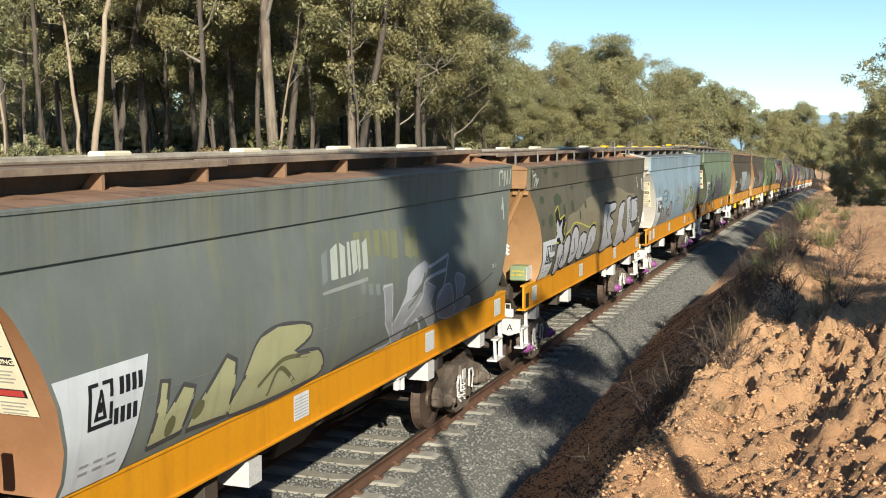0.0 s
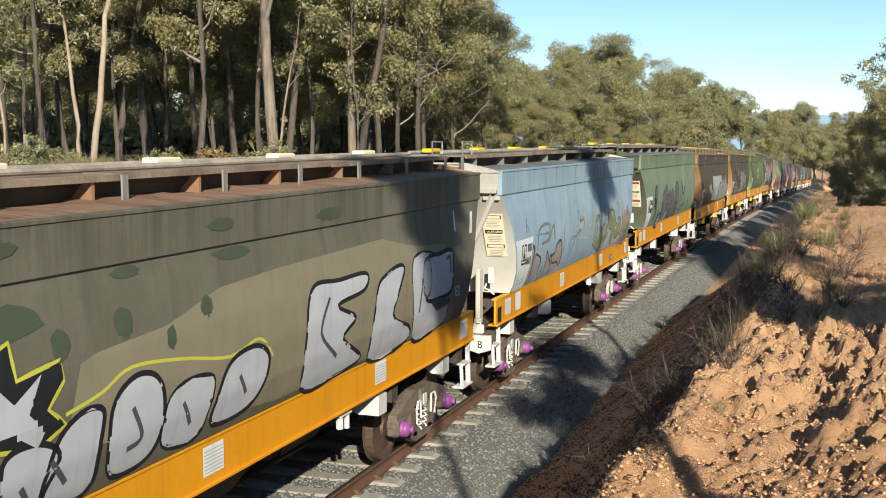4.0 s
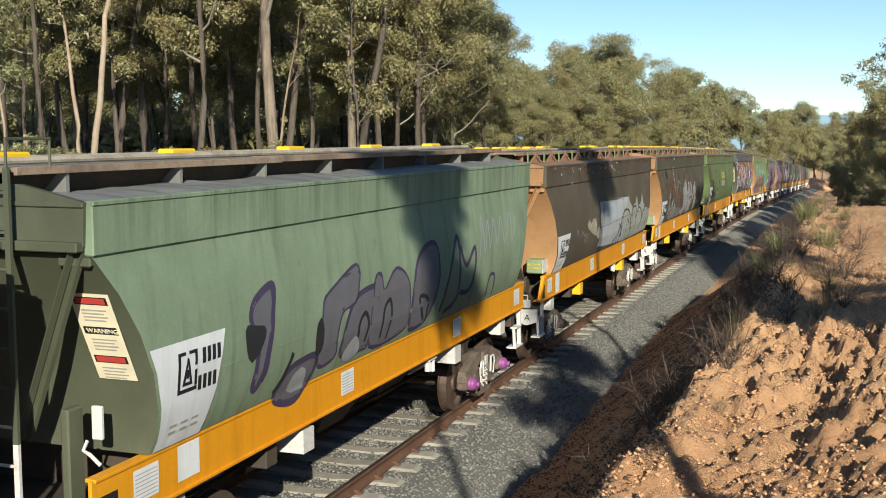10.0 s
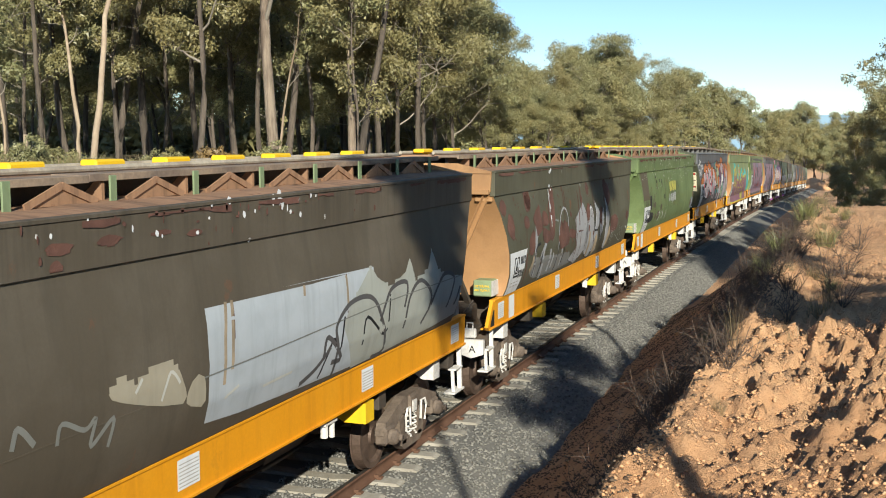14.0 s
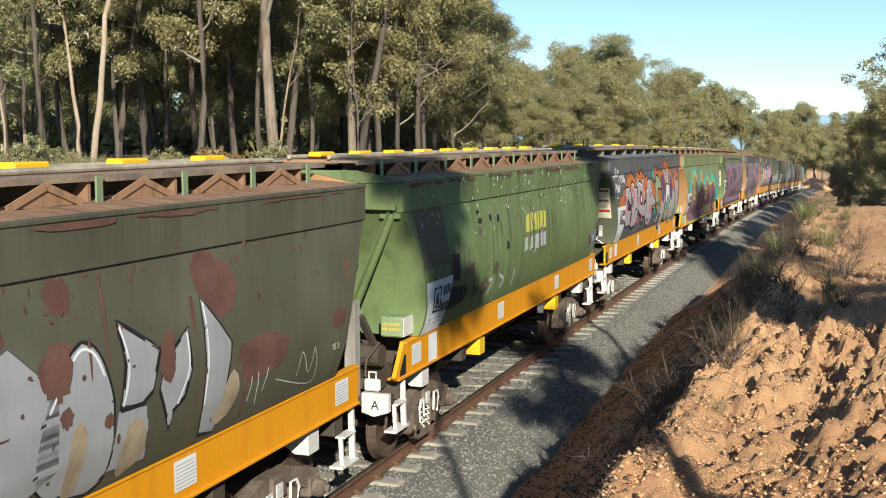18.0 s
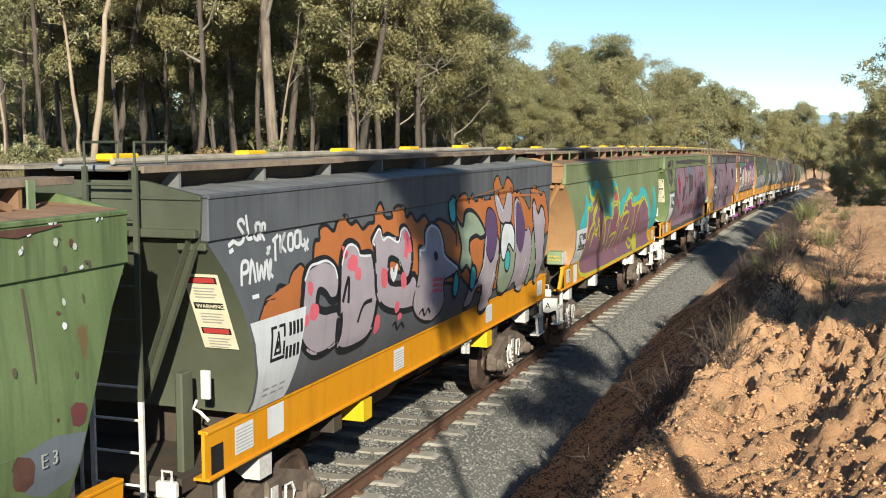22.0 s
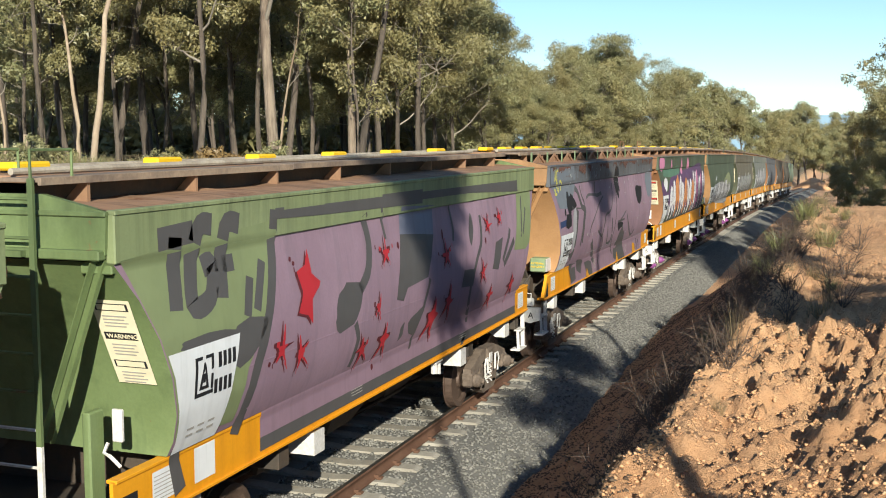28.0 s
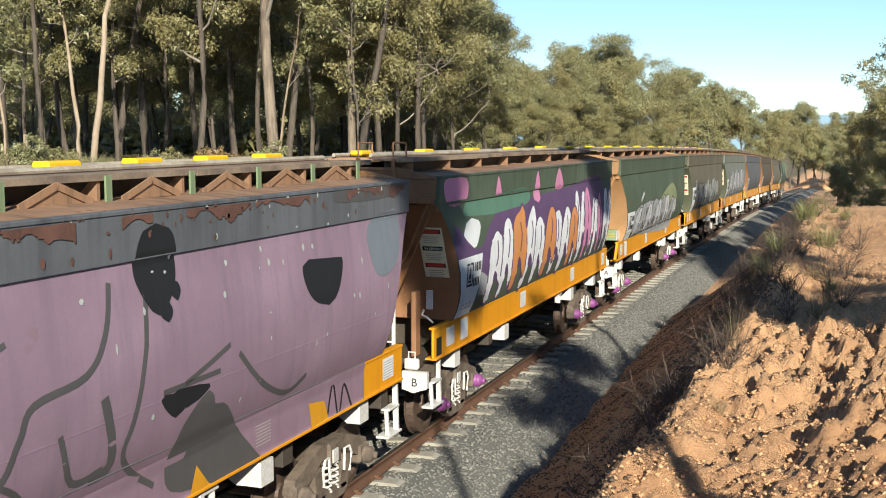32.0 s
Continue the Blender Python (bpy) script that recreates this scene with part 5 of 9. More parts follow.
    # corner steps and end plates
    for s in (-1, 1):
        def steps():
            bm = bmesh.new()
            add_bar(bm, (1.27, 0.16, 1.3), (1.29, 0.16, 0.6), 0.04, 0.07)
            add_bar(bm, (1.27, -0.14, 0.95), (1.29, -0.14, 0.6), 0.03, 0.05)
            add_box(bm, 1.16, 1.34, -0.24, 0.24, 0.575, 0.61, 0.006)
            add_box(bm, 1.2, 1.33, -0.16, 0.18, 0.93, 0.96, 0.006)
            return mesh_of("corner_step", bm, M_WHITE)
        st = part("corner_step", keep("steps", steps), None, w, "white corner step")
        st.location = (0, s * (HALF - 0.25), 0)
    pl = part("end_plate", keep("end_plate", lambda: mesh_of("end_plate", prism([(0.98, 1.18), (1.36, 1.18), (1.36, 0.94), (1.15, 0.87), (0.98, 0.92)], "y", -HALF - 0.3, -HALF - 0.22), M_WHITE)), None, w, "white end plate with a stencilled letter")
    part("end_plate_arm", keep("end_plate_arm", lambda: mesh_of("end_plate_arm", box(0.9, 1.3, -HALF - 0.22, -HALF + 0.05, 0.98, 1.12, 0.01), M_STEEL_DARK)), None, pl)
    end_letters(pl, "A" if spec["front"] == "post" else "B", 0.17, M_BLACK, 1.17, -HALF - 0.306, 0.97, "end_letter")

    def hook():
        bm = box(1.0, 1.22, -HALF - 0.28, -HALF - 0.2, 1.2, 1.36, 0.02)
        add_pipe(bm, [(1.06, -HALF - 0.24, 1.36), (1.06, -HALF - 0.24, 1.45), (1.16, -HALF - 0.24, 1.45), (1.16, -HALF - 0.24, 1.36)], 0.014, 5)
        return mesh_of("uncoupling_handle", bm, M_WHITE)

    part("uncoupling_handle", keep("hook", hook), None, w)

    def grab():
        bm = bmesh.new()
        add_pipe(bm, [(1.05, HALF - 0.15, 1.5), (1.05, HALF - 0.15, 2.15), (1.05, HALF - 0.25, 2.25), (1.05, HALF - 0.45, 2.22)], 0.03, 6)
        add_box(bm, 1.1, 1.3, HALF - 0.62, HALF - 0.55, SILL_TOP, SILL_TOP + 0.22, 0.01)
        return mesh_of("grab_rail", bm, M_WHITE)

    part("grab_rail", keep("grab", grab), None, w, "white bent grab rail")
    # reflective lined plates on the sill
    for u in spec.get("plates", (0.55, 4.6, 8.6, 11.9)):
        p = part("lined_plate", keep(("lplate", u), lambda: sill_patch("lined_plate", M_PANEL, u, u + 0.36, SILL_LOW + 0.1, SILL_LOW + 0.38)), None, w, "white plate with fine lines")

        def lines():
            vs, fs = [], []
            for r in range(7):
                z = SILL_LOW + 0.125 + 0.034 * r
                k = len(vs)
                vs += [(1.357, -HALF + u + 0.02, z), (1.357, -HALF + u + 0.34, z), (1.357, -HALF + u + 0.34, z + 0.009), (1.357, -HALF + u + 0.02, z + 0.009)]
                fs.append((k, k + 1, k + 2, k + 3))
            return quick_mesh("printed_lines", vs, fs, M_PRINT)
        part("printed_lines", keep(("lines", u), lines), None, p)
    part("black_plate", keep("bplate", lambda: sill_patch("black_plate", M_BLACK, 0.12, 0.34, SILL_LOW + 0.03, SILL_LOW + 0.3)), None, w)
    if spec.get("stripe", True):
        low = SILL_LOW + 0.02 if spec["front"] == "post" else SILL_TOP - 0.36
        part("white_stripe", keep(("stripe", low), lambda: sill_patch("white_stripe", M_PANEL, 1.5 if low < 1.2 else 1.2, 1.85 if low < 1.2 else 1.55, low, SILL_TOP - 0.035)), None, w)
    if spec.get("panel", True):
        stencil_panel(w, spec.get("panel_u", 1.0), 2.7 if spec["front"] == "ladder" else 2.52)
    if spec["front"] == "ladder":
        ladder(w, spec.get("ladder_mat", end))
        warning_board(w, spec.get("ink", M_RED))
        part("hand_brake", keep("hand_brake", lambda: hand_brake_mesh()), None, w)
        part("brake_stand", keep(("stand", end.name), lambda: mesh_of("brake_stand", box(0.92, 1.0, -HALF + 0.2, -HALF + 0.4, 1.1, 2.25, 0.015), end)), None, w)
    else:
        end_post(w, spec.get("post", M_POST))
    if spec.get("rods"):
        for k in range(3):
            dz = 0.07 * k
            rod = part("shunting_rod", bar((0.1, -HALF - 0.12, 3.05 + dz), (0.86, -HALF - 0.1, 2.5 + dz), 0.035, None, True, 6), M_STEEL_DARK, w)
            part("rod_grip", bar((0.82, -HALF - 0.1, 2.53 + dz), (1.08, -HALF - 0.09, 2.34 + dz), 0.06, None, True, 8), M_WHITE, rod, "white rod grip")
    if "art" in spec:
        spec["art"](w)
    lift = spec.get("lift", 0.0)
    for ob in w.children:
        if lift and not ob.name.startswith("bogie"):
            ob.location.z += lift
    return w


# paints of the single wagons
P_GREY = wagon_paint("grey_green_wagon_paint", (0.15, 0.165, 0.16), (0.26, 0.25, 0.12), 0.05, 0.4)
P_OLIVE = wagon_paint("olive_brown_wagon_paint", (0.135, 0.12, 0.085), (0.06, 0.06, 0.04), 0.1, 0.4)
P_BLUE = wagon_paint("pale_blue_wagon_paint", (0.3, 0.4, 0.48), (0.14, 0.15, 0.16), 0.1, 0.35)
P_GREEN = wagon_paint("sage_green_wagon_paint", (0.2, 0.26, 0.17), (0.06, 0.08, 0.05), 0.1, 0.4)
P_BROWN = wagon_paint("dark_brown_wagon_paint", (0.09, 0.072, 0.05), (0.05, 0.043, 0.03), 0.15, 0.35)
P_RUSTY = wagon_paint("rust_mottled_olive_paint", (0.085, 0.082, 0.052), (0.06, 0.045, 0.03), 0.3, 0.3)
P_BRIGHT = wagon_paint("bright_green_wagon_paint", (0.14, 0.19, 0.075), (0.05, 0.075, 0.03), 0.25, 0.55)
P_SLATE = wagon_paint("slate_grey_wagon_paint", (0.11, 0.115, 0.125), (0.05, 0.05, 0.055), 0.12, 0.3)
P_MOSS = wagon_paint("moss_green_wagon_paint", (0.21, 0.25, 0.12), (0.1, 0.11, 0.06), 0.08, 0.35)
P_MAUVE = wagon_paint("mauve_wagon_paint", (0.26, 0.17, 0.22), (0.15, 0.12, 0.15), 0.06, 0.4)
P_DEEP = wagon_paint("deep_green_wagon_paint", (0.075, 0.1, 0.065), (0.04, 0.05, 0.03), 0.15, 0.4)
E_RUST = wagon_paint("rust_brown_end_paint", (0.27, 0.13, 0.06), (0.14, 0.07, 0.035), 0.2, 0.3)
E_TAN = wagon_paint("tan_end_paint", (0.37, 0.205, 0.09), (0.2, 0.105, 0.05), 0.15, 0.35)
E_CREAM = wagon_paint("cream_white_end_paint", (0.45, 0.425, 0.38), (0.35, 0.3, 0.22), 0.05, 0.3)
E_DARK = wagon_paint("dark_olive_end_paint", (0.075, 0.082, 0.05), (0.05, 0.055, 0.035), 0.1, 0.3)

SPECS = [
    dict(index=-1, label="grey steel grain hopper wagon with an orange sill", body=P_GREY, end=E_RUST, front="post", purple=True),
    dict(index=0, label="grey-green grain hopper wagon with pale graffiti and orange sill", body=P_GREY, end=E_RUST, front="ladder", stripe=False, lift=0.08, lock=M_CREAM),
    dict(index=1, label="olive-brown grain hopper wagon with cream graffiti and green end post", body=P_OLIVE, end=E_TAN, front="post", post=M_GREEN_BOX, cut=False, rods=True, purple=True, stripe=False, posts=M_POST, lock=M_CREAM),
    dict(index=2, label="pale blue grain hopper wagon with cream ends and ladder", body=P_BLUE, end=E_CREAM, front="ladder", purple=True, roof=M_ROOF_GREY, ladder_mat=M_POST, ink=M_CREAM),
    dict(index=3, label="sage green grain hopper wagon with dark purple scrawl", body=P_GREEN, end=E_DARK, front="ladder", purple=True, roof=M_ROOF_GREY, lift=0.09),
    dict(index=4, label="dark brown grain hopper wagon with tan end and silver panel", body=P_BROWN, end=E_TAN, front="post", fine_roof=True, locks=10, guard=M_YELLOW),
    dict(index=5, label="rust-mottled olive grain hopper wagon with tan end", body=P_RUSTY, end=E_TAN, front="post", fine_roof=True, locks=8, guard=M_YELLOW),
    dict(index=6, label="bright green grain hopper wagon flecked with white", body=P_BRIGHT, end=P_BRIGHT, front="post", fine_roof=True, locks=9, guard=M_YELLOW),
    dict(index=7, label="slate grey grain hopper wagon with large pink and orange graffiti", body=P_SLATE, end=E_DARK, front="ladder", roof=M_ROOF_GREY, guard=M_YELLOW, lift=0.05),
    dict(index=8, label="moss green grain hopper wagon with teal and yellow graffiti", body=P_MOSS, end=E_TAN, front="post", posts=M_GREEN_BOX),
    dict(index=9, label="green grain hopper wagon painted mauve with red stars", body=P_MAUVE, end=P_BRIGHT, fascia=P_MOSS, front="ladder", locks=6, ink=M_CREAM),
    dict(index=10, label="mauve-painted grain hopper wagon with tan end and black splashes", body=P_MAUVE, end=E_TAN, fascia=P_SLATE, front="post", fine_roof=True, locks=9, stripe=False),
    dict(index=11, label="dark green grain hopper wagon with white and orange graffiti", body=P_DEEP, end=E_RUST, front="ladder", purple=True),
    dict(index=12, label="deep green grain hopper wagon with silver graffiti", body=P_DEEP, end=E_TAN, front="post", purple=True),
    dict(index=13, label="olive grain hopper wagon with pale graffiti", body=P_OLIVE, end=E_DARK, front="ladder"),
    dict(index=14, label="grey grain hopper wagon with silver graffiti", body=P_GREY, end=E_DARK, front="ladder"),
    dict(index=15, label="slate grey grain hopper wagon", body=P_SLATE, end=E_RUST, front="post"),
    dict(index=16, label="brown grain hopper wagon", body=P_BROWN, end=E_RUST, front="post"),
    dict(index=17, label="olive-brown grain hopper wagon near the train's tail", body=P_OLIVE, end=E_RUST, front="post"),
    dict(index=18, label="sage green grain hopper wagon at the train's tail", body=P_GREEN, end=E_DARK, front="ladder"),
]
WAGONS = []
# sprayed colours
AQUA = spray("spray_aqua", (0.08, 0.45, 0.46))
BLACK = spray("spray_black", (0.012, 0.012, 0.014))
BLACKS = spray("spray_blacks", (0.02, 0.02, 0.022))
BLUEG = spray("spray_blueg", (0.17, 0.18, 0.24))
BROWNP = spray("spray_brownp", (0.11, 0.09, 0.06))
CREAM = spray("spray_cream", (0.46, 0.44, 0.24))
DKP = spray("spray_dkp", (0.055, 0.04, 0.085))
GREENC = spray("spray_greenc", (0.07, 0.085, 0.05))
GREYD = spray("spray_greyd", (0.085, 0.08, 0.08))
GREYP = spray("spray_greyp", (0.13, 0.125, 0.14))
GREYT = spray("spray_greyt", (0.2, 0.2, 0.18))
KHAKI = spray("spray_khaki", (0.25, 0.215, 0.14))
LEAFG = spray("spray_leafg", (0.24, 0.27, 0.15))
LILAC = spray("spray_lilac", (0.4, 0.34, 0.37))
MAROON = spray("spray_maroon", (0.24, 0.095, 0.14))
MAROONL = spray("spray_maroonl", (0.26, 0.13, 0.18))
MAROONR = spray("spray_maroonr", (0.16, 0.05, 0.05))
MAUVE = spray("spray_mauve", (0.26, 0.17, 0.22))
MINT = spray("spray_mint", (0.3, 0.36, 0.25))
MOSSF = spray("spray_mossf", (0.21, 0.25, 0.12))
MOSSL = spray("spray_mossl", (0.28, 0.32, 0.15))
NAVY = spray("spray_navy", (0.03, 0.05, 0.13))
OLIVED = spray("spray_olived", (0.16, 0.15, 0.07))
OLIVEF = spray("spray_olivef", (0.24, 0.24, 0.13))
LEAFY = spray("spray_leafy", (0.3, 0.36, 0.02))
TANPALE = spray("spray_tanpale", (0.36, 0.32, 0.24))
SILVERP = spray("spray_silverp", (0.34, 0.3, 0.275))
TEALP = spray("spray_tealp", (0.16, 0.3, 0.3))
OLIVEL = spray("spray_olivel", (0.3, 0.3, 0.03))
ORANGE = spray("spray_orange", (0.46, 0.15, 0.04))
ORANGEL = spray("spray_orangel", (0.6, 0.25, 0.08))
ORANGES = spray("spray_oranges", (0.62, 0.29, 0.012))
PALE = spray("spray_pale", (0.5, 0.52, 0.45))
PALEG = spray("spray_paleg", (0.36, 0.37, 0.33))
PALET = spray("spray_palet", (0.24, 0.26, 0.24))
PALEW = spray("spray_palew", (0.5, 0.49, 0.44))
PINK = spray("spray_pink", (0.68, 0.13, 0.17))
PINKL = spray("spray_pinkl", (0.6, 0.24, 0.4))
PURPLE = spray("spray_purple", (0.11, 0.06, 0.14))
RED = spray("spray_red", (0.42, 0.02, 0.03))
REDD = spray("spray_redd", (0.1, 0.015, 0.02))
RUSTP = surface("flaked_rustp", (0.1, 0.045, 0.032), (0.19, 0.085, 0.061), 0.9, 0, 2.5, 22, 0.7, 0.5, 0.01)
RUSTT = surface("flaked_rustt", (0.24, 0.19, 0.17), (0.456, 0.361, 0.323), 0.9, 0, 2.5, 22, 0.7, 0.5, 0.01)
SILVER = spray("spray_silver", (0.5, 0.5, 0.52))
SILVERB = spray("spray_silverb", (0.42, 0.45, 0.48))
SILVERD = spray("spray_silverd", (0.19, 0.19, 0.18))
SILVERG = spray("spray_silverg", (0.22, 0.27, 0.3))
SILVERT = spray("spray_silvert", (0.33, 0.33, 0.34))
SLATEB = spray("spray_slateb", (0.17, 0.19, 0.22))
TANP = surface("flaked_tanp", (0.27, 0.21, 0.14), (0.513, 0.399, 0.266), 0.9, 0, 2.5, 22, 0.7, 0.5, 0.01)
TEALG = spray("spray_tealg", (0.1, 0.2, 0.14))
WHITE = spray("spray_white", (0.72, 0.72, 0.73))
WHITET = spray("spray_whitet", (0.42, 0.44, 0.42))
YELG = spray("spray_yelg", (0.55, 0.52, 0.06))
YELW = spray("spray_yelw", (0.55, 0.5, 0.1))


def surface_point(u, z, off):
    z = max(z, SILL_LOW + 0.012)
    lim = end_inset(z) + 0.015
    return (side_x(z) + off, -HALF + min(max(u, lim), 2 * HALF - lim), z)


def smoothed(pts, closed, n=5):
    """A soft curve through the points."""
    m = len(pts)
    out = []
    for i in range(m if closed else m - 1):
        p = [pts[(i + k) % m] if closed else pts[min(max(i + k, 0), m - 1)] for k in (-1, 0, 1, 2)]
        for k in range(n):
            t = k / n
            out.append(tuple(0.5 * (2 * p[1][a] + (p[2][a] - p[0][a]) * t + (2 * p[0][a] - 5 * p[1][a] + 4 * p[2][a] - p[3][a]) * t * t + (3 * p[1][a] - p[0][a] - 3 * p[2][a] + p[3][a]) * t ** 3) for a in (0, 1)))
    if not closed:
        out.append(pts[-1])
    return out


def level_off(layer):
    return 0.0035 + 0.0014 * layer


def fill(w, mat, layer, pts, soft=False, edge=None, width=0.05):
    """A painted area on the wagon's side, filled level by level."""
    line = smoothed(pts, True) if soft else list(pts)
    zs = [p[1] for p in line]
    lo, hi = min(zs), max(zs)
    rows = max(7, int((hi - lo) / 0.05))
    verts, faces = [], []

    def crossings(z):
        xs = []
        for (u0, z0), (u1, z1) in zip(line, line[1:] + line[:1]):
            if (z0 <= z) != (z1 <= z):
                xs.append(u0 + (u1 - u0) * (z - z0) / (z1 - z0))
        return sorted(xs)

    step = (hi - lo) / rows
    o = level_off(layer) + 0.0003 * (len(w.children) % 4)
    cut = [crossings(lo + r * step + 1e-4 * (1 if r < rows else -1)) for r in range(rows + 1)]
    seen = {}

    def at(u, z):
        key = (round(u, 4), round(z, 4))
        if key not in seen:
            seen[key] = len(verts)
            verts.append(surface_point(u, z, o))
        return seen[key]

    for r in range(rows):
        za, zb = lo + r * step, lo + (r + 1) * step
        ca, cb = cut[r], cut[r + 1]
        if len(ca) != len(cb):
            ca = cb = crossings((za + zb) / 2)
        for k in range(0, len(ca) - 1, 2):
            q = (at(ca[k], za), at(ca[k + 1], za), at(cb[k + 1], zb), at(cb[k], zb))
            if len(set(q)) == 4:
                faces.append(q)
    if not faces:
        return
    ob = part("painted_shape", quick_mesh("painted_shape", verts, faces, mat), None, w)
    if edge:
        ribbon(ob, edge, layer + 0.5, line + line[:1], width, "painted_outline")


def ribbon(parent, mat, layer, line, width, name):
    verts, faces = [], []
    fine = []
    for a, b in zip(line, line[1:]):
        n = max(1, int(math.hypot(b[0] - a[0], b[1] - a[1]) / 0.12))
        fine += [(a[0] + (b[0] - a[0]) * k / n, a[1] + (b[1] - a[1]) * k / n) for k in range(n)]
    fine.append(line[-1])
    o = level_off(layer)
    last = len(fine) - 1
    for i, (u, z) in enumerate(fine):
        a, b = fine[max(i - 1, 0)], fine[min(i + 1, last)]
        d = math.hypot(b[0] - a[0], b[1] - a[1]) or 1.0
        nu, nz = -(b[1] - a[1]) / d * width / 2, (b[0] - a[0]) / d * width / 2
        verts += [surface_point(u + nu, z + nz, o), surface_point(u - nu, z - nz, o)]
        if i:
            k = 2 * i
            faces.append((k - 2, k - 1, k + 1, k))
    part(name, quick_mesh(name, verts, faces, mat), None, parent)


def stroke(w, mat, layer, pts, width):
    ribbon(w, mat, layer, smoothed(pts, False), width, "painted_line")


def star(w, mat, shade, layer, u, z, r):
    """A ragged sprayed star with a dark offset copy behind it."""
    for m_, l_, du, k_ in ((shade, layer, -0.05, 1.12), (mat, layer + 1, 0.0, 1.0)):
        pts = []
        for i in range(10):
            a = math.pi * i / 5 + math.pi / 2 + 0.3 * math.sin(7 * u)
            q = (1.15 * r if i % 2 == 0 else (0.34 if r > 0.3 else 0.22) * r) * k_ * (0.88 + 0.24 * math.sin(i * 2.3 + z * 3))
            pts.append((u + du + q * math.cos(a), z + q * math.sin(a)))
        fill(w, m_, l_, pts)


def flecks(w, mat, seed, n, u0, u1, z0, z1):
    """Small chipped flecks of paint, thicker towards the top."""
    rd = random.Random(seed)
    verts, faces = [], []
    for _ in range(n):
        u, z = rd.uniform(u0, u1), z1 - (z1 - z0) * rd.random() ** 2
        a, b = rd.uniform(0.008, 0.03), rd.uniform(0.012, 0.05)
        k = len(verts)
        verts += [surface_point(u + a * math.cos(q * 1.05), z + b * math.sin(q * 1.05) * rd.uniform(0.6, 1.1), 0.0105) for q in range(6)]
        faces.append(tuple(range(k, k + 6)))
    ob = part("paint_flecks", quick_mesh("paint_flecks", verts, faces, mat), None, w)
    ob["kind"] = "stuff"


def streaks(w, mat, seed, n, u0, u1, z0, z1):
    """Narrow tapering run-off stains below chips in the paint."""
    rd = random.Random(seed)
    for _ in range(n):
        u, z, ln, wd = rd.uniform(u0, u1), rd.uniform(z0, z1), rd.uniform(0.25, 0.95), rd.uniform(0.015, 0.04)
        low = max(1.8, z - ln)
        fill(w, mat, 2, [(u - wd * 0.6, z), (u + wd * 0.6, z), (u + wd, z - (z - low) * 0.3), (u + wd * 0.3, low), (u - wd * 0.5, low + 0.04), (u - wd, z - (z - low) * 0.4)])


def eave_rust(w, seed, u0, u1, deep):
    """Paint flaked to rust along the eave, with a ragged lower edge."""
    rd = random.Random(seed)
    u = u0
    while u < u1:
        ln = rd.uniform(0.3, 1.3)
        n = int(ln / 0.06)
        low, d = [], deep * rd.uniform(0.3, 1.0)
        for k in range(n + 1):
            d = min(deep * 1.3, max(0.015, d + rd.uniform(-0.3, 0.3) * deep))
            low.append((u + ln * k / n, 3.9 - d))
        fill(w, RUSTP, 5, [(u, 3.9)] + low + [(u + ln, 3.9)])
        u += ln + rd.uniform(0.0, 1.0)


def scrawl(w, seed, n, u0, u1, z0, z1, mats, edge, width=0.05):
    """A run of fat slanted letter-like shapes that overlap, each with an outline."""
    rd = random.Random(seed)
    step = (u1 - u0) / n
    for i in range(n):
        u, sl = u0 + step * (i + 0.15), rd.uniform(0.05, 0.35)
        top, wd = z1 - rd.uniform(0, 0.25) * (z1 - z0), step * rd.uniform(0.75, 1.1)
        pts = [(u, z0 + rd.uniform(0, 0.15)), (u + wd * 0.35, z0 + rd.uniform(0.02, 0.12)), (u + wd * 0.45 + sl * 0.5, z0 + 0.42 * (top - z0)), (u + wd + sl * 0.4, z0 + rd.uniform(0.1, 0.3)),
               (u + wd + sl, top - rd.uniform(0, 0.3)), (u + wd * 0.6 + sl, top), (u + sl, top - rd.uniform(0.1, 0.35)), (u - 0.04 + sl * 0.4, z0 + 0.5 * (top - z0))]
        fill(w, mats[i % len(mats)], 1 + i % 3, pts, True, edge, width)
        stroke(w, edge, 5, [(u + wd * 0.5 + sl * 0.6, z0 + 0.5 * (top - z0)), (u + wd * 0.62 + sl * 0.8, z0 + 0.68 * (top - z0)), (u + wd * 0.55 + sl, z0 + 0.85 * (top - z0))], width * 0.9)


def blotch(w, mat, layer, pts):
    """A worn patch with a ragged edge."""
    line = smoothed(pts, True, 6)
    rd = random.Random(len(w.children))
    cu, cz = sum(p[0] for p in line) / len(line), sum(p[1] for p in line) / len(line)
    out, q = [], 1.0
    for u, z in line:
        q = 0.5 * q + 0.5 * rd.uniform(0.72, 1.22)
        out.append((cu + (u - cu) * q, cz + (z - cz) * q))
    fill(w, mat, layer, out)


def spot(w, mat, layer, u, z, ru, rz):
    """An uneven sprayed dot."""
    if mat in (RUSTP, RUSTT, GREENC):
        blotch(w, mat, layer, [(u + ru * math.cos(a * 0.7), z + rz * math.sin(a * 0.7)) for a in range(9)])
        return
    fill(w, mat, layer, [(u + ru * math.cos(a * 0.7) * (0.9 + 0.12 * math.sin(a * 5 + u)), z + rz * math.sin(a * 0.7) * (0.9 + 0.12 * math.cos(a * 3 + z))) for a in range(9)], True)


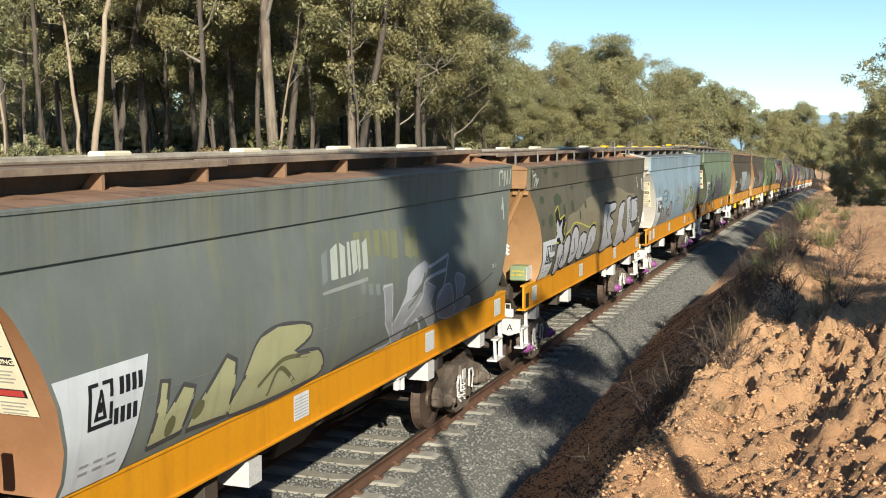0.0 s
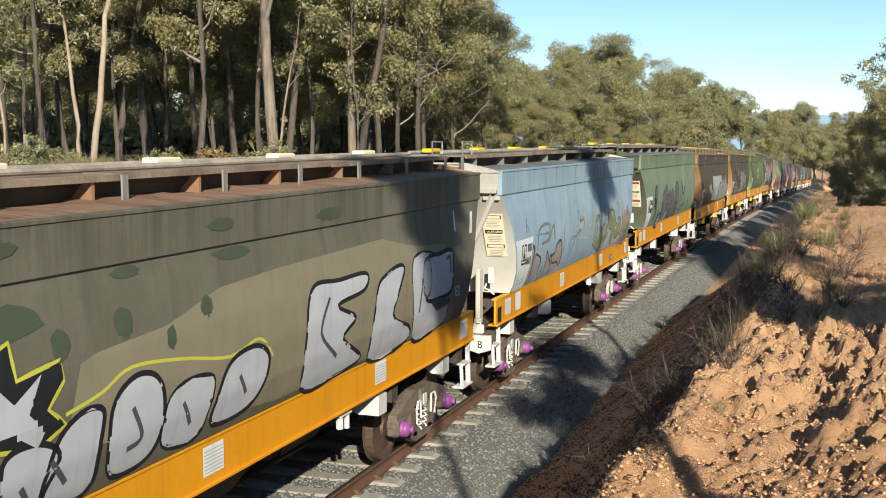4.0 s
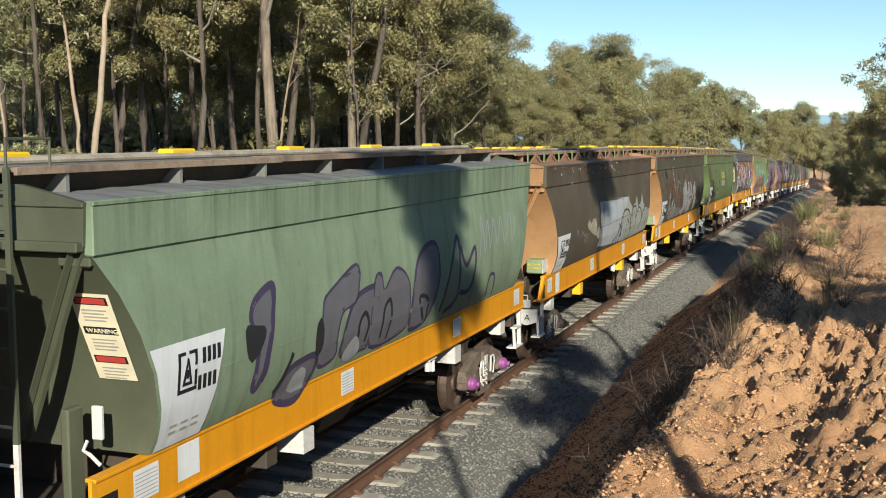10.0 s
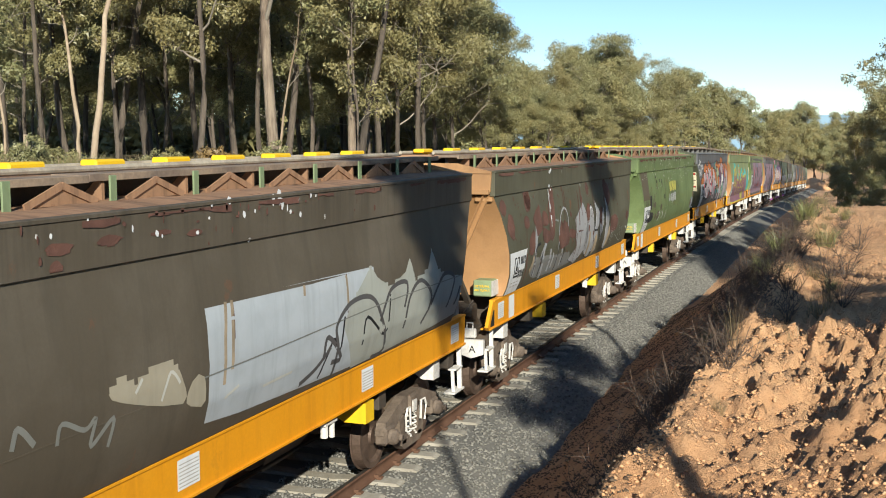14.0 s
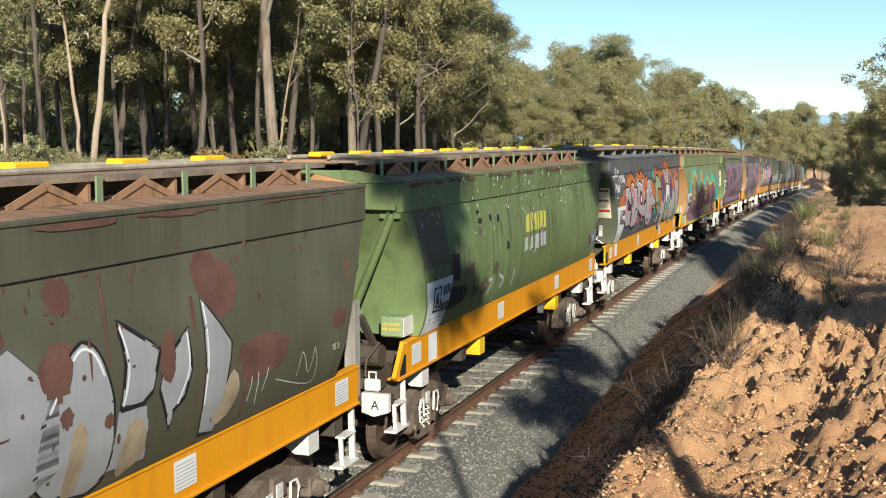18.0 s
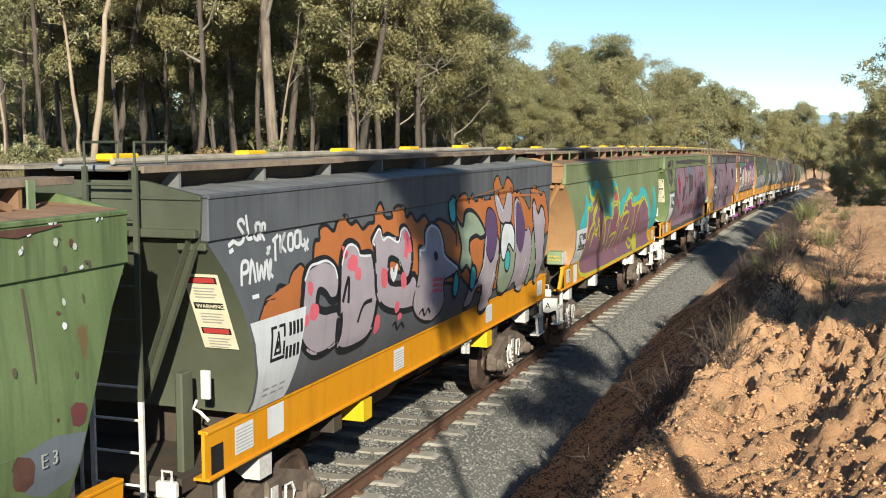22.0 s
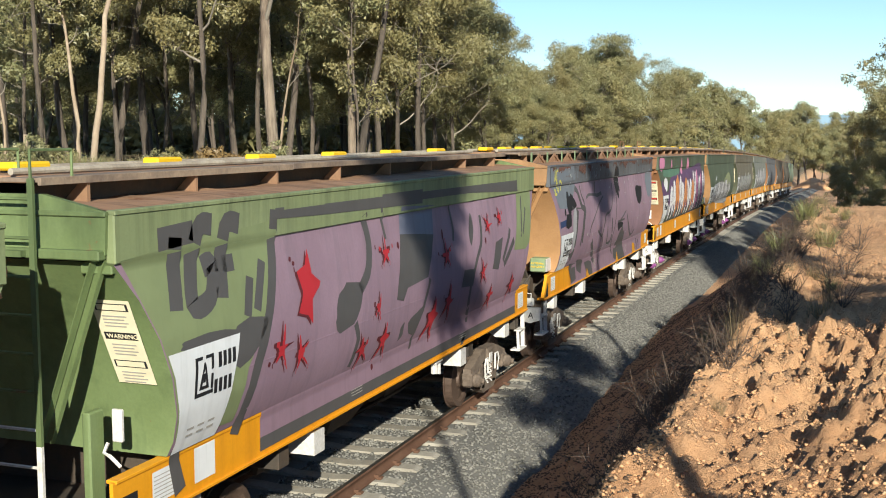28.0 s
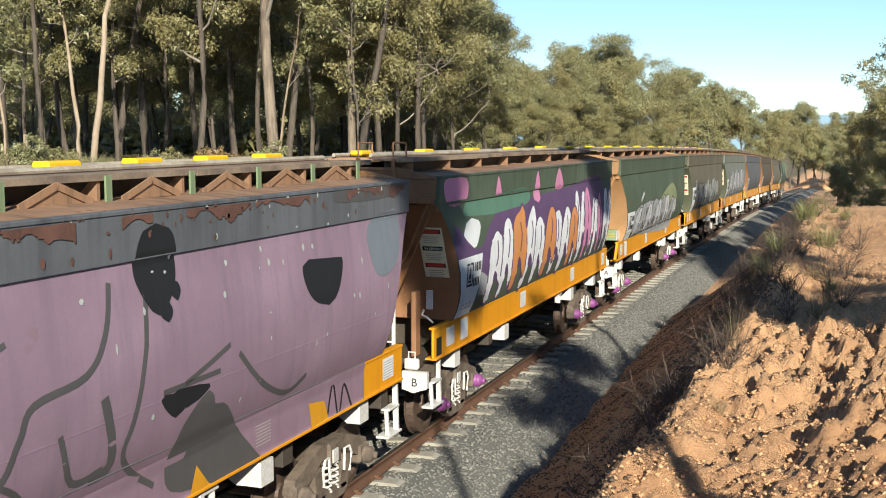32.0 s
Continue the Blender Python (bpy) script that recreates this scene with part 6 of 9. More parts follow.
def art_a(w):
    fill(w, CREAM, 0, [(1.84, 1.86), (1.92, 2.43), (2.05, 2.41), (2.02, 2.1), (2.27, 2.33), (2.46, 2.27), (2.34, 1.88)], False, GREYD, 0.05)
    fill(w, CREAM, 0, [(2.43, 1.87), (2.54, 2.1), (2.97, 2.45), (3.15, 2.37), (3.14, 1.83)], False, GREYD, 0.05)
    fill(w, CREAM, 0, [(3.39, 2.28), (3.6, 2.5), (4.05, 2.55), (4.64, 2.46), (4.67, 2.33), (4.26, 2.21), (4.9, 2.14), (5.12, 1.86), (4.44, 1.78), (3.2, 1.83), (3.3, 2.13)], True, GREYD, 0.06)
    stroke(w, OLIVED, 1, [(3.64, 2.0), (4.08, 2.19), (4.67, 2.13)], 0.05)
    stroke(w, OLIVED, 1, [(3.9, 1.85), (4.05, 2.11), (4.5, 1.86)], 0.05)
    spot(w, OLIVED, 1, 2.55, 2.04, 0.104, 0.105)
    spot(w, OLIVED, 1, 2.13, 1.99, 0.076, 0.112)
    spot(w, BLACK, 2, 1.56, 2.52, 0.052, 0.094)
    side_letters(w, "SE 2", 0.1, PALEG, 11.28, 2.31, "stencil_letters", 0.02)
    fill(w, PALE, 1, [(5.27, 3.24), (5.45, 3.25), (5.39, 2.86), (5.21, 2.86)], False)
    fill(w, PALE, 1, [(5.52, 3.25), (5.66, 3.24), (5.59, 2.86), (5.45, 2.86)], False)
    fill(w, PALE, 1, [(5.72, 3.24), (5.79, 3.24), (5.74, 2.86), (5.66, 2.86)], False)
    fill(w, PALE, 1, [(5.83, 3.24), (5.97, 3.24), (5.93, 2.87), (5.79, 2.86)], False)
    fill(w, PALE, 1, [(5.99, 3.24), (6.07, 3.24), (6.02, 2.87), (5.95, 2.86)], False)
    fill(w, PALE, 1, [(6.13, 3.23), (6.28, 3.24), (6.23, 2.88), (6.09, 2.88)], False)
    fill(w, PALEG, 1, [(4.96, 2.76), (6.2, 2.78), (6.21, 2.73), (5.0, 2.72)], False)
    fill(w, PALET, 0, [(5.04, 3.2), (5.19, 3.21), (5.12, 2.85), (4.98, 2.82)], False)
    fill(w, OLIVEF, 0, [(5.93, 3.33), (6.11, 3.33), (6.07, 3.03), (5.91, 3.04)], False)
    fill(w, OLIVEF, 0, [(6.21, 3.32), (6.4, 3.32), (6.35, 3.0), (6.19, 3.01)], False)
    fill(w, OLIVEF, 0, [(6.5, 3.31), (6.69, 3.31), (6.64, 2.97), (6.46, 2.98)], False)
    fill(w, OLIVEF, 0, [(6.76, 3.31), (6.96, 3.3), (6.91, 2.94), (6.72, 2.95)], False)
    fill(w, OLIVEF, 0, [(7.04, 3.3), (7.24, 3.29), (7.18, 2.91), (6.99, 2.91)], False)
    fill(w, OLIVEF, 0, [(7.49, 3.28), (7.71, 3.28), (7.64, 2.85), (7.43, 2.86)], False)
    fill(w, OLIVEF, 0, [(7.72, 3.28), (7.95, 3.27), (7.88, 2.83), (7.67, 2.84)], False)
    fill(w, PALET, 0, [(6.0, 2.72), (6.13, 2.72), (6.15, 2.59), (6.03, 2.58)], False)
    fill(w, PALET, 0, [(6.21, 2.69), (6.34, 2.69), (6.36, 2.55), (6.24, 2.55)], False)
    fill(w, PALET, 0, [(6.42, 2.66), (6.56, 2.66), (6.57, 2.52), (6.46, 2.52)], False)
    fill(w, PALET, 0, [(6.64, 2.63), (6.78, 2.63), (6.8, 2.49), (6.68, 2.49)], False)
    fill(w, SILVERT, 1, [(6.67, 2.6), (6.95, 2.6), (6.98, 2.36), (7.04, 2.08), (7.44, 1.79), (7.24, 1.79), (6.8, 2.12)], False, SILVER, 0.03)
    fill(w, SILVER, 1, [(7.42, 2.39), (7.5, 2.62), (7.86, 2.74), (8.15, 2.77), (8.26, 2.68), (8.1, 2.54), (7.69, 2.35), (7.21, 2.15), (7.06, 2.08)], True)
    fill(w, SILVERT, 1, [(7.08, 2.04), (7.36, 2.29), (8.05, 2.34), (8.22, 2.46), (8.55, 2.35), (8.4, 2.14), (8.87, 1.79), (8.63, 1.79), (8.17, 2.03), (7.66, 1.97), (7.54, 1.79), (7.29, 1.79)], False, SILVER, 0.03)
    fill(w, SILVERT, 1, [(8.66, 2.21), (9.15, 2.33), (9.44, 2.05), (9.68, 1.79), (9.29, 1.79), (8.88, 1.91)], True, SILVER, 0.03)
    fill(w, SILVERT, 1, [(9.39, 2.43), (9.84, 2.33), (9.83, 2.07), (10.26, 1.97), (10.39, 1.79), (10.03, 1.79), (9.72, 1.79), (9.55, 2.11)], True, SILVER, 0.03)
    stroke(w, SILVER, 2, [(8.26, 2.67), (8.45, 2.68), (8.92, 2.74), (9.07, 2.75), (8.99, 2.58), (8.9, 2.32), (8.7, 2.18)], 0.05)
    stroke(w, SILVER, 2, [(7.51, 2.0), (7.77, 2.13), (8.06, 2.3), (8.17, 2.5), (9.01, 2.56)], 0.05)
    stroke(w, SILVER, 2, [(7.74, 1.87), (7.94, 1.99), (8.29, 1.79)], 0.04)
    stroke(w, SILVER, 2, [(6.7, 1.79), (7.08, 1.79), (7.19, 1.85)], 0.04)
    stroke(w, SILVERD, 2, [(7.54, 2.2), (7.87, 2.33), (8.12, 2.61)], 0.04)
    stroke(w, GREYD, 3, [(5.45, 1.79), (6.19, 1.85), (7.7, 1.92), (9.41, 1.99), (10.5, 2.1), (11.28, 2.24)], 0.025)
    stroke(w, PALE, 3, [(11.84, 3.61), (11.83, 3.83), (12.01, 3.84), (12.01, 3.72)], 0.05)
    stroke(w, PALE, 3, [(12.1, 3.6), (12.13, 3.85), (12.25, 3.62)], 0.05)
    stroke(w, PALE, 3, [(12.31, 3.63), (12.3, 3.86)], 0.05)
    stroke(w, PALE, 3, [(12.43, 3.63), (12.49, 3.87)], 0.05)
    stroke(w, PALE, 3, [(12.05, 3.42), (11.94, 3.05)], 0.05)
    stroke(w, PALE, 3, [(12.02, 3.36), (11.89, 3.21)], 0.05)


def art_b(w):
    fill(w, KHAKI, 0, [(2.63, 2.64), (2.72, 2.89), (3.1, 2.92), (3.71, 2.93), (4.09, 3.01), (4.77, 3.17), (5.84, 3.21), (7.1, 3.25), (8.57, 3.26), (9.62, 3.07), (10.8, 3.0), (11.34, 1.79), (6.03, 1.82), (2.47, 2.24)], False)
    spot(w, GREENC, 1, 0.82, 3.32, 0.17, 0.08)
    spot(w, GREENC, 1, 2.03, 3.26, 0.34, 0.13)
    spot(w, GREENC, 1, 2.52, 3.03, 0.11, 0.12)
    spot(w, GREENC, 1, 3.27, 3.08, 0.14, 0.12)
    spot(w, GREENC, 1, 1.33, 2.88, 0.19, 0.13)
    spot(w, GREENC, 1, 3.9, 2.85, 0.07, 0.11)
    spot(w, GREENC, 1, 4.48, 3.03, 0.1, 0.1)
    spot(w, GREENC, 1, 1.97, 3.77, 0.21, 0.06)
    spot(w, GREENC, 1, 0.71, 2.89, 0.12, 0.07)
    spot(w, GREENC, 1, 1.11, 3.85, 0.13, 0.05)
    spot(w, GREENC, 1, 3.4, 3.46, 0.21, 0.05)
    spot(w, GREENC, 1, 4.84, 3.73, 0.24, 0.06)
    spot(w, GREENC, 1, 7.14, 3.67, 0.32, 0.08)
    spot(w, GREENC, 1, 5.04, 3.45, 0.34, 0.06)
    fill(w, BLACK, 1, [(1.69, 3.04), (2.0, 3.14), (2.03, 2.87), (2.49, 2.93), (2.51, 2.77), (2.33, 2.6), (2.52, 2.45), (2.23, 2.34), (1.59, 2.46), (1.72, 2.7), (1.64, 2.88)], False, YELG, 0.035)
    fill(w, SILVER, 2, [(1.82, 2.87), (1.99, 2.71), (2.28, 2.87), (2.13, 2.61), (2.29, 2.45), (2.21, 2.35), (1.95, 2.51), (1.57, 2.47), (1.79, 2.61), (1.71, 2.79)], False)
    fill(w, SILVER, 2, [(1.95, 1.79), (1.86, 2.31), (2.17, 2.39), (2.45, 2.25), (2.33, 1.98), (2.28, 1.79)], True, BLACK, 0.05)
    fill(w, SILVER, 2, [(2.32, 1.9), (2.41, 2.31), (2.68, 2.49), (2.95, 2.45), (2.92, 2.15), (2.91, 1.9), (2.75, 1.79)], True, BLACK, 0.05)
    fill(w, SILVER, 2, [(3.1, 1.9), (3.06, 2.42), (3.32, 2.62), (3.62, 2.59), (3.77, 2.36), (3.73, 1.98), (3.49, 1.83)], True, BLACK, 0.05)
    fill(w, SILVER, 2, [(3.83, 1.93), (3.83, 2.29), (4.1, 2.43), (4.53, 2.38), (4.5, 2.1), (4.35, 1.84)], True, BLACK, 0.05)
    fill(w, SILVER, 2, [(4.59, 1.93), (4.68, 2.27), (4.89, 2.48), (5.33, 2.52), (5.58, 2.34), (5.42, 2.0), (5.05, 1.88)], True, BLACK, 0.05)
    fill(w, SILVER, 2, [(6.46, 1.83), (6.4, 2.59), (6.59, 2.93), (7.21, 2.92), (7.97, 2.91), (7.89, 2.72), (7.16, 2.64), (7.64, 2.43), (7.33, 2.23), (7.97, 1.89), (7.34, 1.79)], True, BLACK, 0.05)
    fill(w, SILVER, 2, [(8.28, 1.79), (8.26, 2.61), (8.62, 2.83), (9.18, 2.84), (8.82, 2.28), (9.49, 2.01), (9.47, 1.79)], True, BLACK, 0.05)
    fill(w, SILVER, 2, [(9.77, 1.79), (9.47, 2.83), (10.18, 2.93), (10.55, 2.64), (11.02, 1.95), (10.72, 1.79)], True, BLACK, 0.05)
    stroke(w, GREYD, 4, [(2.36, 2.21), (2.56, 1.99)], 0.05)
    stroke(w, GREYD, 4, [(3.33, 2.38), (3.47, 2.1), (3.29, 2.04)], 0.05)
    stroke(w, GREYD, 4, [(4.06, 2.25), (4.21, 2.02)], 0.05)
    stroke(w, GREYD, 4, [(5.01, 2.29), (5.15, 2.09)], 0.05)
    stroke(w, GREYD, 4, [(6.95, 2.76), (6.73, 2.4), (7.2, 2.05)], 0.05)
    stroke(w, GREYD, 4, [(9.82, 2.62), (9.75, 2.16)], 0.05)
    stroke(w, GREYD, 4, [(2.06, 2.1), (2.22, 1.89)], 0.05)
    stroke(w, YELG, 1, [(2.51, 2.52), (2.93, 2.59), (3.33, 2.71), (4.03, 2.64), (4.81, 2.51), (5.37, 2.58), (5.65, 2.36)], 0.03)
    stroke(w, PALE, 4, [(0.1, 3.87), (0.1, 3.65)], 0.05)
    stroke(w, PALE, 4, [(0.1, 3.89), (0.1, 3.73), (0.13, 3.59), (0.14, 3.9)], 0.05)
    stroke(w, PALE, 4, [(0.18, 3.78), (0.37, 3.8), (0.21, 3.55)], 0.05)
    stroke(w, PALE, 4, [(0.32, 3.67), (0.45, 3.74), (0.36, 3.56)], 0.05)
    stroke(w, PALE, 4, [(0.41, 3.61), (0.55, 3.73)], 0.05)
    fill(w, WHITE, 1, [(12.07, 3.37), (12.18, 3.37), (12.03, 3.05), (11.91, 3.05)])
    fill(w, SILVER, 3, [(9.99, 2.32), (10.04, 2.82), (10.25, 2.89), (10.48, 2.88), (11.03, 2.88), (11.07, 2.55), (11.01, 2.29), (10.52, 2.25)], True, BLACK, 0.06)
    fill(w, SILVERT, 4, [(9.88, 2.43), (9.9, 2.81), (10.07, 2.85), (10.16, 2.63), (10.1, 2.37)], True, GREYD, 0.05)
    fill(w, GREYD, 5, [(10.19, 2.22), (10.39, 2.28), (10.98, 2.19), (11.03, 2.11), (10.49, 2.07)])
    stroke(w, GREYD, 5, [(10.78, 2.78), (10.95, 2.79), (10.95, 2.57)], 0.05)
    fill(w, PALE, 3, [(10.55, 2.31), (10.57, 2.51), (10.61, 2.51), (10.58, 2.3)])
    fill(w, PALE, 3, [(10.67, 2.3), (10.7, 2.5), (10.75, 2.5), (10.72, 2.3)])
    fill(w, WHITE, 3, [(11.23, 3.13), (11.31, 3.46), (11.35, 3.45), (11.3, 3.12)])
    side_letters(w, "E2", 0.22, PALEW, 11.28, 2.18, "stencil_letters", 0.02)


def art_c(w):
    stroke(w, SILVERG, 0, [(4.17, 2.7), (4.24, 2.36), (4.21, 2.18)], 0.05)
    stroke(w, SILVERG, 0, [(4.79, 2.03), (4.89, 2.4), (5.35, 2.41), (5.39, 2.5), (5.0, 2.18), (4.98, 1.97)], 0.05)
    stroke(w, SILVERG, 0, [(5.37, 2.19), (5.54, 2.47), (5.84, 2.52)], 0.05)
    stroke(w, WHITET, 0, [(5.07, 2.36), (5.55, 2.37), (5.96, 2.33), (6.66, 2.25)], 0.05)
    stroke(w, GREYT, 0, [(2.07, 2.41), (2.24, 2.79), (2.95, 2.84), (2.93, 2.56), (2.39, 2.5)], 0.06)
    stroke(w, GREYT, 0, [(2.92, 2.49), (3.32, 2.8), (3.4, 2.5)], 0.06)
    stroke(w, GREYT, 0, [(1.3, 2.79), (1.37, 3.06)], 0.05)
    fill(w, SILVERP, 0, [(1.56, 2.37), (1.55, 2.57), (1.87, 2.44), (1.83, 2.22), (1.78, 1.79), (1.49, 1.81)], False)
    fill(w, SILVERP, 0, [(1.88, 1.79), (1.97, 2.34), (2.18, 2.3), (2.35, 2.21), (2.19, 1.8)], False)
    fill(w, SILVERP, 0, [(2.4, 1.79), (2.65, 2.06), (2.72, 1.96), (2.68, 1.79)], False)
    fill(w, SILVERP, 0, [(2.83, 1.79), (2.84, 2.31), (3.25, 2.03), (3.24, 1.82)], False)
    fill(w, SILVERP, 0, [(3.19, 1.8), (3.25, 2.03), (3.07, 2.21), (3.46, 2.23), (3.58, 2.38), (3.86, 2.44), (4.03, 2.33), (4.1, 1.94), (3.69, 1.85)], False)
    stroke(w, GREYD, 2, [(1.56, 2.58), (1.87, 2.45), (1.79, 2.2), (1.75, 1.79)], 0.07)
    stroke(w, GREYD, 2, [(1.97, 2.34), (2.16, 2.31), (2.37, 2.21), (2.33, 1.93)], 0.05)
    stroke(w, GREYD, 2, [(1.9, 1.79), (1.88, 2.08), (1.97, 2.34)], 0.03)
    stroke(w, GREYD, 2, [(2.83, 1.79), (2.84, 2.31), (3.01, 2.16), (3.25, 2.03), (3.28, 1.81)], 0.05)
    stroke(w, GREYD, 2, [(2.4, 1.79), (2.65, 2.06)], 0.03)
    stroke(w, GREYD, 2, [(3.07, 2.2), (3.46, 2.23), (3.59, 2.38), (3.84, 2.45), (4.03, 2.35), (4.11, 1.94)], 0.06)
    stroke(w, GREYD, 2, [(3.19, 2.22), (3.38, 2.04), (3.81, 2.01), (4.05, 1.9)], 0.04)
    stroke(w, WHITET, 2, [(1.12, 2.92), (1.07, 2.84)], 0.05)
    stroke(w, WHITET, 2, [(2.02, 2.42), (2.24, 2.32), (2.51, 2.32), (2.5, 2.2)], 0.03)
    stroke(w, TEALP, 1, [(1.98, 2.7), (2.35, 2.69), (2.92, 2.65)], 0.03)
    stroke(w, TEALP, 1, [(2.69, 2.69), (3.18, 2.65)], 0.05)
    stroke(w, TEALP, 1, [(1.39, 2.93), (1.5, 2.79)], 0.04)
    fill(w, SILVERB, 0, [(8.18, 1.8), (8.39, 2.07), (9.14, 2.25), (10.45, 2.51), (10.58, 2.1), (10.51, 1.88), (10.14, 1.79), (9.05, 1.79)], True)
    fill(w, LEAFG, 2, [(7.19, 2.06), (7.24, 2.38), (7.33, 2.61), (7.47, 2.73), (7.7, 2.71), (7.63, 2.55), (7.51, 2.27), (7.54, 2.15), (7.84, 2.25), (8.02, 2.42), (8.44, 2.51), (8.44, 2.28), (8.35, 2.08), (8.06, 1.83)], False, GREYD, 0.03)
    fill(w, LEAFG, 2, [(8.46, 1.93), (8.45, 2.31), (8.76, 2.47), (8.75, 2.67), (8.89, 2.74), (9.13, 2.77), (9.5, 2.69), (9.68, 2.46), (9.87, 2.37), (10.04, 2.5), (10.3, 2.48), (10.43, 2.32), (10.37, 2.12), (10.16, 1.98), (9.79, 2.03), (9.61, 2.21), (9.51, 1.93), (9.38, 1.89), (9.24, 2.05), (9.23, 2.23), (8.92, 2.3), (8.79, 2.2), (8.53, 2.01)], True, GREYD, 0.03)
    spot(w, PALE, 4, 9.24, 2.67, 0.09, 0.05)
    spot(w, PALE, 4, 10.03, 2.39, 0.07, 0.05)
    spot(w, PALE, 4, 7.54, 2.52, 0.05, 0.07)
    spot(w, PALE, 4, 8.78, 2.27, 0.09, 0.05)
    spot(w, PALE, 4, 9.71, 2.26, 0.07, 0.05)
    stroke(w, WHITET, 3, [(6.88, 2.14), (6.88, 2.46), (7.11, 2.46), (7.15, 2.79), (7.38, 2.74), (7.56, 2.77), (7.74, 2.73), (7.82, 2.51), (8.02, 2.57), (8.33, 2.62), (8.57, 2.62), (8.52, 2.84), (8.9, 2.8), (9.13, 2.83), (9.5, 2.8), (9.73, 2.93), (10.2, 2.89), (10.24, 2.54)], 0.05)
    stroke(w, WHITET, 3, [(6.46, 2.25), (6.52, 2.54), (6.8, 2.5)], 0.05)
    stroke(w, WHITET, 3, [(7.11, 2.41), (6.85, 2.15)], 0.05)
    stroke(w, WHITET, 3, [(10.1, 2.87), (10.17, 2.65), (10.35, 2.91), (10.67, 2.9), (10.66, 2.58)], 0.05)
    stroke(w, WHITET, 3, [(9.83, 2.73), (9.81, 2.52)], 0.05)
    stroke(w, WHITET, 3, [(7.41, 2.59), (7.3, 2.22), (7.28, 2.04)], 0.05)
    stroke(w, WHITET, 3, [(8.43, 2.61), (8.46, 2.39), (8.25, 2.21)], 0.05)
    stroke(w, WHITET, 3, [(5.54, 2.56), (5.62, 2.78), (5.71, 2.82), (5.65, 2.55)], 0.09)
    stroke(w, WHITET, 3, [(5.74, 2.51), (5.83, 2.78), (5.89, 2.81), (5.84, 2.5)], 0.09)
    stroke(w, WHITET, 3, [(5.93, 2.54), (6.02, 2.82), (6.16, 2.83), (6.1, 2.5)], 0.09)
    stroke(w, WHITET, 3, [(5.64, 2.73), (6.14, 2.75)], 0.09)
    stroke(w, SILVERG, 1, [(5.81, 2.42), (5.91, 2.63), (6.11, 2.68)], 0.04)
    stroke(w, SILVERG, 1, [(5.47, 2.77), (5.56, 2.96)], 0.04)
    stroke(w, SILVERG, 1, [(6.03, 2.86), (6.09, 2.98)], 0.04)
    blotch(w, RUSTT, 0, [(10.18, 1.8), (10.39, 2.12), (10.45, 2.47), (10.67, 2.59), (10.75, 2.45), (11.02, 2.68), (11.05, 2.53), (11.4, 2.79), (11.52, 2.58), (11.72, 2.57), (11.81, 2.17), (11.85, 1.79), (11.39, 1.71), (10.6, 1.73)])
    blotch(w, TANP, 1, [(10.38, 1.95), (10.6, 2.32), (10.66, 2.51), (11.02, 2.41), (11.47, 2.5), (11.42, 2.16), (11.05, 1.97)])
    blotch(w, GREYT, 1, [(10.9, 1.92), (11.31, 2.27), (11.69, 2.33), (11.75, 1.91), (11.39, 1.71)])
    fill(w, PALEG, 3, [(9.91, 1.56), (10.13, 1.52), (10.13, 1.42), (9.91, 1.45)], True, BLACK, 0.03)


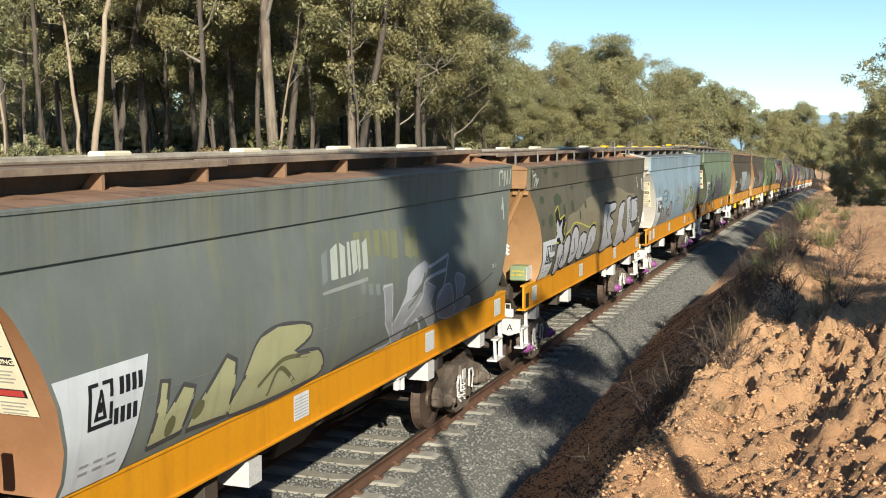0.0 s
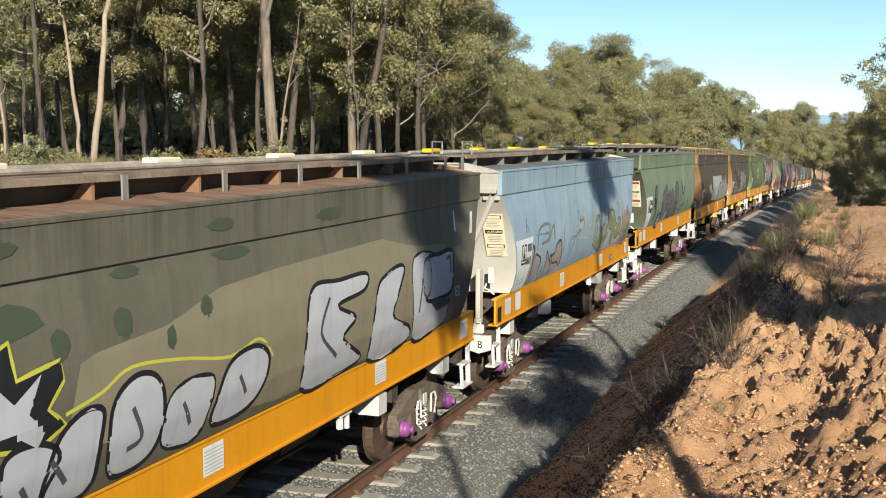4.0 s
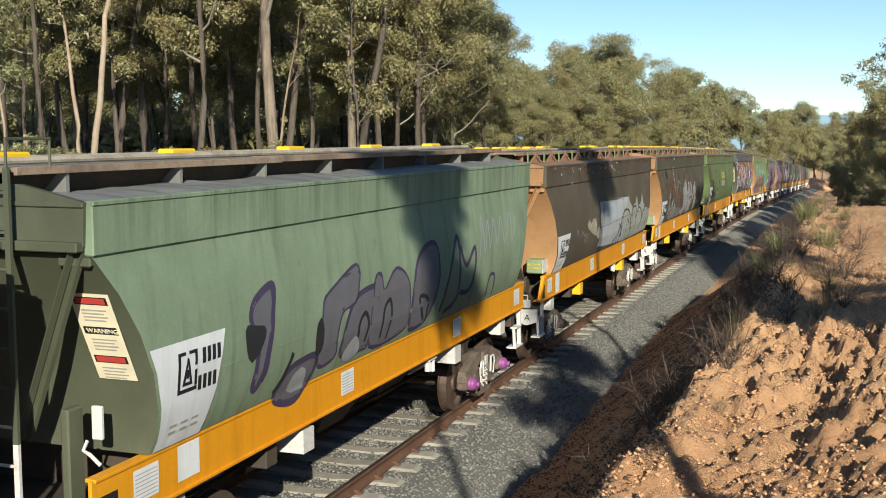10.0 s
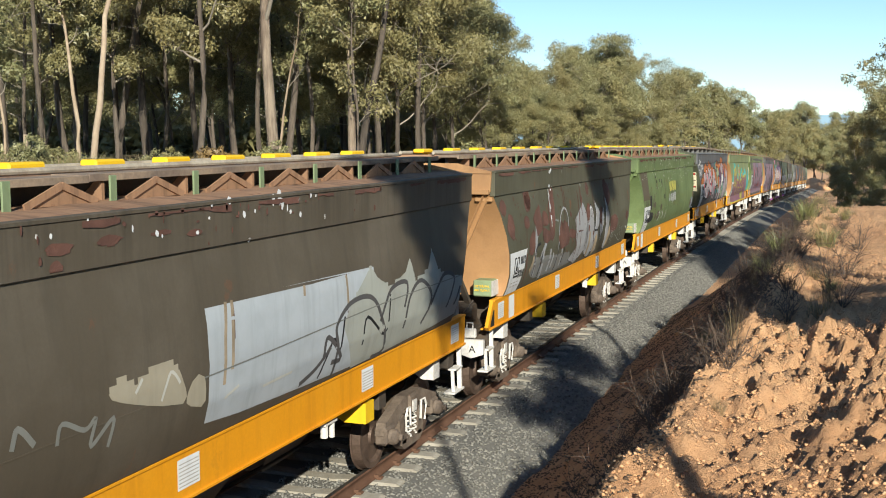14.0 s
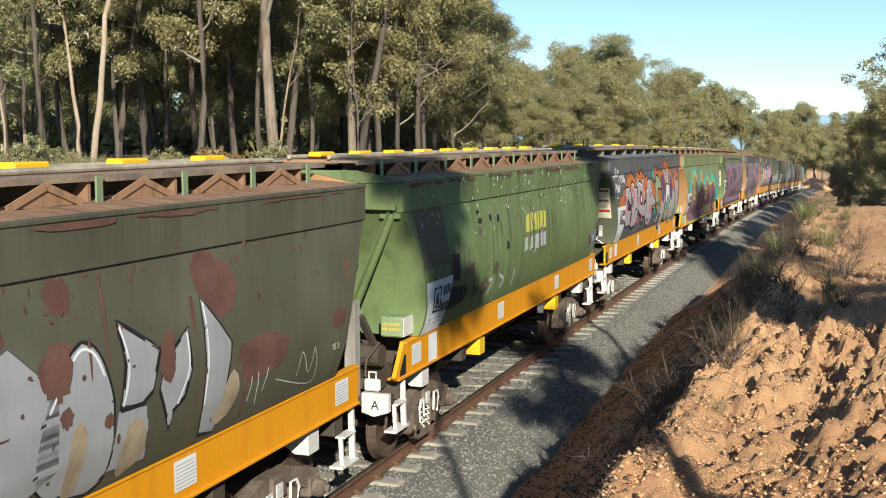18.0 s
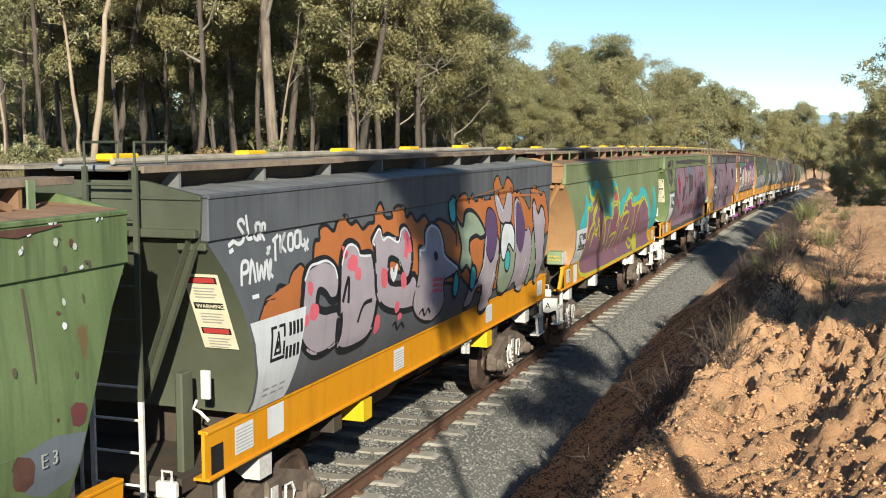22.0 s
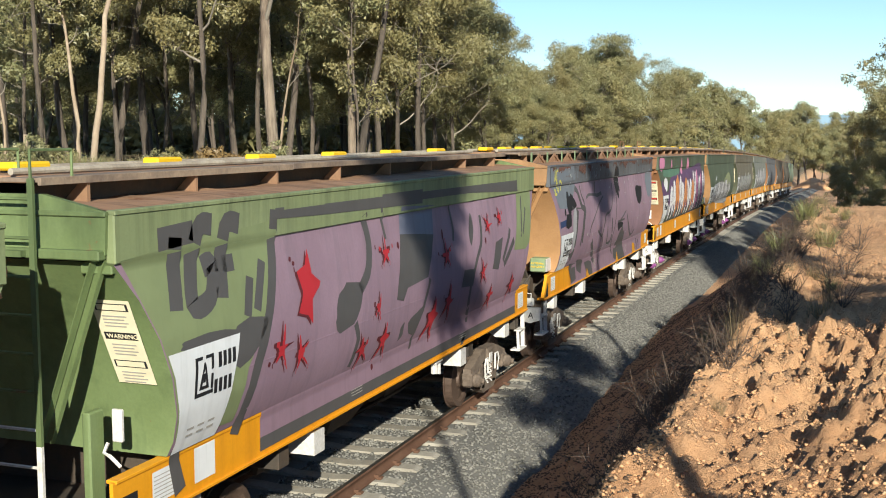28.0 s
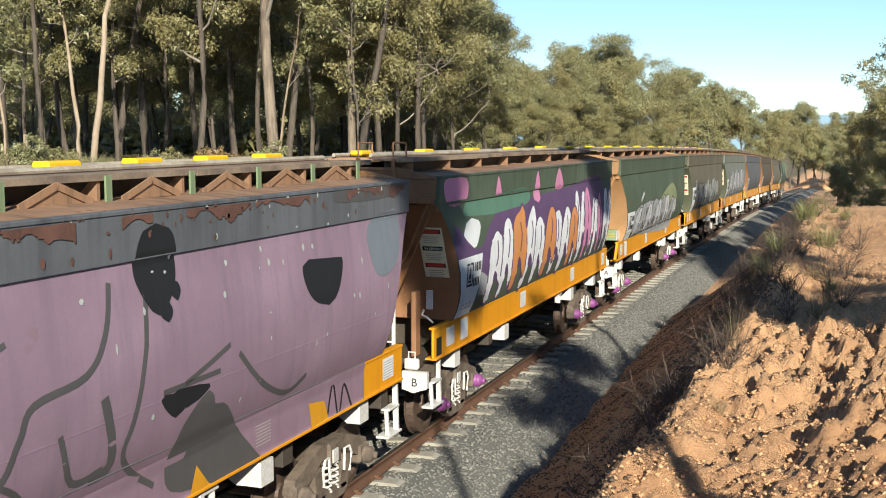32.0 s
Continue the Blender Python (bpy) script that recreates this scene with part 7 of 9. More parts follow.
def art_d(w):
    fill(w, GREYP, 0, [(2.23, 2.67), (2.31, 2.86), (2.68, 2.98), (2.68, 2.79), (2.56, 2.28), (2.44, 2.0), (2.33, 2.03), (2.38, 2.42)], True, DKP, 0.08)
    fill(w, BLACKS, 1, [(2.12, 2.48), (2.13, 2.65), (2.29, 2.61), (2.35, 2.64), (2.52, 2.56), (2.39, 2.33), (2.22, 2.28)], True)
    stroke(w, DKP, 1, [(2.67, 2.97), (2.67, 2.7), (2.57, 2.19), (2.5, 2.03)], 0.07)
    fill(w, GREYP, 0, [(2.91, 1.76), (3.06, 2.01), (3.36, 2.08), (3.71, 2.06), (3.67, 1.78), (3.34, 1.63)], True, DKP, 0.08)
    stroke(w, BLACKS, 1, [(2.84, 1.83), (2.99, 1.98), (3.12, 2.21)], 0.07)
    fill(w, GREYP, 0, [(3.79, 1.96), (3.81, 2.57), (3.98, 2.72), (4.71, 2.94), (4.72, 2.66), (4.6, 2.52), (4.3, 2.47), (4.18, 2.18), (4.21, 1.96)], True, DKP, 0.07)
    fill(w, BLACKS, 1, [(3.65, 2.1), (3.65, 2.4), (3.75, 2.48), (3.84, 2.31), (3.79, 2.06)], True)
    fill(w, GREYP, 0, [(4.37, 1.95), (4.5, 2.43), (4.77, 2.6), (5.28, 2.63), (5.27, 2.45), (5.17, 1.95), (5.03, 1.9)], True, DKP, 0.07)
    stroke(w, BLACKS, 1, [(4.85, 1.91), (4.79, 2.21), (4.94, 2.35), (5.07, 2.21), (5.04, 1.98)], 0.06)
    fill(w, GREYP, 0, [(5.25, 1.9), (5.22, 2.64), (5.41, 2.75), (5.51, 2.53), (5.91, 2.76), (6.3, 2.58), (6.41, 2.18), (6.34, 1.91)], True, DKP, 0.07)
    stroke(w, BLACKS, 1, [(5.54, 1.93), (5.54, 2.29), (5.71, 2.4), (5.8, 2.18), (5.76, 1.88)], 0.06)
    fill(w, GREYP, 0, [(6.54, 1.93), (6.59, 2.66), (6.93, 2.93), (7.41, 2.94), (7.52, 2.52), (7.4, 2.2), (7.1, 1.88)], True, DKP, 0.07)
    stroke(w, BLACKS, 1, [(7.07, 1.92), (6.77, 2.25), (6.94, 2.28), (7.12, 2.18), (7.16, 1.91)], 0.06)
    stroke(w, DKP, 0, [(7.71, 1.94), (7.89, 2.33), (8.29, 2.98), (8.41, 2.54), (8.37, 2.03), (7.91, 1.9)], 0.08)
    stroke(w, DKP, 0, [(8.43, 2.82), (8.7, 2.5), (9.12, 2.74), (9.13, 2.36), (8.91, 2.09), (8.49, 2.12)], 0.08)
    stroke(w, DKP, 0, [(9.99, 1.83), (9.94, 2.17), (10.22, 2.17), (10.37, 1.81)], 0.06)
    fill(w, SILVERT, 2, [(4.44, 1.9), (4.62, 2.08), (4.77, 2.1), (4.92, 1.9), (4.72, 1.8)], True)
    fill(w, SILVERT, 2, [(3.18, 1.78), (3.24, 1.96), (3.47, 1.99), (3.55, 1.71)], True)
    stroke(w, SILVERT, 0, [(9.37, 2.56), (9.56, 3.2), (9.63, 2.6), (9.85, 3.11), (9.9, 2.65), (10.17, 3.11), (10.29, 2.68), (10.57, 3.11), (10.7, 2.66), (11.12, 3.15), (11.14, 2.64), (11.45, 3.05)], 0.04)


def art_e(w):
    stroke(w, RUSTP, 1, [(5.34, 3.02), (5.33, 2.66)], 0.02)
    stroke(w, RUSTP, 1, [(7.84, 2.96), (7.83, 2.48)], 0.02)
    stroke(w, GREYT, 0, [(2.84, 2.31), (2.89, 2.46), (3.15, 2.35), (3.28, 2.41), (3.23, 2.2), (3.5, 2.36), (3.44, 2.14)], 0.04)
    stroke(w, GREYT, 0, [(2.37, 2.4), (2.43, 2.54), (2.6, 2.38)], 0.05)
    stroke(w, BLACK, 2, [(7.24, 1.87), (7.48, 2.27), (7.68, 2.11), (7.75, 2.49)], 0.04)
    stroke(w, BLACK, 2, [(8.34, 2.05), (8.41, 2.38), (9.03, 2.07), (9.1, 2.56)], 0.04)
    spot(w, WHITE, 1, 2.78, 3.83, 0.017, 0.02)
    spot(w, WHITE, 1, 2.93, 3.82, 0.018, 0.024)
    spot(w, WHITE, 1, 5.4, 3.94, 0.04, 0.042)
    spot(w, WHITE, 1, 5.67, 3.79, 0.032, 0.038)
    spot(w, WHITE, 1, 6.37, 3.94, 0.048, 0.068)
    spot(w, WHITE, 1, 6.42, 3.85, 0.048, 0.069)
    spot(w, WHITE, 1, 6.25, 3.92, 0.035, 0.045)
    spot(w, RUSTP, 1, 3.61, 3.73, 0.157, 0.044)
    spot(w, RUSTP, 1, 3.02, 3.72, 0.15, 0.049)
    spot(w, RUSTP, 1, 4.29, 3.73, 0.165, 0.024)
    spot(w, RUSTP, 1, 4.8, 3.69, 0.127, 0.03)
    spot(w, RUSTP, 1, 2.98, 3.58, 0.074, 0.057)
    eave_rust(w, 32, 0.2, 12.4, 0.05)
    flecks(w, WHITE, 8, 24, 0.5, 8.0, 3.5, 3.9)
    flecks(w, RUSTP, 9, 50, 0.3, 9.0, 3.5, 3.9)
    fill(w, SILVERB, 0, [(4.86, 3.01), (5.46, 2.99), (6.32, 3.01), (7.19, 2.94), (7.97, 2.96), (8.62, 2.97), (8.64, 2.62), (8.77, 1.8), (6.21, 1.87), (4.9, 1.93)], False)
    fill(w, PALEG, 1, [(8.54, 2.98), (8.73, 2.8), (9.11, 2.67), (9.6, 2.75), (9.81, 2.95), (9.98, 2.63), (10.45, 2.72), (10.64, 2.98), (10.86, 2.67), (11.39, 2.53), (11.9, 2.46), (12.07, 1.9), (10.49, 1.82), (8.19, 1.79), (7.72, 2.39), (7.91, 2.6)], False)
    stroke(w, GREYD, 3, [(7.63, 1.82), (7.62, 2.16), (7.55, 2.42), (7.92, 2.62), (8.49, 2.61), (8.84, 2.32), (9.12, 1.86), (8.76, 1.81)], 0.06)
    stroke(w, GREYD, 3, [(6.78, 1.9), (7.13, 2.01), (7.42, 2.2)], 0.06)
    stroke(w, GREYD, 3, [(8.82, 2.26), (9.11, 2.61), (9.66, 2.64), (9.61, 2.32)], 0.06)
    stroke(w, GREYD, 3, [(9.66, 2.03), (9.8, 2.45), (10.2, 2.6), (10.62, 2.32), (10.34, 1.98)], 0.06)
    stroke(w, GREYD, 3, [(10.61, 2.21), (11.07, 2.57), (11.55, 2.46), (11.31, 2.06)], 0.06)
    stroke(w, GREYD, 3, [(7.26, 2.11), (7.34, 2.32), (7.76, 2.01), (7.51, 2.0)], 0.06)
    stroke(w, GREYD, 3, [(11.66, 2.05), (11.84, 2.31)], 0.06)
    stroke(w, TANP, 2, [(5.21, 3.02), (5.16, 2.65), (5.15, 2.26)], 0.05)
    stroke(w, TANP, 2, [(5.32, 3.02), (5.28, 2.38)], 0.05)
    stroke(w, TANP, 2, [(7.83, 2.95), (7.85, 2.61)], 0.05)
    stroke(w, TANP, 2, [(6.79, 2.97), (6.77, 2.86)], 0.05)
    stroke(w, GREYT, 3, [(4.8, 2.4), (6.05, 2.42), (7.39, 2.45), (9.1, 2.48), (11.85, 2.47)], 0.015)
    fill(w, TANPALE, 1, [(3.47, 2.5), (3.6, 2.66), (3.78, 2.58), (4.04, 2.66), (4.31, 2.64), (4.41, 2.53), (4.47, 2.24)], True)
    fill(w, TANPALE, 1, [(4.53, 2.23), (4.63, 2.43), (4.8, 2.42), (4.82, 2.15)], True)
    fill(w, TANPALE, 1, [(3.65, 2.47), (3.72, 2.6), (3.84, 2.42)], True)
    stroke(w, PALEW, 3, [(4.14, 2.34), (4.27, 2.56), (4.41, 2.44)], 0.03)
    stroke(w, PALEW, 3, [(3.77, 2.49), (3.87, 2.59)], 0.03)
    stroke(w, PALEW, 3, [(5.91, 2.08), (6.52, 2.1)], 0.03)
    stroke(w, PALEW, 3, [(5.17, 2.13), (5.42, 2.2)], 0.03)


def art_f(w):
    streaks(w, RUSTP, 76, 14, 0.6, 12.0, 2.4, 3.5)
    blotch(w, RUSTP, 0, [(4.2, 2.43), (4.19, 2.72), (4.51, 2.82), (4.93, 2.56), (4.94, 2.38), (4.56, 2.25)])
    blotch(w, RUSTP, 0, [(5.12, 2.47), (5.12, 2.61), (5.59, 2.56), (5.68, 2.39), (5.35, 2.39)])
    blotch(w, RUSTP, 0, [(6.72, 2.75), (6.82, 3.0), (7.15, 3.04), (7.15, 2.74), (6.92, 2.61)])
    blotch(w, RUSTP, 0, [(5.89, 2.5), (5.95, 2.63), (6.36, 2.61), (6.36, 2.42)])
    blotch(w, RUSTP, 0, [(8.18, 2.39), (8.26, 2.86), (8.4, 2.87), (8.36, 2.48)])
    blotch(w, RUSTP, 0, [(9.61, 2.2), (9.65, 2.6), (10.43, 2.49), (10.3, 2.23)])
    blotch(w, RUSTP, 0, [(8.78, 3.23), (9.01, 3.46), (9.48, 3.29), (9.27, 2.85)])
    blotch(w, RUSTP, 0, [(3.66, 2.57), (3.67, 3.03), (3.85, 3.15), (3.84, 2.76)])
    spot(w, RUSTP, 0, 6.32, 3.18, 0.111, 0.108)
    spot(w, RUSTP, 0, 7.09, 3.37, 0.084, 0.137)
    spot(w, RUSTP, 0, 4.68, 3.48, 0.052, 0.069)
    spot(w, RUSTP, 0, 5.24, 2.91, 0.074, 0.062)
    spot(w, GREYT, 0, 6.42, 3.5, 0.074, 0.072)
    spot(w, GREYT, 0, 4.63, 3.82, 0.039, 0.042)
    stroke(w, GREYT, 0, [(3.75, 2.9), (4.17, 2.85)], 0.04)
    spot(w, WHITE, 1, 3.59, 3.84, 0.055, 0.038)
    spot(w, WHITE, 1, 3.7, 3.88, 0.045, 0.055)
    spot(w, WHITE, 1, 3.58, 3.56, 0.055, 0.044)
    spot(w, WHITE, 1, 3.78, 3.51, 0.055, 0.051)
    spot(w, WHITE, 1, 3.6, 3.39, 0.043, 0.053)
    spot(w, WHITE, 1, 3.6, 3.17, 0.043, 0.064)
    spot(w, WHITE, 1, 3.59, 2.95, 0.043, 0.064)
    blotch(w, RUSTP, 0, [(1.84, 3.34), (1.88, 3.54), (2.1, 3.54), (2.23, 3.34), (2.1, 3.19), (1.94, 3.18)])
    blotch(w, RUSTP, 0, [(1.64, 2.91), (1.72, 3.12), (1.98, 3.04), (1.9, 2.86)])
    blotch(w, RUSTP, 0, [(0.55, 2.9), (0.66, 3.16), (0.85, 3.17), (1.02, 3.02), (0.9, 2.74)])
    blotch(w, RUSTP, 0, [(0.26, 3.3), (0.29, 3.44), (0.58, 3.44), (0.62, 3.25), (0.43, 3.16)])
    blotch(w, RUSTP, 0, [(2.93, 2.84), (2.99, 3.09), (3.29, 3.07), (3.34, 2.82)])
    blotch(w, RUSTP, 0, [(1.91, 2.43), (2.01, 2.75), (2.36, 2.78), (2.43, 2.52), (2.17, 2.37)])
    blotch(w, RUSTP, 0, [(2.45, 2.76), (2.58, 2.99), (2.82, 2.98), (2.77, 2.71)])
    stroke(w, SILVERT, 0, [(2.37, 1.92), (2.43, 2.57), (2.53, 2.7)], 0.1)
    stroke(w, SILVERT, 0, [(2.82, 1.96), (2.83, 2.23), (3.01, 2.4)], 0.1)
    fill(w, SILVERT, 0, [(6.27, 2.92), (6.38, 3.01), (6.77, 2.74), (6.79, 2.6), (6.68, 2.34), (6.66, 2.0), (6.16, 2.08)], False, BLACK, 0.05)
    fill(w, SILVERT, 0, [(6.7, 2.04), (6.79, 2.6), (7.13, 2.96), (7.33, 2.96), (7.47, 2.74), (7.55, 2.41), (7.52, 1.9), (7.21, 1.82)], True, BLACK, 0.05)
    fill(w, SILVERT, 0, [(7.52, 1.9), (7.61, 2.4), (8.0, 2.39), (8.06, 1.87)], False, GREYD, 0.03)
    fill(w, SILVERT, 1, [(7.64, 2.39), (7.72, 2.73), (7.66, 3.1), (8.19, 2.78), (8.06, 2.45), (7.93, 2.38)], False, BLACK, 0.04)
    fill(w, SILVERT, 1, [(8.17, 2.43), (8.25, 2.66), (8.61, 2.89), (8.65, 2.54), (8.55, 2.3), (8.37, 2.21), (8.34, 2.05)], False, BLACK, 0.04)
    fill(w, SILVERT, 1, [(8.86, 2.1), (8.89, 2.58), (8.86, 3.11), (9.32, 2.64), (9.24, 2.28), (9.15, 1.83), (8.89, 1.86)], False, BLACK, 0.04)
    fill(w, TANP, 2, [(7.01, 1.89), (7.08, 2.38), (7.22, 2.36), (7.22, 2.11), (7.14, 1.84)], True)
    fill(w, TANP, 2, [(7.67, 1.86), (7.75, 2.24), (7.94, 2.26), (8.02, 1.96), (7.81, 1.83)], True)
    fill(w, TANP, 2, [(9.09, 1.95), (9.32, 2.36), (9.46, 2.28), (9.46, 2.09), (9.28, 1.9)], True)
    stroke(w, WHITE, 3, [(7.68, 3.05), (7.76, 2.72), (7.67, 2.42)], 0.025)
    stroke(w, WHITE, 3, [(8.59, 2.85), (8.61, 2.55), (8.44, 2.26)], 0.025)
    stroke(w, WHITE, 3, [(8.89, 3.07), (8.92, 2.58), (8.87, 2.14)], 0.025)
    stroke(w, WHITE, 3, [(6.81, 2.56), (7.13, 2.92), (7.32, 2.92), (7.45, 2.71)], 0.025)
    stroke(w, WHITET, 3, [(9.69, 1.99), (9.72, 2.23)], 0.02)
    stroke(w, WHITET, 3, [(9.86, 1.92), (9.84, 2.25)], 0.02)
    stroke(w, WHITET, 3, [(9.96, 2.03), (10.04, 2.26)], 0.02)
    stroke(w, WHITET, 3, [(10.7, 2.02), (10.78, 2.27), (10.98, 2.01), (11.07, 2.27), (11.13, 1.87), (10.23, 2.09)], 0.015)
    spot(w, RUSTP, 4, 6.9, 2.84, 0.18, 0.198)
    spot(w, RUSTP, 1, 6.98, 3.38, 0.103, 0.144)
    spot(w, RUSTP, 4, 8.29, 2.68, 0.114, 0.212)
    spot(w, RUSTP, 1, 9.0, 3.34, 0.241, 0.192)
    spot(w, RUSTP, 1, 9.86, 2.49, 0.433, 0.134)
    spot(w, RUSTP, 4, 6.99, 2.49, 0.078, 0.086)
    spot(w, RUSTP, 4, 7.5, 2.35, 0.063, 0.064)
    spot(w, RUSTP, 1, 11.66, 2.5, 0.189, 0.121)
    side_letters(w, "SE 3", 0.1, PALEG, 11.58, 2.15, "stencil_letters", 0.02)
    fill(w, SILVERD, 0, [(2.1, 2.01), (2.29, 2.29), (2.89, 2.27), (4.19, 2.17), (5.19, 2.15), (5.61, 1.85), (4.06, 1.82), (2.58, 1.86)])
    stroke(w, SILVERT, 1, [(2.4, 1.93), (2.38, 2.49), (2.41, 2.87)], 0.12)
    stroke(w, BLACK, 2, [(2.37, 1.93), (2.42, 2.44), (2.72, 2.52)], 0.05)
    stroke(w, BLACK, 2, [(2.79, 1.9), (2.94, 2.35)], 0.05)
    stroke(w, BLACK, 2, [(4.07, 1.86), (4.24, 2.38)], 0.05)
    stroke(w, SILVERT, 1, [(3.02, 1.82), (3.0, 2.3), (3.28, 2.66)], 0.14)
    stroke(w, SILVERT, 1, [(3.49, 1.9), (3.58, 2.34)], 0.12)
    stroke(w, SILVER, 2, [(3.73, 1.95), (3.81, 2.24)], 0.06)
    stroke(w, SILVERT, 1, [(4.5, 1.91), (4.53, 2.36)], 0.1)
    stroke(w, BLACK, 2, [(4.57, 1.93), (4.73, 2.27)], 0.05)
    stroke(w, SILVERT, 1, [(4.18, 2.19), (4.25, 2.81), (4.6, 3.07), (4.89, 2.99), (5.0, 2.68)], 0.05)
    fill(w, SILVERT, 0, [(5.25, 1.94), (5.81, 2.17), (5.61, 2.79), (6.46, 3.09), (6.91, 2.69), (6.92, 2.1), (6.03, 1.8)], False, GREYD, 0.03)
    blotch(w, RUSTP, 3, [(2.31, 3.08), (2.56, 3.16), (2.74, 3.25), (2.81, 3.12), (2.88, 2.87), (2.81, 2.69), (2.48, 2.69), (2.32, 2.89)])
    blotch(w, RUSTP, 3, [(2.9, 2.94), (3.13, 3.1), (3.29, 2.97), (3.29, 2.83), (3.07, 2.84), (2.97, 2.89)])
    blotch(w, RUSTP, 3, [(2.9, 2.8), (3.46, 2.69), (3.44, 2.51), (2.93, 2.52)])
    blotch(w, RUSTP, 0, [(3.58, 3.5), (3.93, 3.42), (3.79, 2.59), (3.45, 2.55), (3.41, 3.09)])
    blotch(w, RUSTP, 3, [(4.23, 2.5), (4.62, 2.82), (5.0, 2.64), (5.01, 2.3), (4.39, 2.26)])
    blotch(w, RUSTP, 0, [(1.84, 3.54), (2.17, 3.44), (2.11, 3.2), (1.81, 3.19)])
    stroke(w, WHITET, 4, [(3.58, 3.5), (3.54, 3.25), (3.53, 3.07)], 0.06)
    stroke(w, WHITET, 4, [(3.58, 2.92), (3.58, 2.77)], 0.05)
    stroke(w, TANP, 1, [(2.09, 2.05), (2.24, 2.2), (2.29, 2.32)], 0.12)
    eave_rust(w, 33, 0.2, 12.4, 0.04)
    flecks(w, RUSTP, 10, 110, 0.8, 11.5, 1.9, 3.5)


def art_g(w):
    flecks(w, PALE, 171, 90, 0.4, 12.0, 3.2, 3.92)
    flecks(w, RUSTP, 172, 40, 0.4, 12.0, 2.2, 3.9)
    streaks(w, BROWNP, 71, 26, 0.6, 12.0, 2.5, 3.5)
    fill(w, BROWNP, 0, [(0.33, 3.56), (1.55, 3.57), (1.58, 3.18), (1.64, 2.71), (0.58, 2.71), (0.51, 3.14)])
    fill(w, BLACKS, 0, [(1.71, 2.81), (2.09, 2.81), (2.08, 2.39), (1.72, 2.42)], False, GREYD, 0.01)
    fill(w, BLACKS, 0, [(1.68, 2.34), (2.49, 2.27), (2.36, 2.05), (1.58, 2.0)])
    spot(w, BROWNP, 0, 3.14, 3.04, 0.096, 0.091)
    spot(w, BROWNP, 0, 2.65, 2.51, 0.158, 0.116)
    spot(w, BROWNP, 0, 3.36, 2.16, 0.231, 0.171)
    spot(w, BROWNP, 0, 3.94, 2.38, 0.193, 0.118)
    spot(w, BROWNP, 0, 2.87, 2.14, 0.163, 0.111)
    spot(w, BROWNP, 0, 2.43, 2.51, 0.089, 0.076)
    spot(w, BLACKS, 0, 3.11, 3.34, 0.095, 0.039)
    spot(w, BLACKS, 0, 3.19, 3.2, 0.129, 0.052)
    spot(w, BLACKS, 0, 3.74, 3.22, 0.086, 0.067)
    spot(w, BLACKS, 0, 4.15, 3.18, 0.092, 0.083)
    spot(w, BLACKS, 0, 4.61, 2.69, 0.101, 0.088)
    stroke(w, WHITET, 0, [(3.28, 2.02), (3.53, 2.2), (3.8, 2.19), (3.57, 1.96)], 0.06)
    stroke(w, WHITET, 0, [(4.28, 2.0), (4.43, 2.12), (4.16, 2.24)], 0.06)
    stroke(w, WHITET, 0, [(5.02, 1.95), (5.06, 2.25)], 0.06)
    stroke(w, WHITET, 0, [(6.3, 2.4), (7.11, 2.9)], 0.04)
    fill(w, YELW, 0, [(5.85, 3.13), (6.09, 3.14), (5.98, 2.81), (5.75, 2.81)])
    fill(w, YELW, 0, [(6.16, 3.14), (6.34, 3.14), (6.23, 2.81), (6.06, 2.8)])
    fill(w, YELW, 0, [(6.41, 3.13), (6.59, 3.14), (6.48, 2.81), (6.3, 2.81)])
    fill(w, YELW, 0, [(6.66, 3.14), (6.77, 3.14), (6.66, 2.81), (6.55, 2.81)])
    fill(w, YELW, 0, [(6.84, 3.13), (7.03, 3.13), (6.92, 2.81), (6.73, 2.8)])
    fill(w, YELW, 0, [(7.11, 3.13), (7.27, 3.13), (7.16, 2.81), (7.0, 2.81)])
    fill(w, WHITET, 0, [(5.69, 2.72), (5.86, 2.72), (5.85, 2.48), (5.61, 2.47)])
    fill(w, WHITET, 0, [(5.98, 2.72), (6.25, 2.72), (6.23, 2.48), (5.97, 2.47)])
    fill(w, WHITET, 0, [(6.34, 2.73), (6.65, 2.73), (6.64, 2.46), (6.34, 2.46)])
    fill(w, WHITET, 0, [(6.75, 2.73), (7.16, 2.73), (7.15, 2.47), (6.75, 2.47)])
    side_letters(w, "E 3", 0.15, PALEG, 11.50, 2.19, "stencil_letters", 0.02)
    blotch(w, MAROONR, 1, [(11.75, 2.57), (11.9, 2.55), (11.88, 2.4), (11.75, 2.41)])
    blotch(w, SLATEB, 0, [(11.32, 2.01), (11.23, 2.36), (11.5, 2.38), (11.84, 2.39), (11.9, 2.24), (11.75, 1.98)])
    blotch(w, RUSTP, 2, [(11.13, 2.14), (11.14, 2.32), (11.27, 2.35), (11.37, 2.19), (11.31, 2.05)])
    eave_rust(w, 34, 0.2, 12.4, 0.05)
    flecks(w, WHITE, 6, 90, 2.0, 12.3, 3.0, 3.92)
    flecks(w, BROWNP, 7, 60, 2.0, 12.3, 1.9, 3.6)


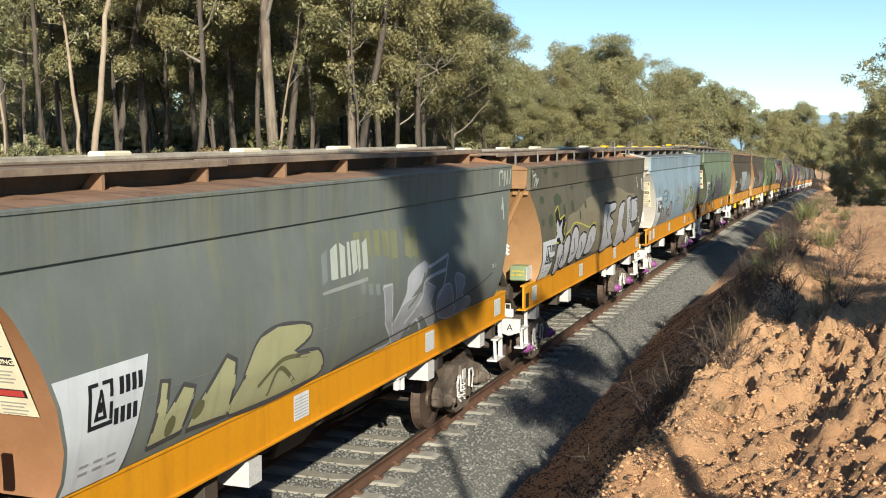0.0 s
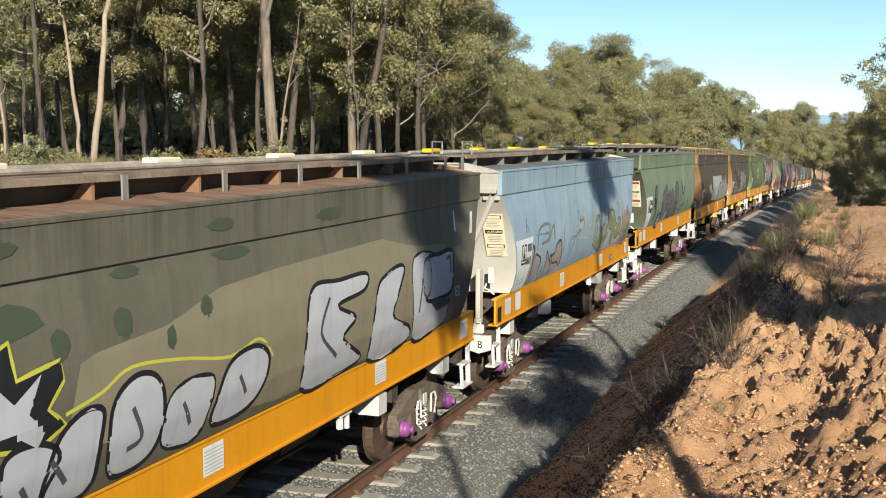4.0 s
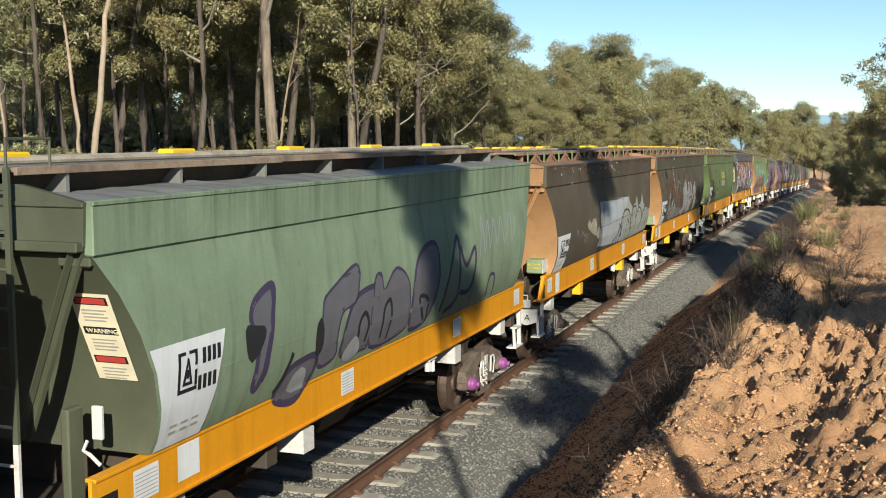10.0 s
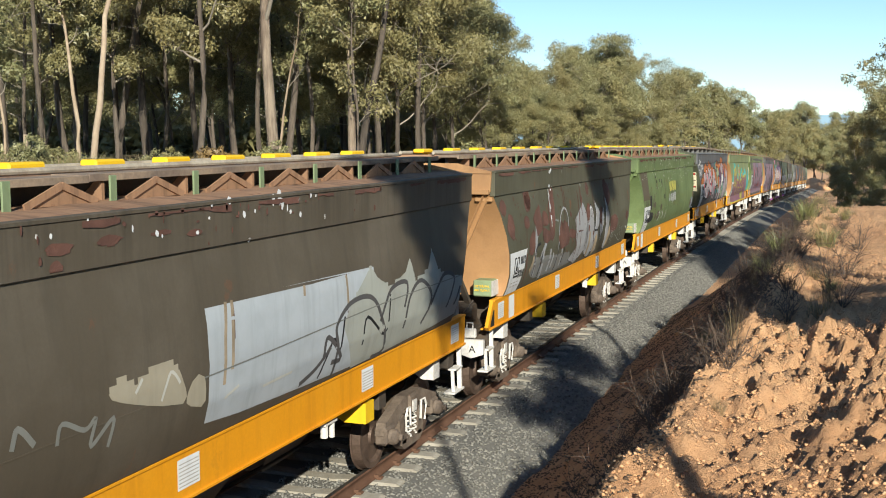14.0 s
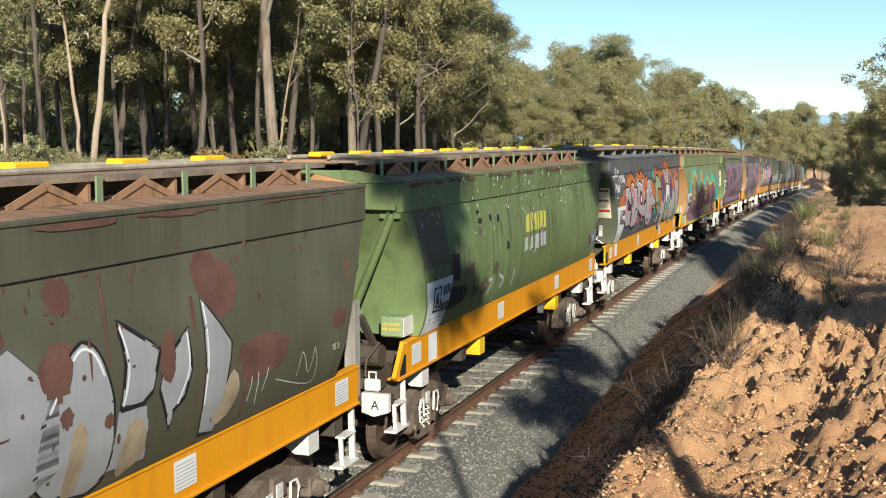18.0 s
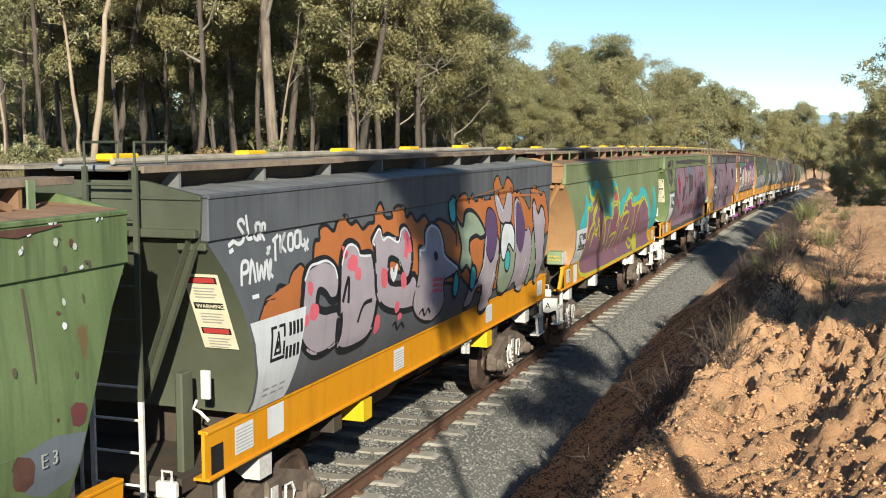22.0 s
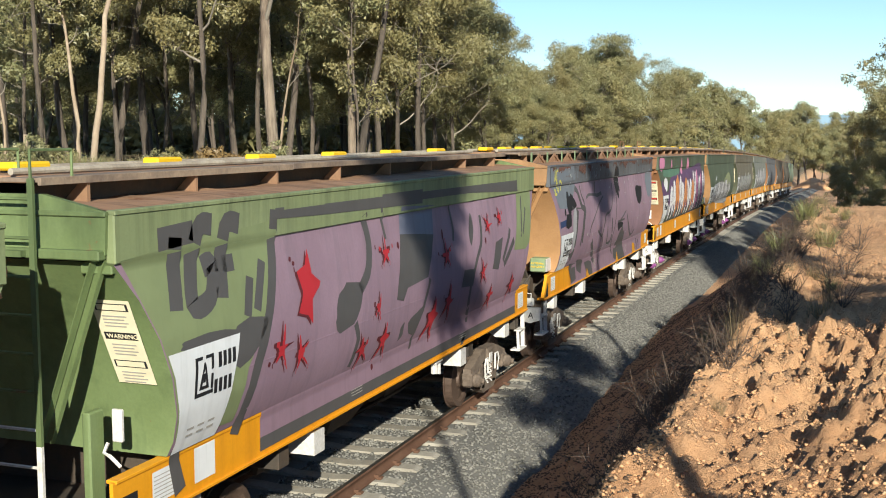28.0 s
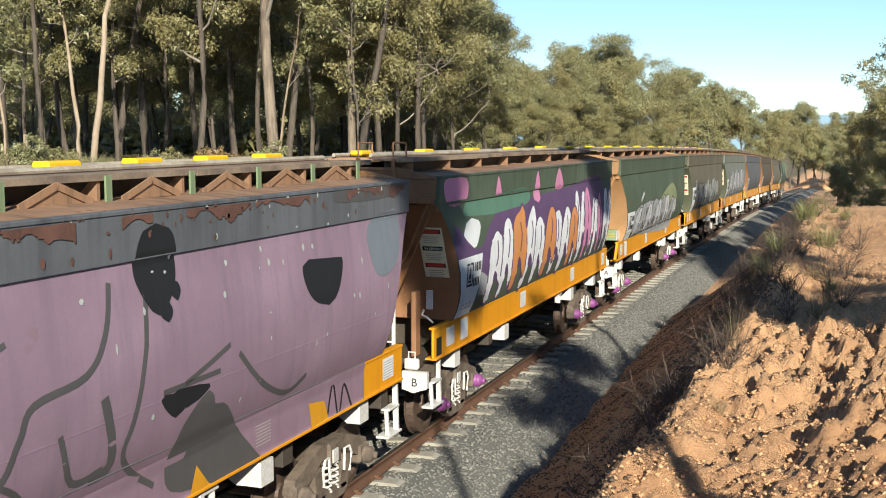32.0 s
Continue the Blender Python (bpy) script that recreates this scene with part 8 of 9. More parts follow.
def art_h(w):
    fill(w, ORANGE, 0, [(2.06, 3.26), (2.13, 3.35), (2.24, 3.36), (2.28, 3.47), (2.45, 3.5), (2.62, 3.42), (2.75, 3.52), (2.92, 3.57), (3.1, 3.46), (3.27, 3.48), (3.41, 3.38), (3.6, 3.43), (3.78, 3.44), (3.82, 3.59), (3.95, 3.66), (4.07, 3.54), (4.17, 3.46), (4.37, 3.46), (4.37, 3.55), (4.54, 3.59), (4.8, 3.52), (4.84, 3.42), (5.03, 3.46), (5.18, 3.34), (5.51, 3.4), (5.7, 3.25), (6.06, 3.31), (6.54, 3.15), (6.86, 2.86), (6.91, 2.56), (6.63, 2.34), (5.54, 2.5), (3.62, 2.9), (2.54, 2.94), (2.06, 3.11)], True, BLACK, 0.05)
    fill(w, ORANGE, 0, [(0.79, 2.58), (0.87, 2.83), (0.96, 2.89), (1.1, 2.89), (1.2, 2.98), (1.39, 2.95), (1.49, 3.05), (1.63, 3.12), (1.77, 3.12), (1.82, 2.95), (1.84, 2.55), (1.59, 2.31)], True, BLACK, 0.05)
    fill(w, LILAC, 1, [(1.63, 2.35), (1.67, 2.78), (1.81, 3.05), (2.07, 3.13), (2.34, 3.13), (2.54, 3.03), (2.6, 2.85), (2.52, 2.68), (2.35, 2.67), (2.22, 2.77), (2.07, 2.81), (2.02, 2.66), (2.18, 2.58), (2.57, 2.53), (2.57, 2.19), (2.06, 2.1)], True, BLACK, 0.09)
    fill(w, LILAC, 1, [(2.6, 2.08), (2.56, 2.62), (2.66, 3.03), (2.84, 3.23), (3.04, 3.26), (3.21, 3.19), (3.26, 3.1), (3.57, 3.07), (3.61, 2.84), (3.65, 2.54), (3.56, 2.21), (3.33, 2.03)], True, BLACK, 0.09)
    fill(w, LILAC, 2, [(4.03, 2.31), (3.62, 2.58), (3.67, 3.17), (3.6, 3.22), (3.9, 3.36), (3.97, 3.23), (4.14, 3.25), (4.46, 3.16), (4.57, 3.29), (4.75, 3.3), (4.88, 3.15), (4.86, 2.92), (4.74, 2.68), (4.58, 2.63), (4.44, 2.79), (4.34, 2.9), (4.08, 2.94), (4.03, 2.68), (4.43, 2.6), (4.68, 2.6), (4.82, 2.67), (4.95, 2.62), (5.05, 2.38), (4.88, 2.21)], True, BLACK, 0.08)
    fill(w, LILAC, 2, [(4.92, 2.2), (5.07, 2.68), (5.12, 2.98), (5.34, 2.98), (5.44, 3.19), (5.72, 3.27), (5.97, 3.19), (6.08, 3.03), (6.12, 2.8), (6.37, 2.68), (6.69, 2.54), (6.52, 2.48), (6.16, 2.48), (6.03, 2.4), (6.12, 2.04), (5.67, 1.91)], True, BLACK, 0.08)
    spot(w, PINK, 3, 1.87, 2.87, 0.07, 0.09)
    spot(w, PINK, 3, 1.93, 2.61, 0.12, 0.11)
    spot(w, PINK, 3, 1.73, 2.55, 0.08, 0.08)
    spot(w, PINK, 3, 2.83, 3.14, 0.09, 0.05)
    spot(w, PINK, 3, 3.03, 3.02, 0.12, 0.11)
    spot(w, PINK, 3, 3.13, 2.88, 0.07, 0.09)
    spot(w, PINK, 3, 2.79, 3.21, 0.04, 0.03)
    spot(w, PINK, 3, 3.87, 2.74, 0.13, 0.15)
    spot(w, PINK, 3, 3.68, 2.19, 0.11, 0.15)
    spot(w, PINK, 3, 4.31, 2.31, 0.1, 0.09)
    spot(w, PINK, 3, 4.42, 2.17, 0.09, 0.06)
    stroke(w, PINK, 3, [(4.75, 3.25), (4.79, 3.11), (4.8, 2.96)], 0.14)
    stroke(w, PINK, 3, [(4.69, 3.23), (4.71, 3.09), (4.61, 2.91)], 0.12)
    spot(w, PINK, 3, 4.51, 2.63, 0.12, 0.13)
    spot(w, PINK, 3, 2.97, 3.01, 0.15, 0.09)
    spot(w, PINK, 3, 2.82, 3.12, 0.05, 0.04)
    spot(w, PINK, 3, 3.05, 2.87, 0.04, 0.06)
    stroke(w, PINK, 3, [(5.58, 2.49), (5.79, 2.49), (6.01, 2.45)], 0.05)
    stroke(w, PINK, 3, [(5.59, 2.42), (5.8, 2.41), (6.02, 2.37)], 0.05)
    stroke(w, PINK, 3, [(5.6, 2.34), (5.81, 2.33), (6.02, 2.29)], 0.05)
    fill(w, BLACK, 3, [(5.67, 2.87), (5.74, 2.89), (5.81, 2.83), (5.8, 2.76), (5.72, 2.75), (5.66, 2.8)], True)
    fill(w, WHITE, 4, [(4.06, 2.81), (4.14, 2.83), (4.18, 2.78), (4.24, 2.84), (4.32, 2.87), (4.31, 2.79), (4.24, 2.69), (4.16, 2.65), (4.1, 2.71)], True)
    stroke(w, WHITE, 4, [(1.76, 2.96), (1.92, 3.09), (2.11, 3.11), (2.34, 3.11), (2.51, 3.02), (2.55, 2.89)], 0.03)
    stroke(w, WHITE, 4, [(2.7, 3.02), (2.85, 3.19), (3.03, 3.23), (3.18, 3.16), (3.23, 3.08), (3.54, 3.05)], 0.03)
    stroke(w, WHITE, 4, [(3.69, 3.16), (3.64, 3.21), (3.89, 3.34), (3.95, 3.2), (4.14, 3.22), (4.43, 3.13), (4.58, 3.26), (4.74, 3.28), (4.85, 3.16)], 0.03)
    stroke(w, WHITE, 4, [(5.15, 2.87), (5.16, 2.95), (5.36, 2.96), (5.5, 3.17), (5.71, 3.24), (5.94, 3.16), (6.03, 3.01), (6.07, 2.79), (6.64, 2.55)], 0.03)
    stroke(w, BLACK, 4, [(2.65, 2.61), (2.77, 2.8), (2.84, 2.85), (2.8, 2.58)], 0.06)
    stroke(w, BLACK, 4, [(3.08, 2.31), (3.23, 2.5), (3.48, 2.52)], 0.05)
    stroke(w, BLACK, 4, [(4.23, 2.08), (4.31, 2.11), (4.45, 2.0), (4.53, 2.07), (4.7, 1.98)], 0.04)
    stroke(w, BLACK, 4, [(5.17, 2.08), (5.26, 2.14), (5.42, 2.03), (5.5, 2.11), (5.64, 2.03)], 0.04)
    stroke(w, WHITE, 4, [(0.63, 3.64), (0.57, 3.69), (0.5, 3.66), (0.56, 3.59), (0.65, 3.51), (0.55, 3.46), (0.47, 3.49)], 0.04)
    stroke(w, WHITE, 4, [(0.65, 3.73), (0.71, 3.51), (0.81, 3.5)], 0.04)
    stroke(w, WHITE, 4, [(0.83, 3.63), (0.92, 3.62), (0.92, 3.48), (0.85, 3.5), (0.83, 3.63)], 0.04)
    stroke(w, WHITE, 4, [(0.96, 3.46), (0.96, 3.61), (1.02, 3.61), (1.01, 3.54), (0.99, 3.53), (1.04, 3.45)], 0.04)
    stroke(w, WHITE, 4, [(1.04, 3.31), (1.13, 3.39)], 0.04)
    stroke(w, WHITE, 4, [(1.08, 3.31), (1.07, 3.39)], 0.04)
    stroke(w, WHITE, 4, [(1.19, 3.43), (1.33, 3.48)], 0.04)
    stroke(w, WHITE, 4, [(1.25, 3.45), (1.19, 3.23)], 0.04)
    stroke(w, WHITE, 4, [(1.37, 3.48), (1.32, 3.3), (1.36, 3.39), (1.48, 3.49), (1.37, 3.38), (1.44, 3.3)], 0.04)
    stroke(w, WHITE, 4, [(1.54, 3.46), (1.63, 3.46), (1.59, 3.32), (1.5, 3.33), (1.54, 3.46)], 0.04)
    stroke(w, WHITE, 4, [(1.69, 3.47), (1.79, 3.48), (1.75, 3.34), (1.65, 3.34), (1.69, 3.47)], 0.04)
    stroke(w, WHITE, 4, [(1.82, 3.49), (1.8, 3.34), (1.88, 3.34)], 0.04)
    stroke(w, WHITE, 4, [(1.87, 3.4), (1.93, 3.27)], 0.04)
    stroke(w, WHITE, 4, [(1.97, 3.39), (1.85, 3.27)], 0.04)
    stroke(w, WHITE, 4, [(0.48, 3.07), (0.54, 3.27), (0.65, 3.28), (0.63, 3.2), (0.53, 3.18)], 0.04)
    stroke(w, WHITE, 4, [(0.63, 3.07), (0.73, 3.29), (0.75, 3.07)], 0.04)
    stroke(w, WHITE, 4, [(0.82, 3.26), (0.81, 3.08), (0.9, 3.22), (0.91, 3.09), (0.99, 3.25)], 0.04)
    stroke(w, WHITE, 4, [(1.02, 3.27), (1.01, 3.07), (1.11, 3.26), (1.03, 3.16), (1.1, 3.08)], 0.04)
    stroke(w, WHITE, 4, [(0.35, 3.46), (0.47, 3.5)], 0.04)
    stroke(w, WHITE, 4, [(0.35, 3.4), (0.43, 3.42)], 0.04)
    stroke(w, WHITE, 4, [(0.65, 2.94), (0.78, 2.94)], 0.04)
    fill(w, ORANGE, 0, [(6.88, 3.44), (7.06, 3.59), (7.26, 3.59), (7.47, 3.46), (7.57, 3.58), (7.79, 3.45), (8.1, 3.51), (8.37, 3.42), (8.7, 3.52), (8.71, 3.72), (8.93, 3.8), (9.22, 3.58), (9.46, 3.77), (9.77, 3.65), (9.91, 3.5), (10.25, 3.5), (10.6, 3.3), (10.84, 3.13), (11.13, 3.5), (11.53, 3.5), (11.72, 3.33), (12.01, 3.4), (12.07, 3.1), (12.06, 2.71), (11.79, 2.62), (8.74, 1.96), (6.74, 2.48)], True, BLACK, 0.07)
    fill(w, MINT, 1, [(6.76, 3.3), (7.0, 3.14), (7.22, 3.33), (7.57, 3.33), (7.89, 3.16), (8.07, 2.94), (7.81, 2.89), (7.64, 2.94), (7.5, 2.94), (7.27, 2.9), (7.21, 2.77), (7.33, 2.64), (7.28, 2.42), (7.06, 2.53), (6.82, 2.47), (6.74, 2.61), (6.84, 2.81), (6.81, 3.03)], True, BLACK, 0.07)
    fill(w, ORANGE, 2, [(7.25, 2.74), (7.4, 2.9), (7.57, 2.83), (7.58, 2.69), (7.41, 2.53)], True)
    fill(w, LILAC, 2, [(7.23, 1.86), (7.27, 2.14), (7.66, 2.24), (7.87, 2.49), (8.07, 2.94), (8.63, 2.87), (8.78, 2.69), (8.63, 2.25), (8.66, 1.76), (8.39, 1.62), (8.14, 1.7), (7.94, 2.08), (7.65, 2.1), (7.57, 1.87)], True, BLACK, 0.07)
    fill(w, PURPLE, 3, [(8.07, 2.94), (8.26, 3.26), (8.49, 3.31), (8.71, 3.16), (8.69, 2.91), (8.49, 2.58), (8.28, 2.47), (8.08, 2.65)], True, BLACK, 0.05)
    fill(w, AQUA, 4, [(6.5, 3.42), (6.57, 3.58), (6.67, 3.6), (6.8, 3.51), (6.78, 3.34), (6.68, 3.22), (6.56, 3.22), (6.5, 3.29)], True, BLACK, 0.05)
    fill(w, AQUA, 4, [(6.47, 2.32), (6.51, 2.47), (6.61, 2.49), (6.72, 2.37), (6.71, 2.2), (6.63, 2.11), (6.5, 2.19)], True, BLACK, 0.05)
    fill(w, AQUA, 4, [(7.26, 2.33), (7.3, 2.48), (7.42, 2.5), (7.56, 2.38), (7.54, 2.22), (7.44, 2.11), (7.3, 2.18)], True, BLACK, 0.05)
    fill(w, LILAC, 3, [(8.96, 3.06), (8.81, 3.31), (8.83, 3.51), (9.0, 3.52), (9.2, 3.27), (9.53, 3.5), (9.71, 3.57), (9.79, 3.43), (9.64, 3.17), (9.42, 3.0)], True, BLACK, 0.06)
    fill(w, MINT, 3, [(8.96, 3.06), (8.82, 2.58), (8.77, 2.11), (9.1, 1.85), (9.52, 1.79), (9.69, 1.98), (9.74, 2.43), (9.69, 2.83), (9.39, 3.09)], True, BLACK, 0.06)
    fill(w, WHITE, 4, [(9.12, 3.01), (9.36, 3.01), (9.6, 2.95), (9.68, 2.72), (9.6, 2.51), (9.3, 2.66), (9.06, 2.41), (8.87, 2.52), (8.9, 2.83)], True, BLACK, 0.04)
    fill(w, AQUA, 5, [(9.1, 2.4), (9.14, 2.53), (9.27, 2.57), (9.39, 2.46), (9.4, 2.27), (9.29, 2.19), (9.15, 2.25)], True, BLACK, 0.04)
    fill(w, LILAC, 2, [(9.68, 2.44), (9.77, 3.1), (10.0, 3.38), (10.24, 3.3), (10.37, 2.8), (10.6, 2.83), (10.77, 2.63), (10.79, 2.14), (10.71, 1.71), (10.35, 1.73), (9.99, 1.92), (9.61, 1.82), (9.72, 2.15)], True, BLACK, 0.06)
    fill(w, PURPLE, 4, [(9.87, 3.2), (10.12, 3.34), (10.33, 3.15), (10.37, 2.8), (10.08, 2.43), (9.75, 2.71)], True)
    fill(w, MINT, 2, [(10.89, 1.8), (10.76, 2.51), (10.98, 2.84), (11.3, 2.87), (11.37, 2.48), (11.24, 2.06), (11.2, 1.81)], True, BLACK, 0.06)
    fill(w, LILAC, 3, [(10.97, 2.72), (10.99, 3.14), (11.21, 3.31), (11.36, 3.05), (11.65, 3.17), (11.82, 3.0), (11.7, 2.43), (11.75, 1.84), (11.58, 1.7), (11.17, 2.2)], True, BLACK, 0.06)
    stroke(w, WHITE, 5, [(7.69, 2.24), (7.92, 2.48), (8.09, 2.89)], 0.02)
    stroke(w, WHITE, 5, [(9.98, 3.33), (9.76, 2.88), (9.72, 2.49)], 0.02)
    stroke(w, WHITE, 5, [(8.93, 3.48), (9.13, 3.22)], 0.02)
    stroke(w, WHITE, 5, [(8.43, 1.79), (8.51, 2.32)], 0.02)
    stroke(w, WHITE, 5, [(10.3, 1.98), (10.46, 2.31)], 0.02)


def art_i(w):
    fill(w, AQUA, 0, [(1.04, 2.61), (1.44, 2.86), (1.64, 2.98), (1.78, 3.23), (1.94, 3.2), (2.05, 3.04), (2.22, 3.07), (2.21, 3.4), (2.22, 3.59), (2.35, 3.62), (2.45, 3.32), (2.64, 3.35), (2.97, 3.51), (3.17, 3.55), (3.44, 3.42), (3.63, 3.18), (3.72, 2.9), (3.86, 2.71), (4.06, 2.91), (4.29, 2.82), (4.58, 3.01), (4.79, 3.05), (4.92, 3.27), (5.13, 3.4), (5.4, 3.43), (5.63, 3.26), (5.6, 2.88), (6.18, 3.01), (6.23, 3.17), (6.31, 3.01), (6.56, 3.05), (6.93, 3.2), (7.29, 3.17), (7.45, 2.94), (7.91, 2.95), (8.56, 2.94), (8.85, 3.11), (9.22, 3.14), (9.73, 3.03), (10.18, 2.73), (10.78, 2.31), (11.02, 3.0), (11.26, 3.08), (11.48, 2.83), (11.73, 2.1), (11.54, 1.79), (7.58, 1.79), (3.51, 1.79), (1.14, 1.88)], True)
    fill(w, MAROONL, 1, [(1.66, 2.0), (1.8, 2.53), (1.91, 2.92), (2.17, 2.88), (2.36, 2.95), (2.37, 3.05), (2.62, 3.11), (2.92, 3.19), (3.17, 3.22), (3.34, 3.11), (3.49, 2.88), (3.68, 2.57), (4.15, 2.61), (4.45, 2.5), (4.65, 2.58), (4.75, 2.87), (4.97, 2.96), (5.38, 2.91), (5.53, 2.76), (5.66, 2.47), (6.11, 2.61), (6.37, 2.78), (6.86, 2.86), (7.26, 2.97), (7.48, 2.71), (8.41, 2.73), (8.68, 2.74), (9.35, 2.83), (9.9, 2.59), (10.22, 2.29), (11.08, 1.62), (11.24, 1.33), (7.58, 1.33), (3.5, 1.33), (1.86, 1.46)], True, YELG, 0.1)
    fill(w, MAROON, 2, [(3.06, 2.68), (3.2, 2.97), (3.42, 2.92), (3.59, 2.59), (3.56, 2.32), (3.4, 2.13), (2.98, 2.17)], True)
    fill(w, MAROON, 2, [(4.54, 2.3), (4.71, 2.57), (5.13, 2.66), (5.48, 2.51), (5.36, 2.27), (4.99, 2.09)], True)
    fill(w, MAROON, 2, [(6.12, 2.41), (6.53, 2.56), (7.16, 2.54), (7.21, 2.24), (6.7, 2.11)], True)
    fill(w, MAROON, 2, [(7.61, 2.18), (7.97, 2.65), (8.51, 2.59), (8.82, 1.98), (8.41, 1.73)], True)
    fill(w, MAROON, 2, [(1.78, 2.35), (1.84, 2.62), (1.91, 2.7), (2.15, 2.65), (2.15, 2.36), (1.93, 2.12)], True)
    fill(w, PINK, 3, [(4.94, 2.95), (5.06, 3.13), (5.24, 3.19), (5.44, 3.12), (5.49, 2.96)], True)
    stroke(w, YELG, 4, [(2.28, 3.44), (2.29, 3.16), (2.62, 3.13), (2.96, 3.25), (3.19, 3.28), (3.41, 3.16), (3.55, 2.9), (3.7, 2.57), (3.92, 1.95)], 0.1)
    stroke(w, YELG, 4, [(2.35, 2.56), (2.41, 2.77), (2.9, 2.99), (3.11, 3.13), (3.1, 2.88)], 0.08)
    stroke(w, YELG, 4, [(2.99, 3.0), (2.55, 2.75), (2.4, 2.6)], 0.08)
    stroke(w, YELG, 4, [(2.97, 3.21), (3.13, 3.09), (3.07, 2.81)], 0.05)
    stroke(w, YELG, 4, [(4.71, 2.6), (4.84, 2.89), (5.13, 3.22), (5.47, 3.23), (5.57, 2.95), (5.45, 2.55), (5.25, 2.29)], 0.09)
    stroke(w, YELG, 4, [(4.77, 2.8), (5.14, 2.85), (5.38, 2.81)], 0.06)
    stroke(w, YELG, 4, [(5.48, 2.51), (5.47, 1.99), (5.39, 1.68)], 0.05)
    stroke(w, YELG, 4, [(5.84, 2.36), (6.1, 2.52), (6.79, 2.57), (6.88, 2.4), (6.41, 2.16)], 0.08)
    stroke(w, YELG, 4, [(6.12, 2.68), (6.37, 2.77), (6.74, 2.74)], 0.07)
    stroke(w, YELG, 4, [(6.37, 2.78), (6.88, 2.93), (7.47, 3.02), (7.8, 2.68), (7.61, 2.18), (7.5, 1.89)], 0.07)
    stroke(w, YELG, 4, [(8.16, 1.85), (8.1, 2.33), (8.62, 2.65), (9.35, 2.8)], 0.06)
    stroke(w, YELG, 4, [(7.35, 1.77), (7.88, 1.51), (8.3, 1.63), (7.49, 1.82)], 0.08)
    stroke(w, YELG, 4, [(6.42, 1.8), (6.36, 2.1), (7.06, 2.12)], 0.06)
    stroke(w, YELG, 4, [(1.91, 2.22), (2.06, 2.43), (2.49, 2.58), (2.58, 2.36), (2.87, 2.25)], 0.09)
    stroke(w, YELG, 4, [(2.29, 2.03), (2.41, 2.3), (2.86, 2.41), (3.01, 2.64), (3.19, 2.12)], 0.09)
    stroke(w, YELG, 4, [(3.58, 1.8), (3.48, 2.28), (3.63, 2.58)], 0.06)
    stroke(w, YELG, 4, [(4.44, 1.71), (4.24, 2.18), (4.39, 2.45)], 0.05)
    stroke(w, YELG, 4, [(4.47, 2.07), (4.76, 2.13), (5.25, 2.13), (4.99, 1.96), (4.83, 1.74)], 0.07)
    stroke(w, YELG, 4, [(1.49, 2.24), (1.7, 2.55), (1.84, 2.62)], 0.07)
    stroke(w, YELG, 4, [(5.99, 1.54), (5.85, 1.92), (6.0, 2.16)], 0.05)
    stroke(w, PINK, 4, [(1.79, 2.25), (1.81, 2.53), (1.89, 2.66)], 0.06)
    stroke(w, PINK, 4, [(3.76, 2.05), (3.81, 2.27), (3.88, 2.48)], 0.05)
    stroke(w, PINK, 4, [(6.12, 1.52), (6.09, 1.8)], 0.06)
    spot(w, LEAFY, 5, 2.17, 2.89, 0.09, 0.08)
    spot(w, LEAFY, 5, 2.16, 3.17, 0.05, 0.05)
    spot(w, LEAFY, 5, 3.27, 2.73, 0.04, 0.03)
    spot(w, LEAFY, 5, 4.04, 2.74, 0.07, 0.06)
    spot(w, LEAFY, 5, 5.38, 2.75, 0.09, 0.07)
    spot(w, LEAFY, 5, 8.75, 1.79, 0.29, 0.08)
    fill(w, YELG, 5, [(8.3, 1.74), (8.37, 1.86), (8.98, 1.71), (9.05, 1.41), (8.68, 1.33), (8.37, 1.5)], True, LEAFY, 0.04)
    stroke(w, BLACK, 4, [(0.05, 1.84), (0.05, 1.55), (0.05, 1.78), (0.19, 1.42)], 0.04)
    stroke(w, BLACK, 4, [(0.23, 1.46), (0.38, 1.73), (0.58, 1.46), (0.33, 1.48)], 0.04)
    stroke(w, BLACK, 4, [(0.66, 1.44), (0.57, 1.63), (0.82, 1.61), (0.76, 1.41)], 0.03)


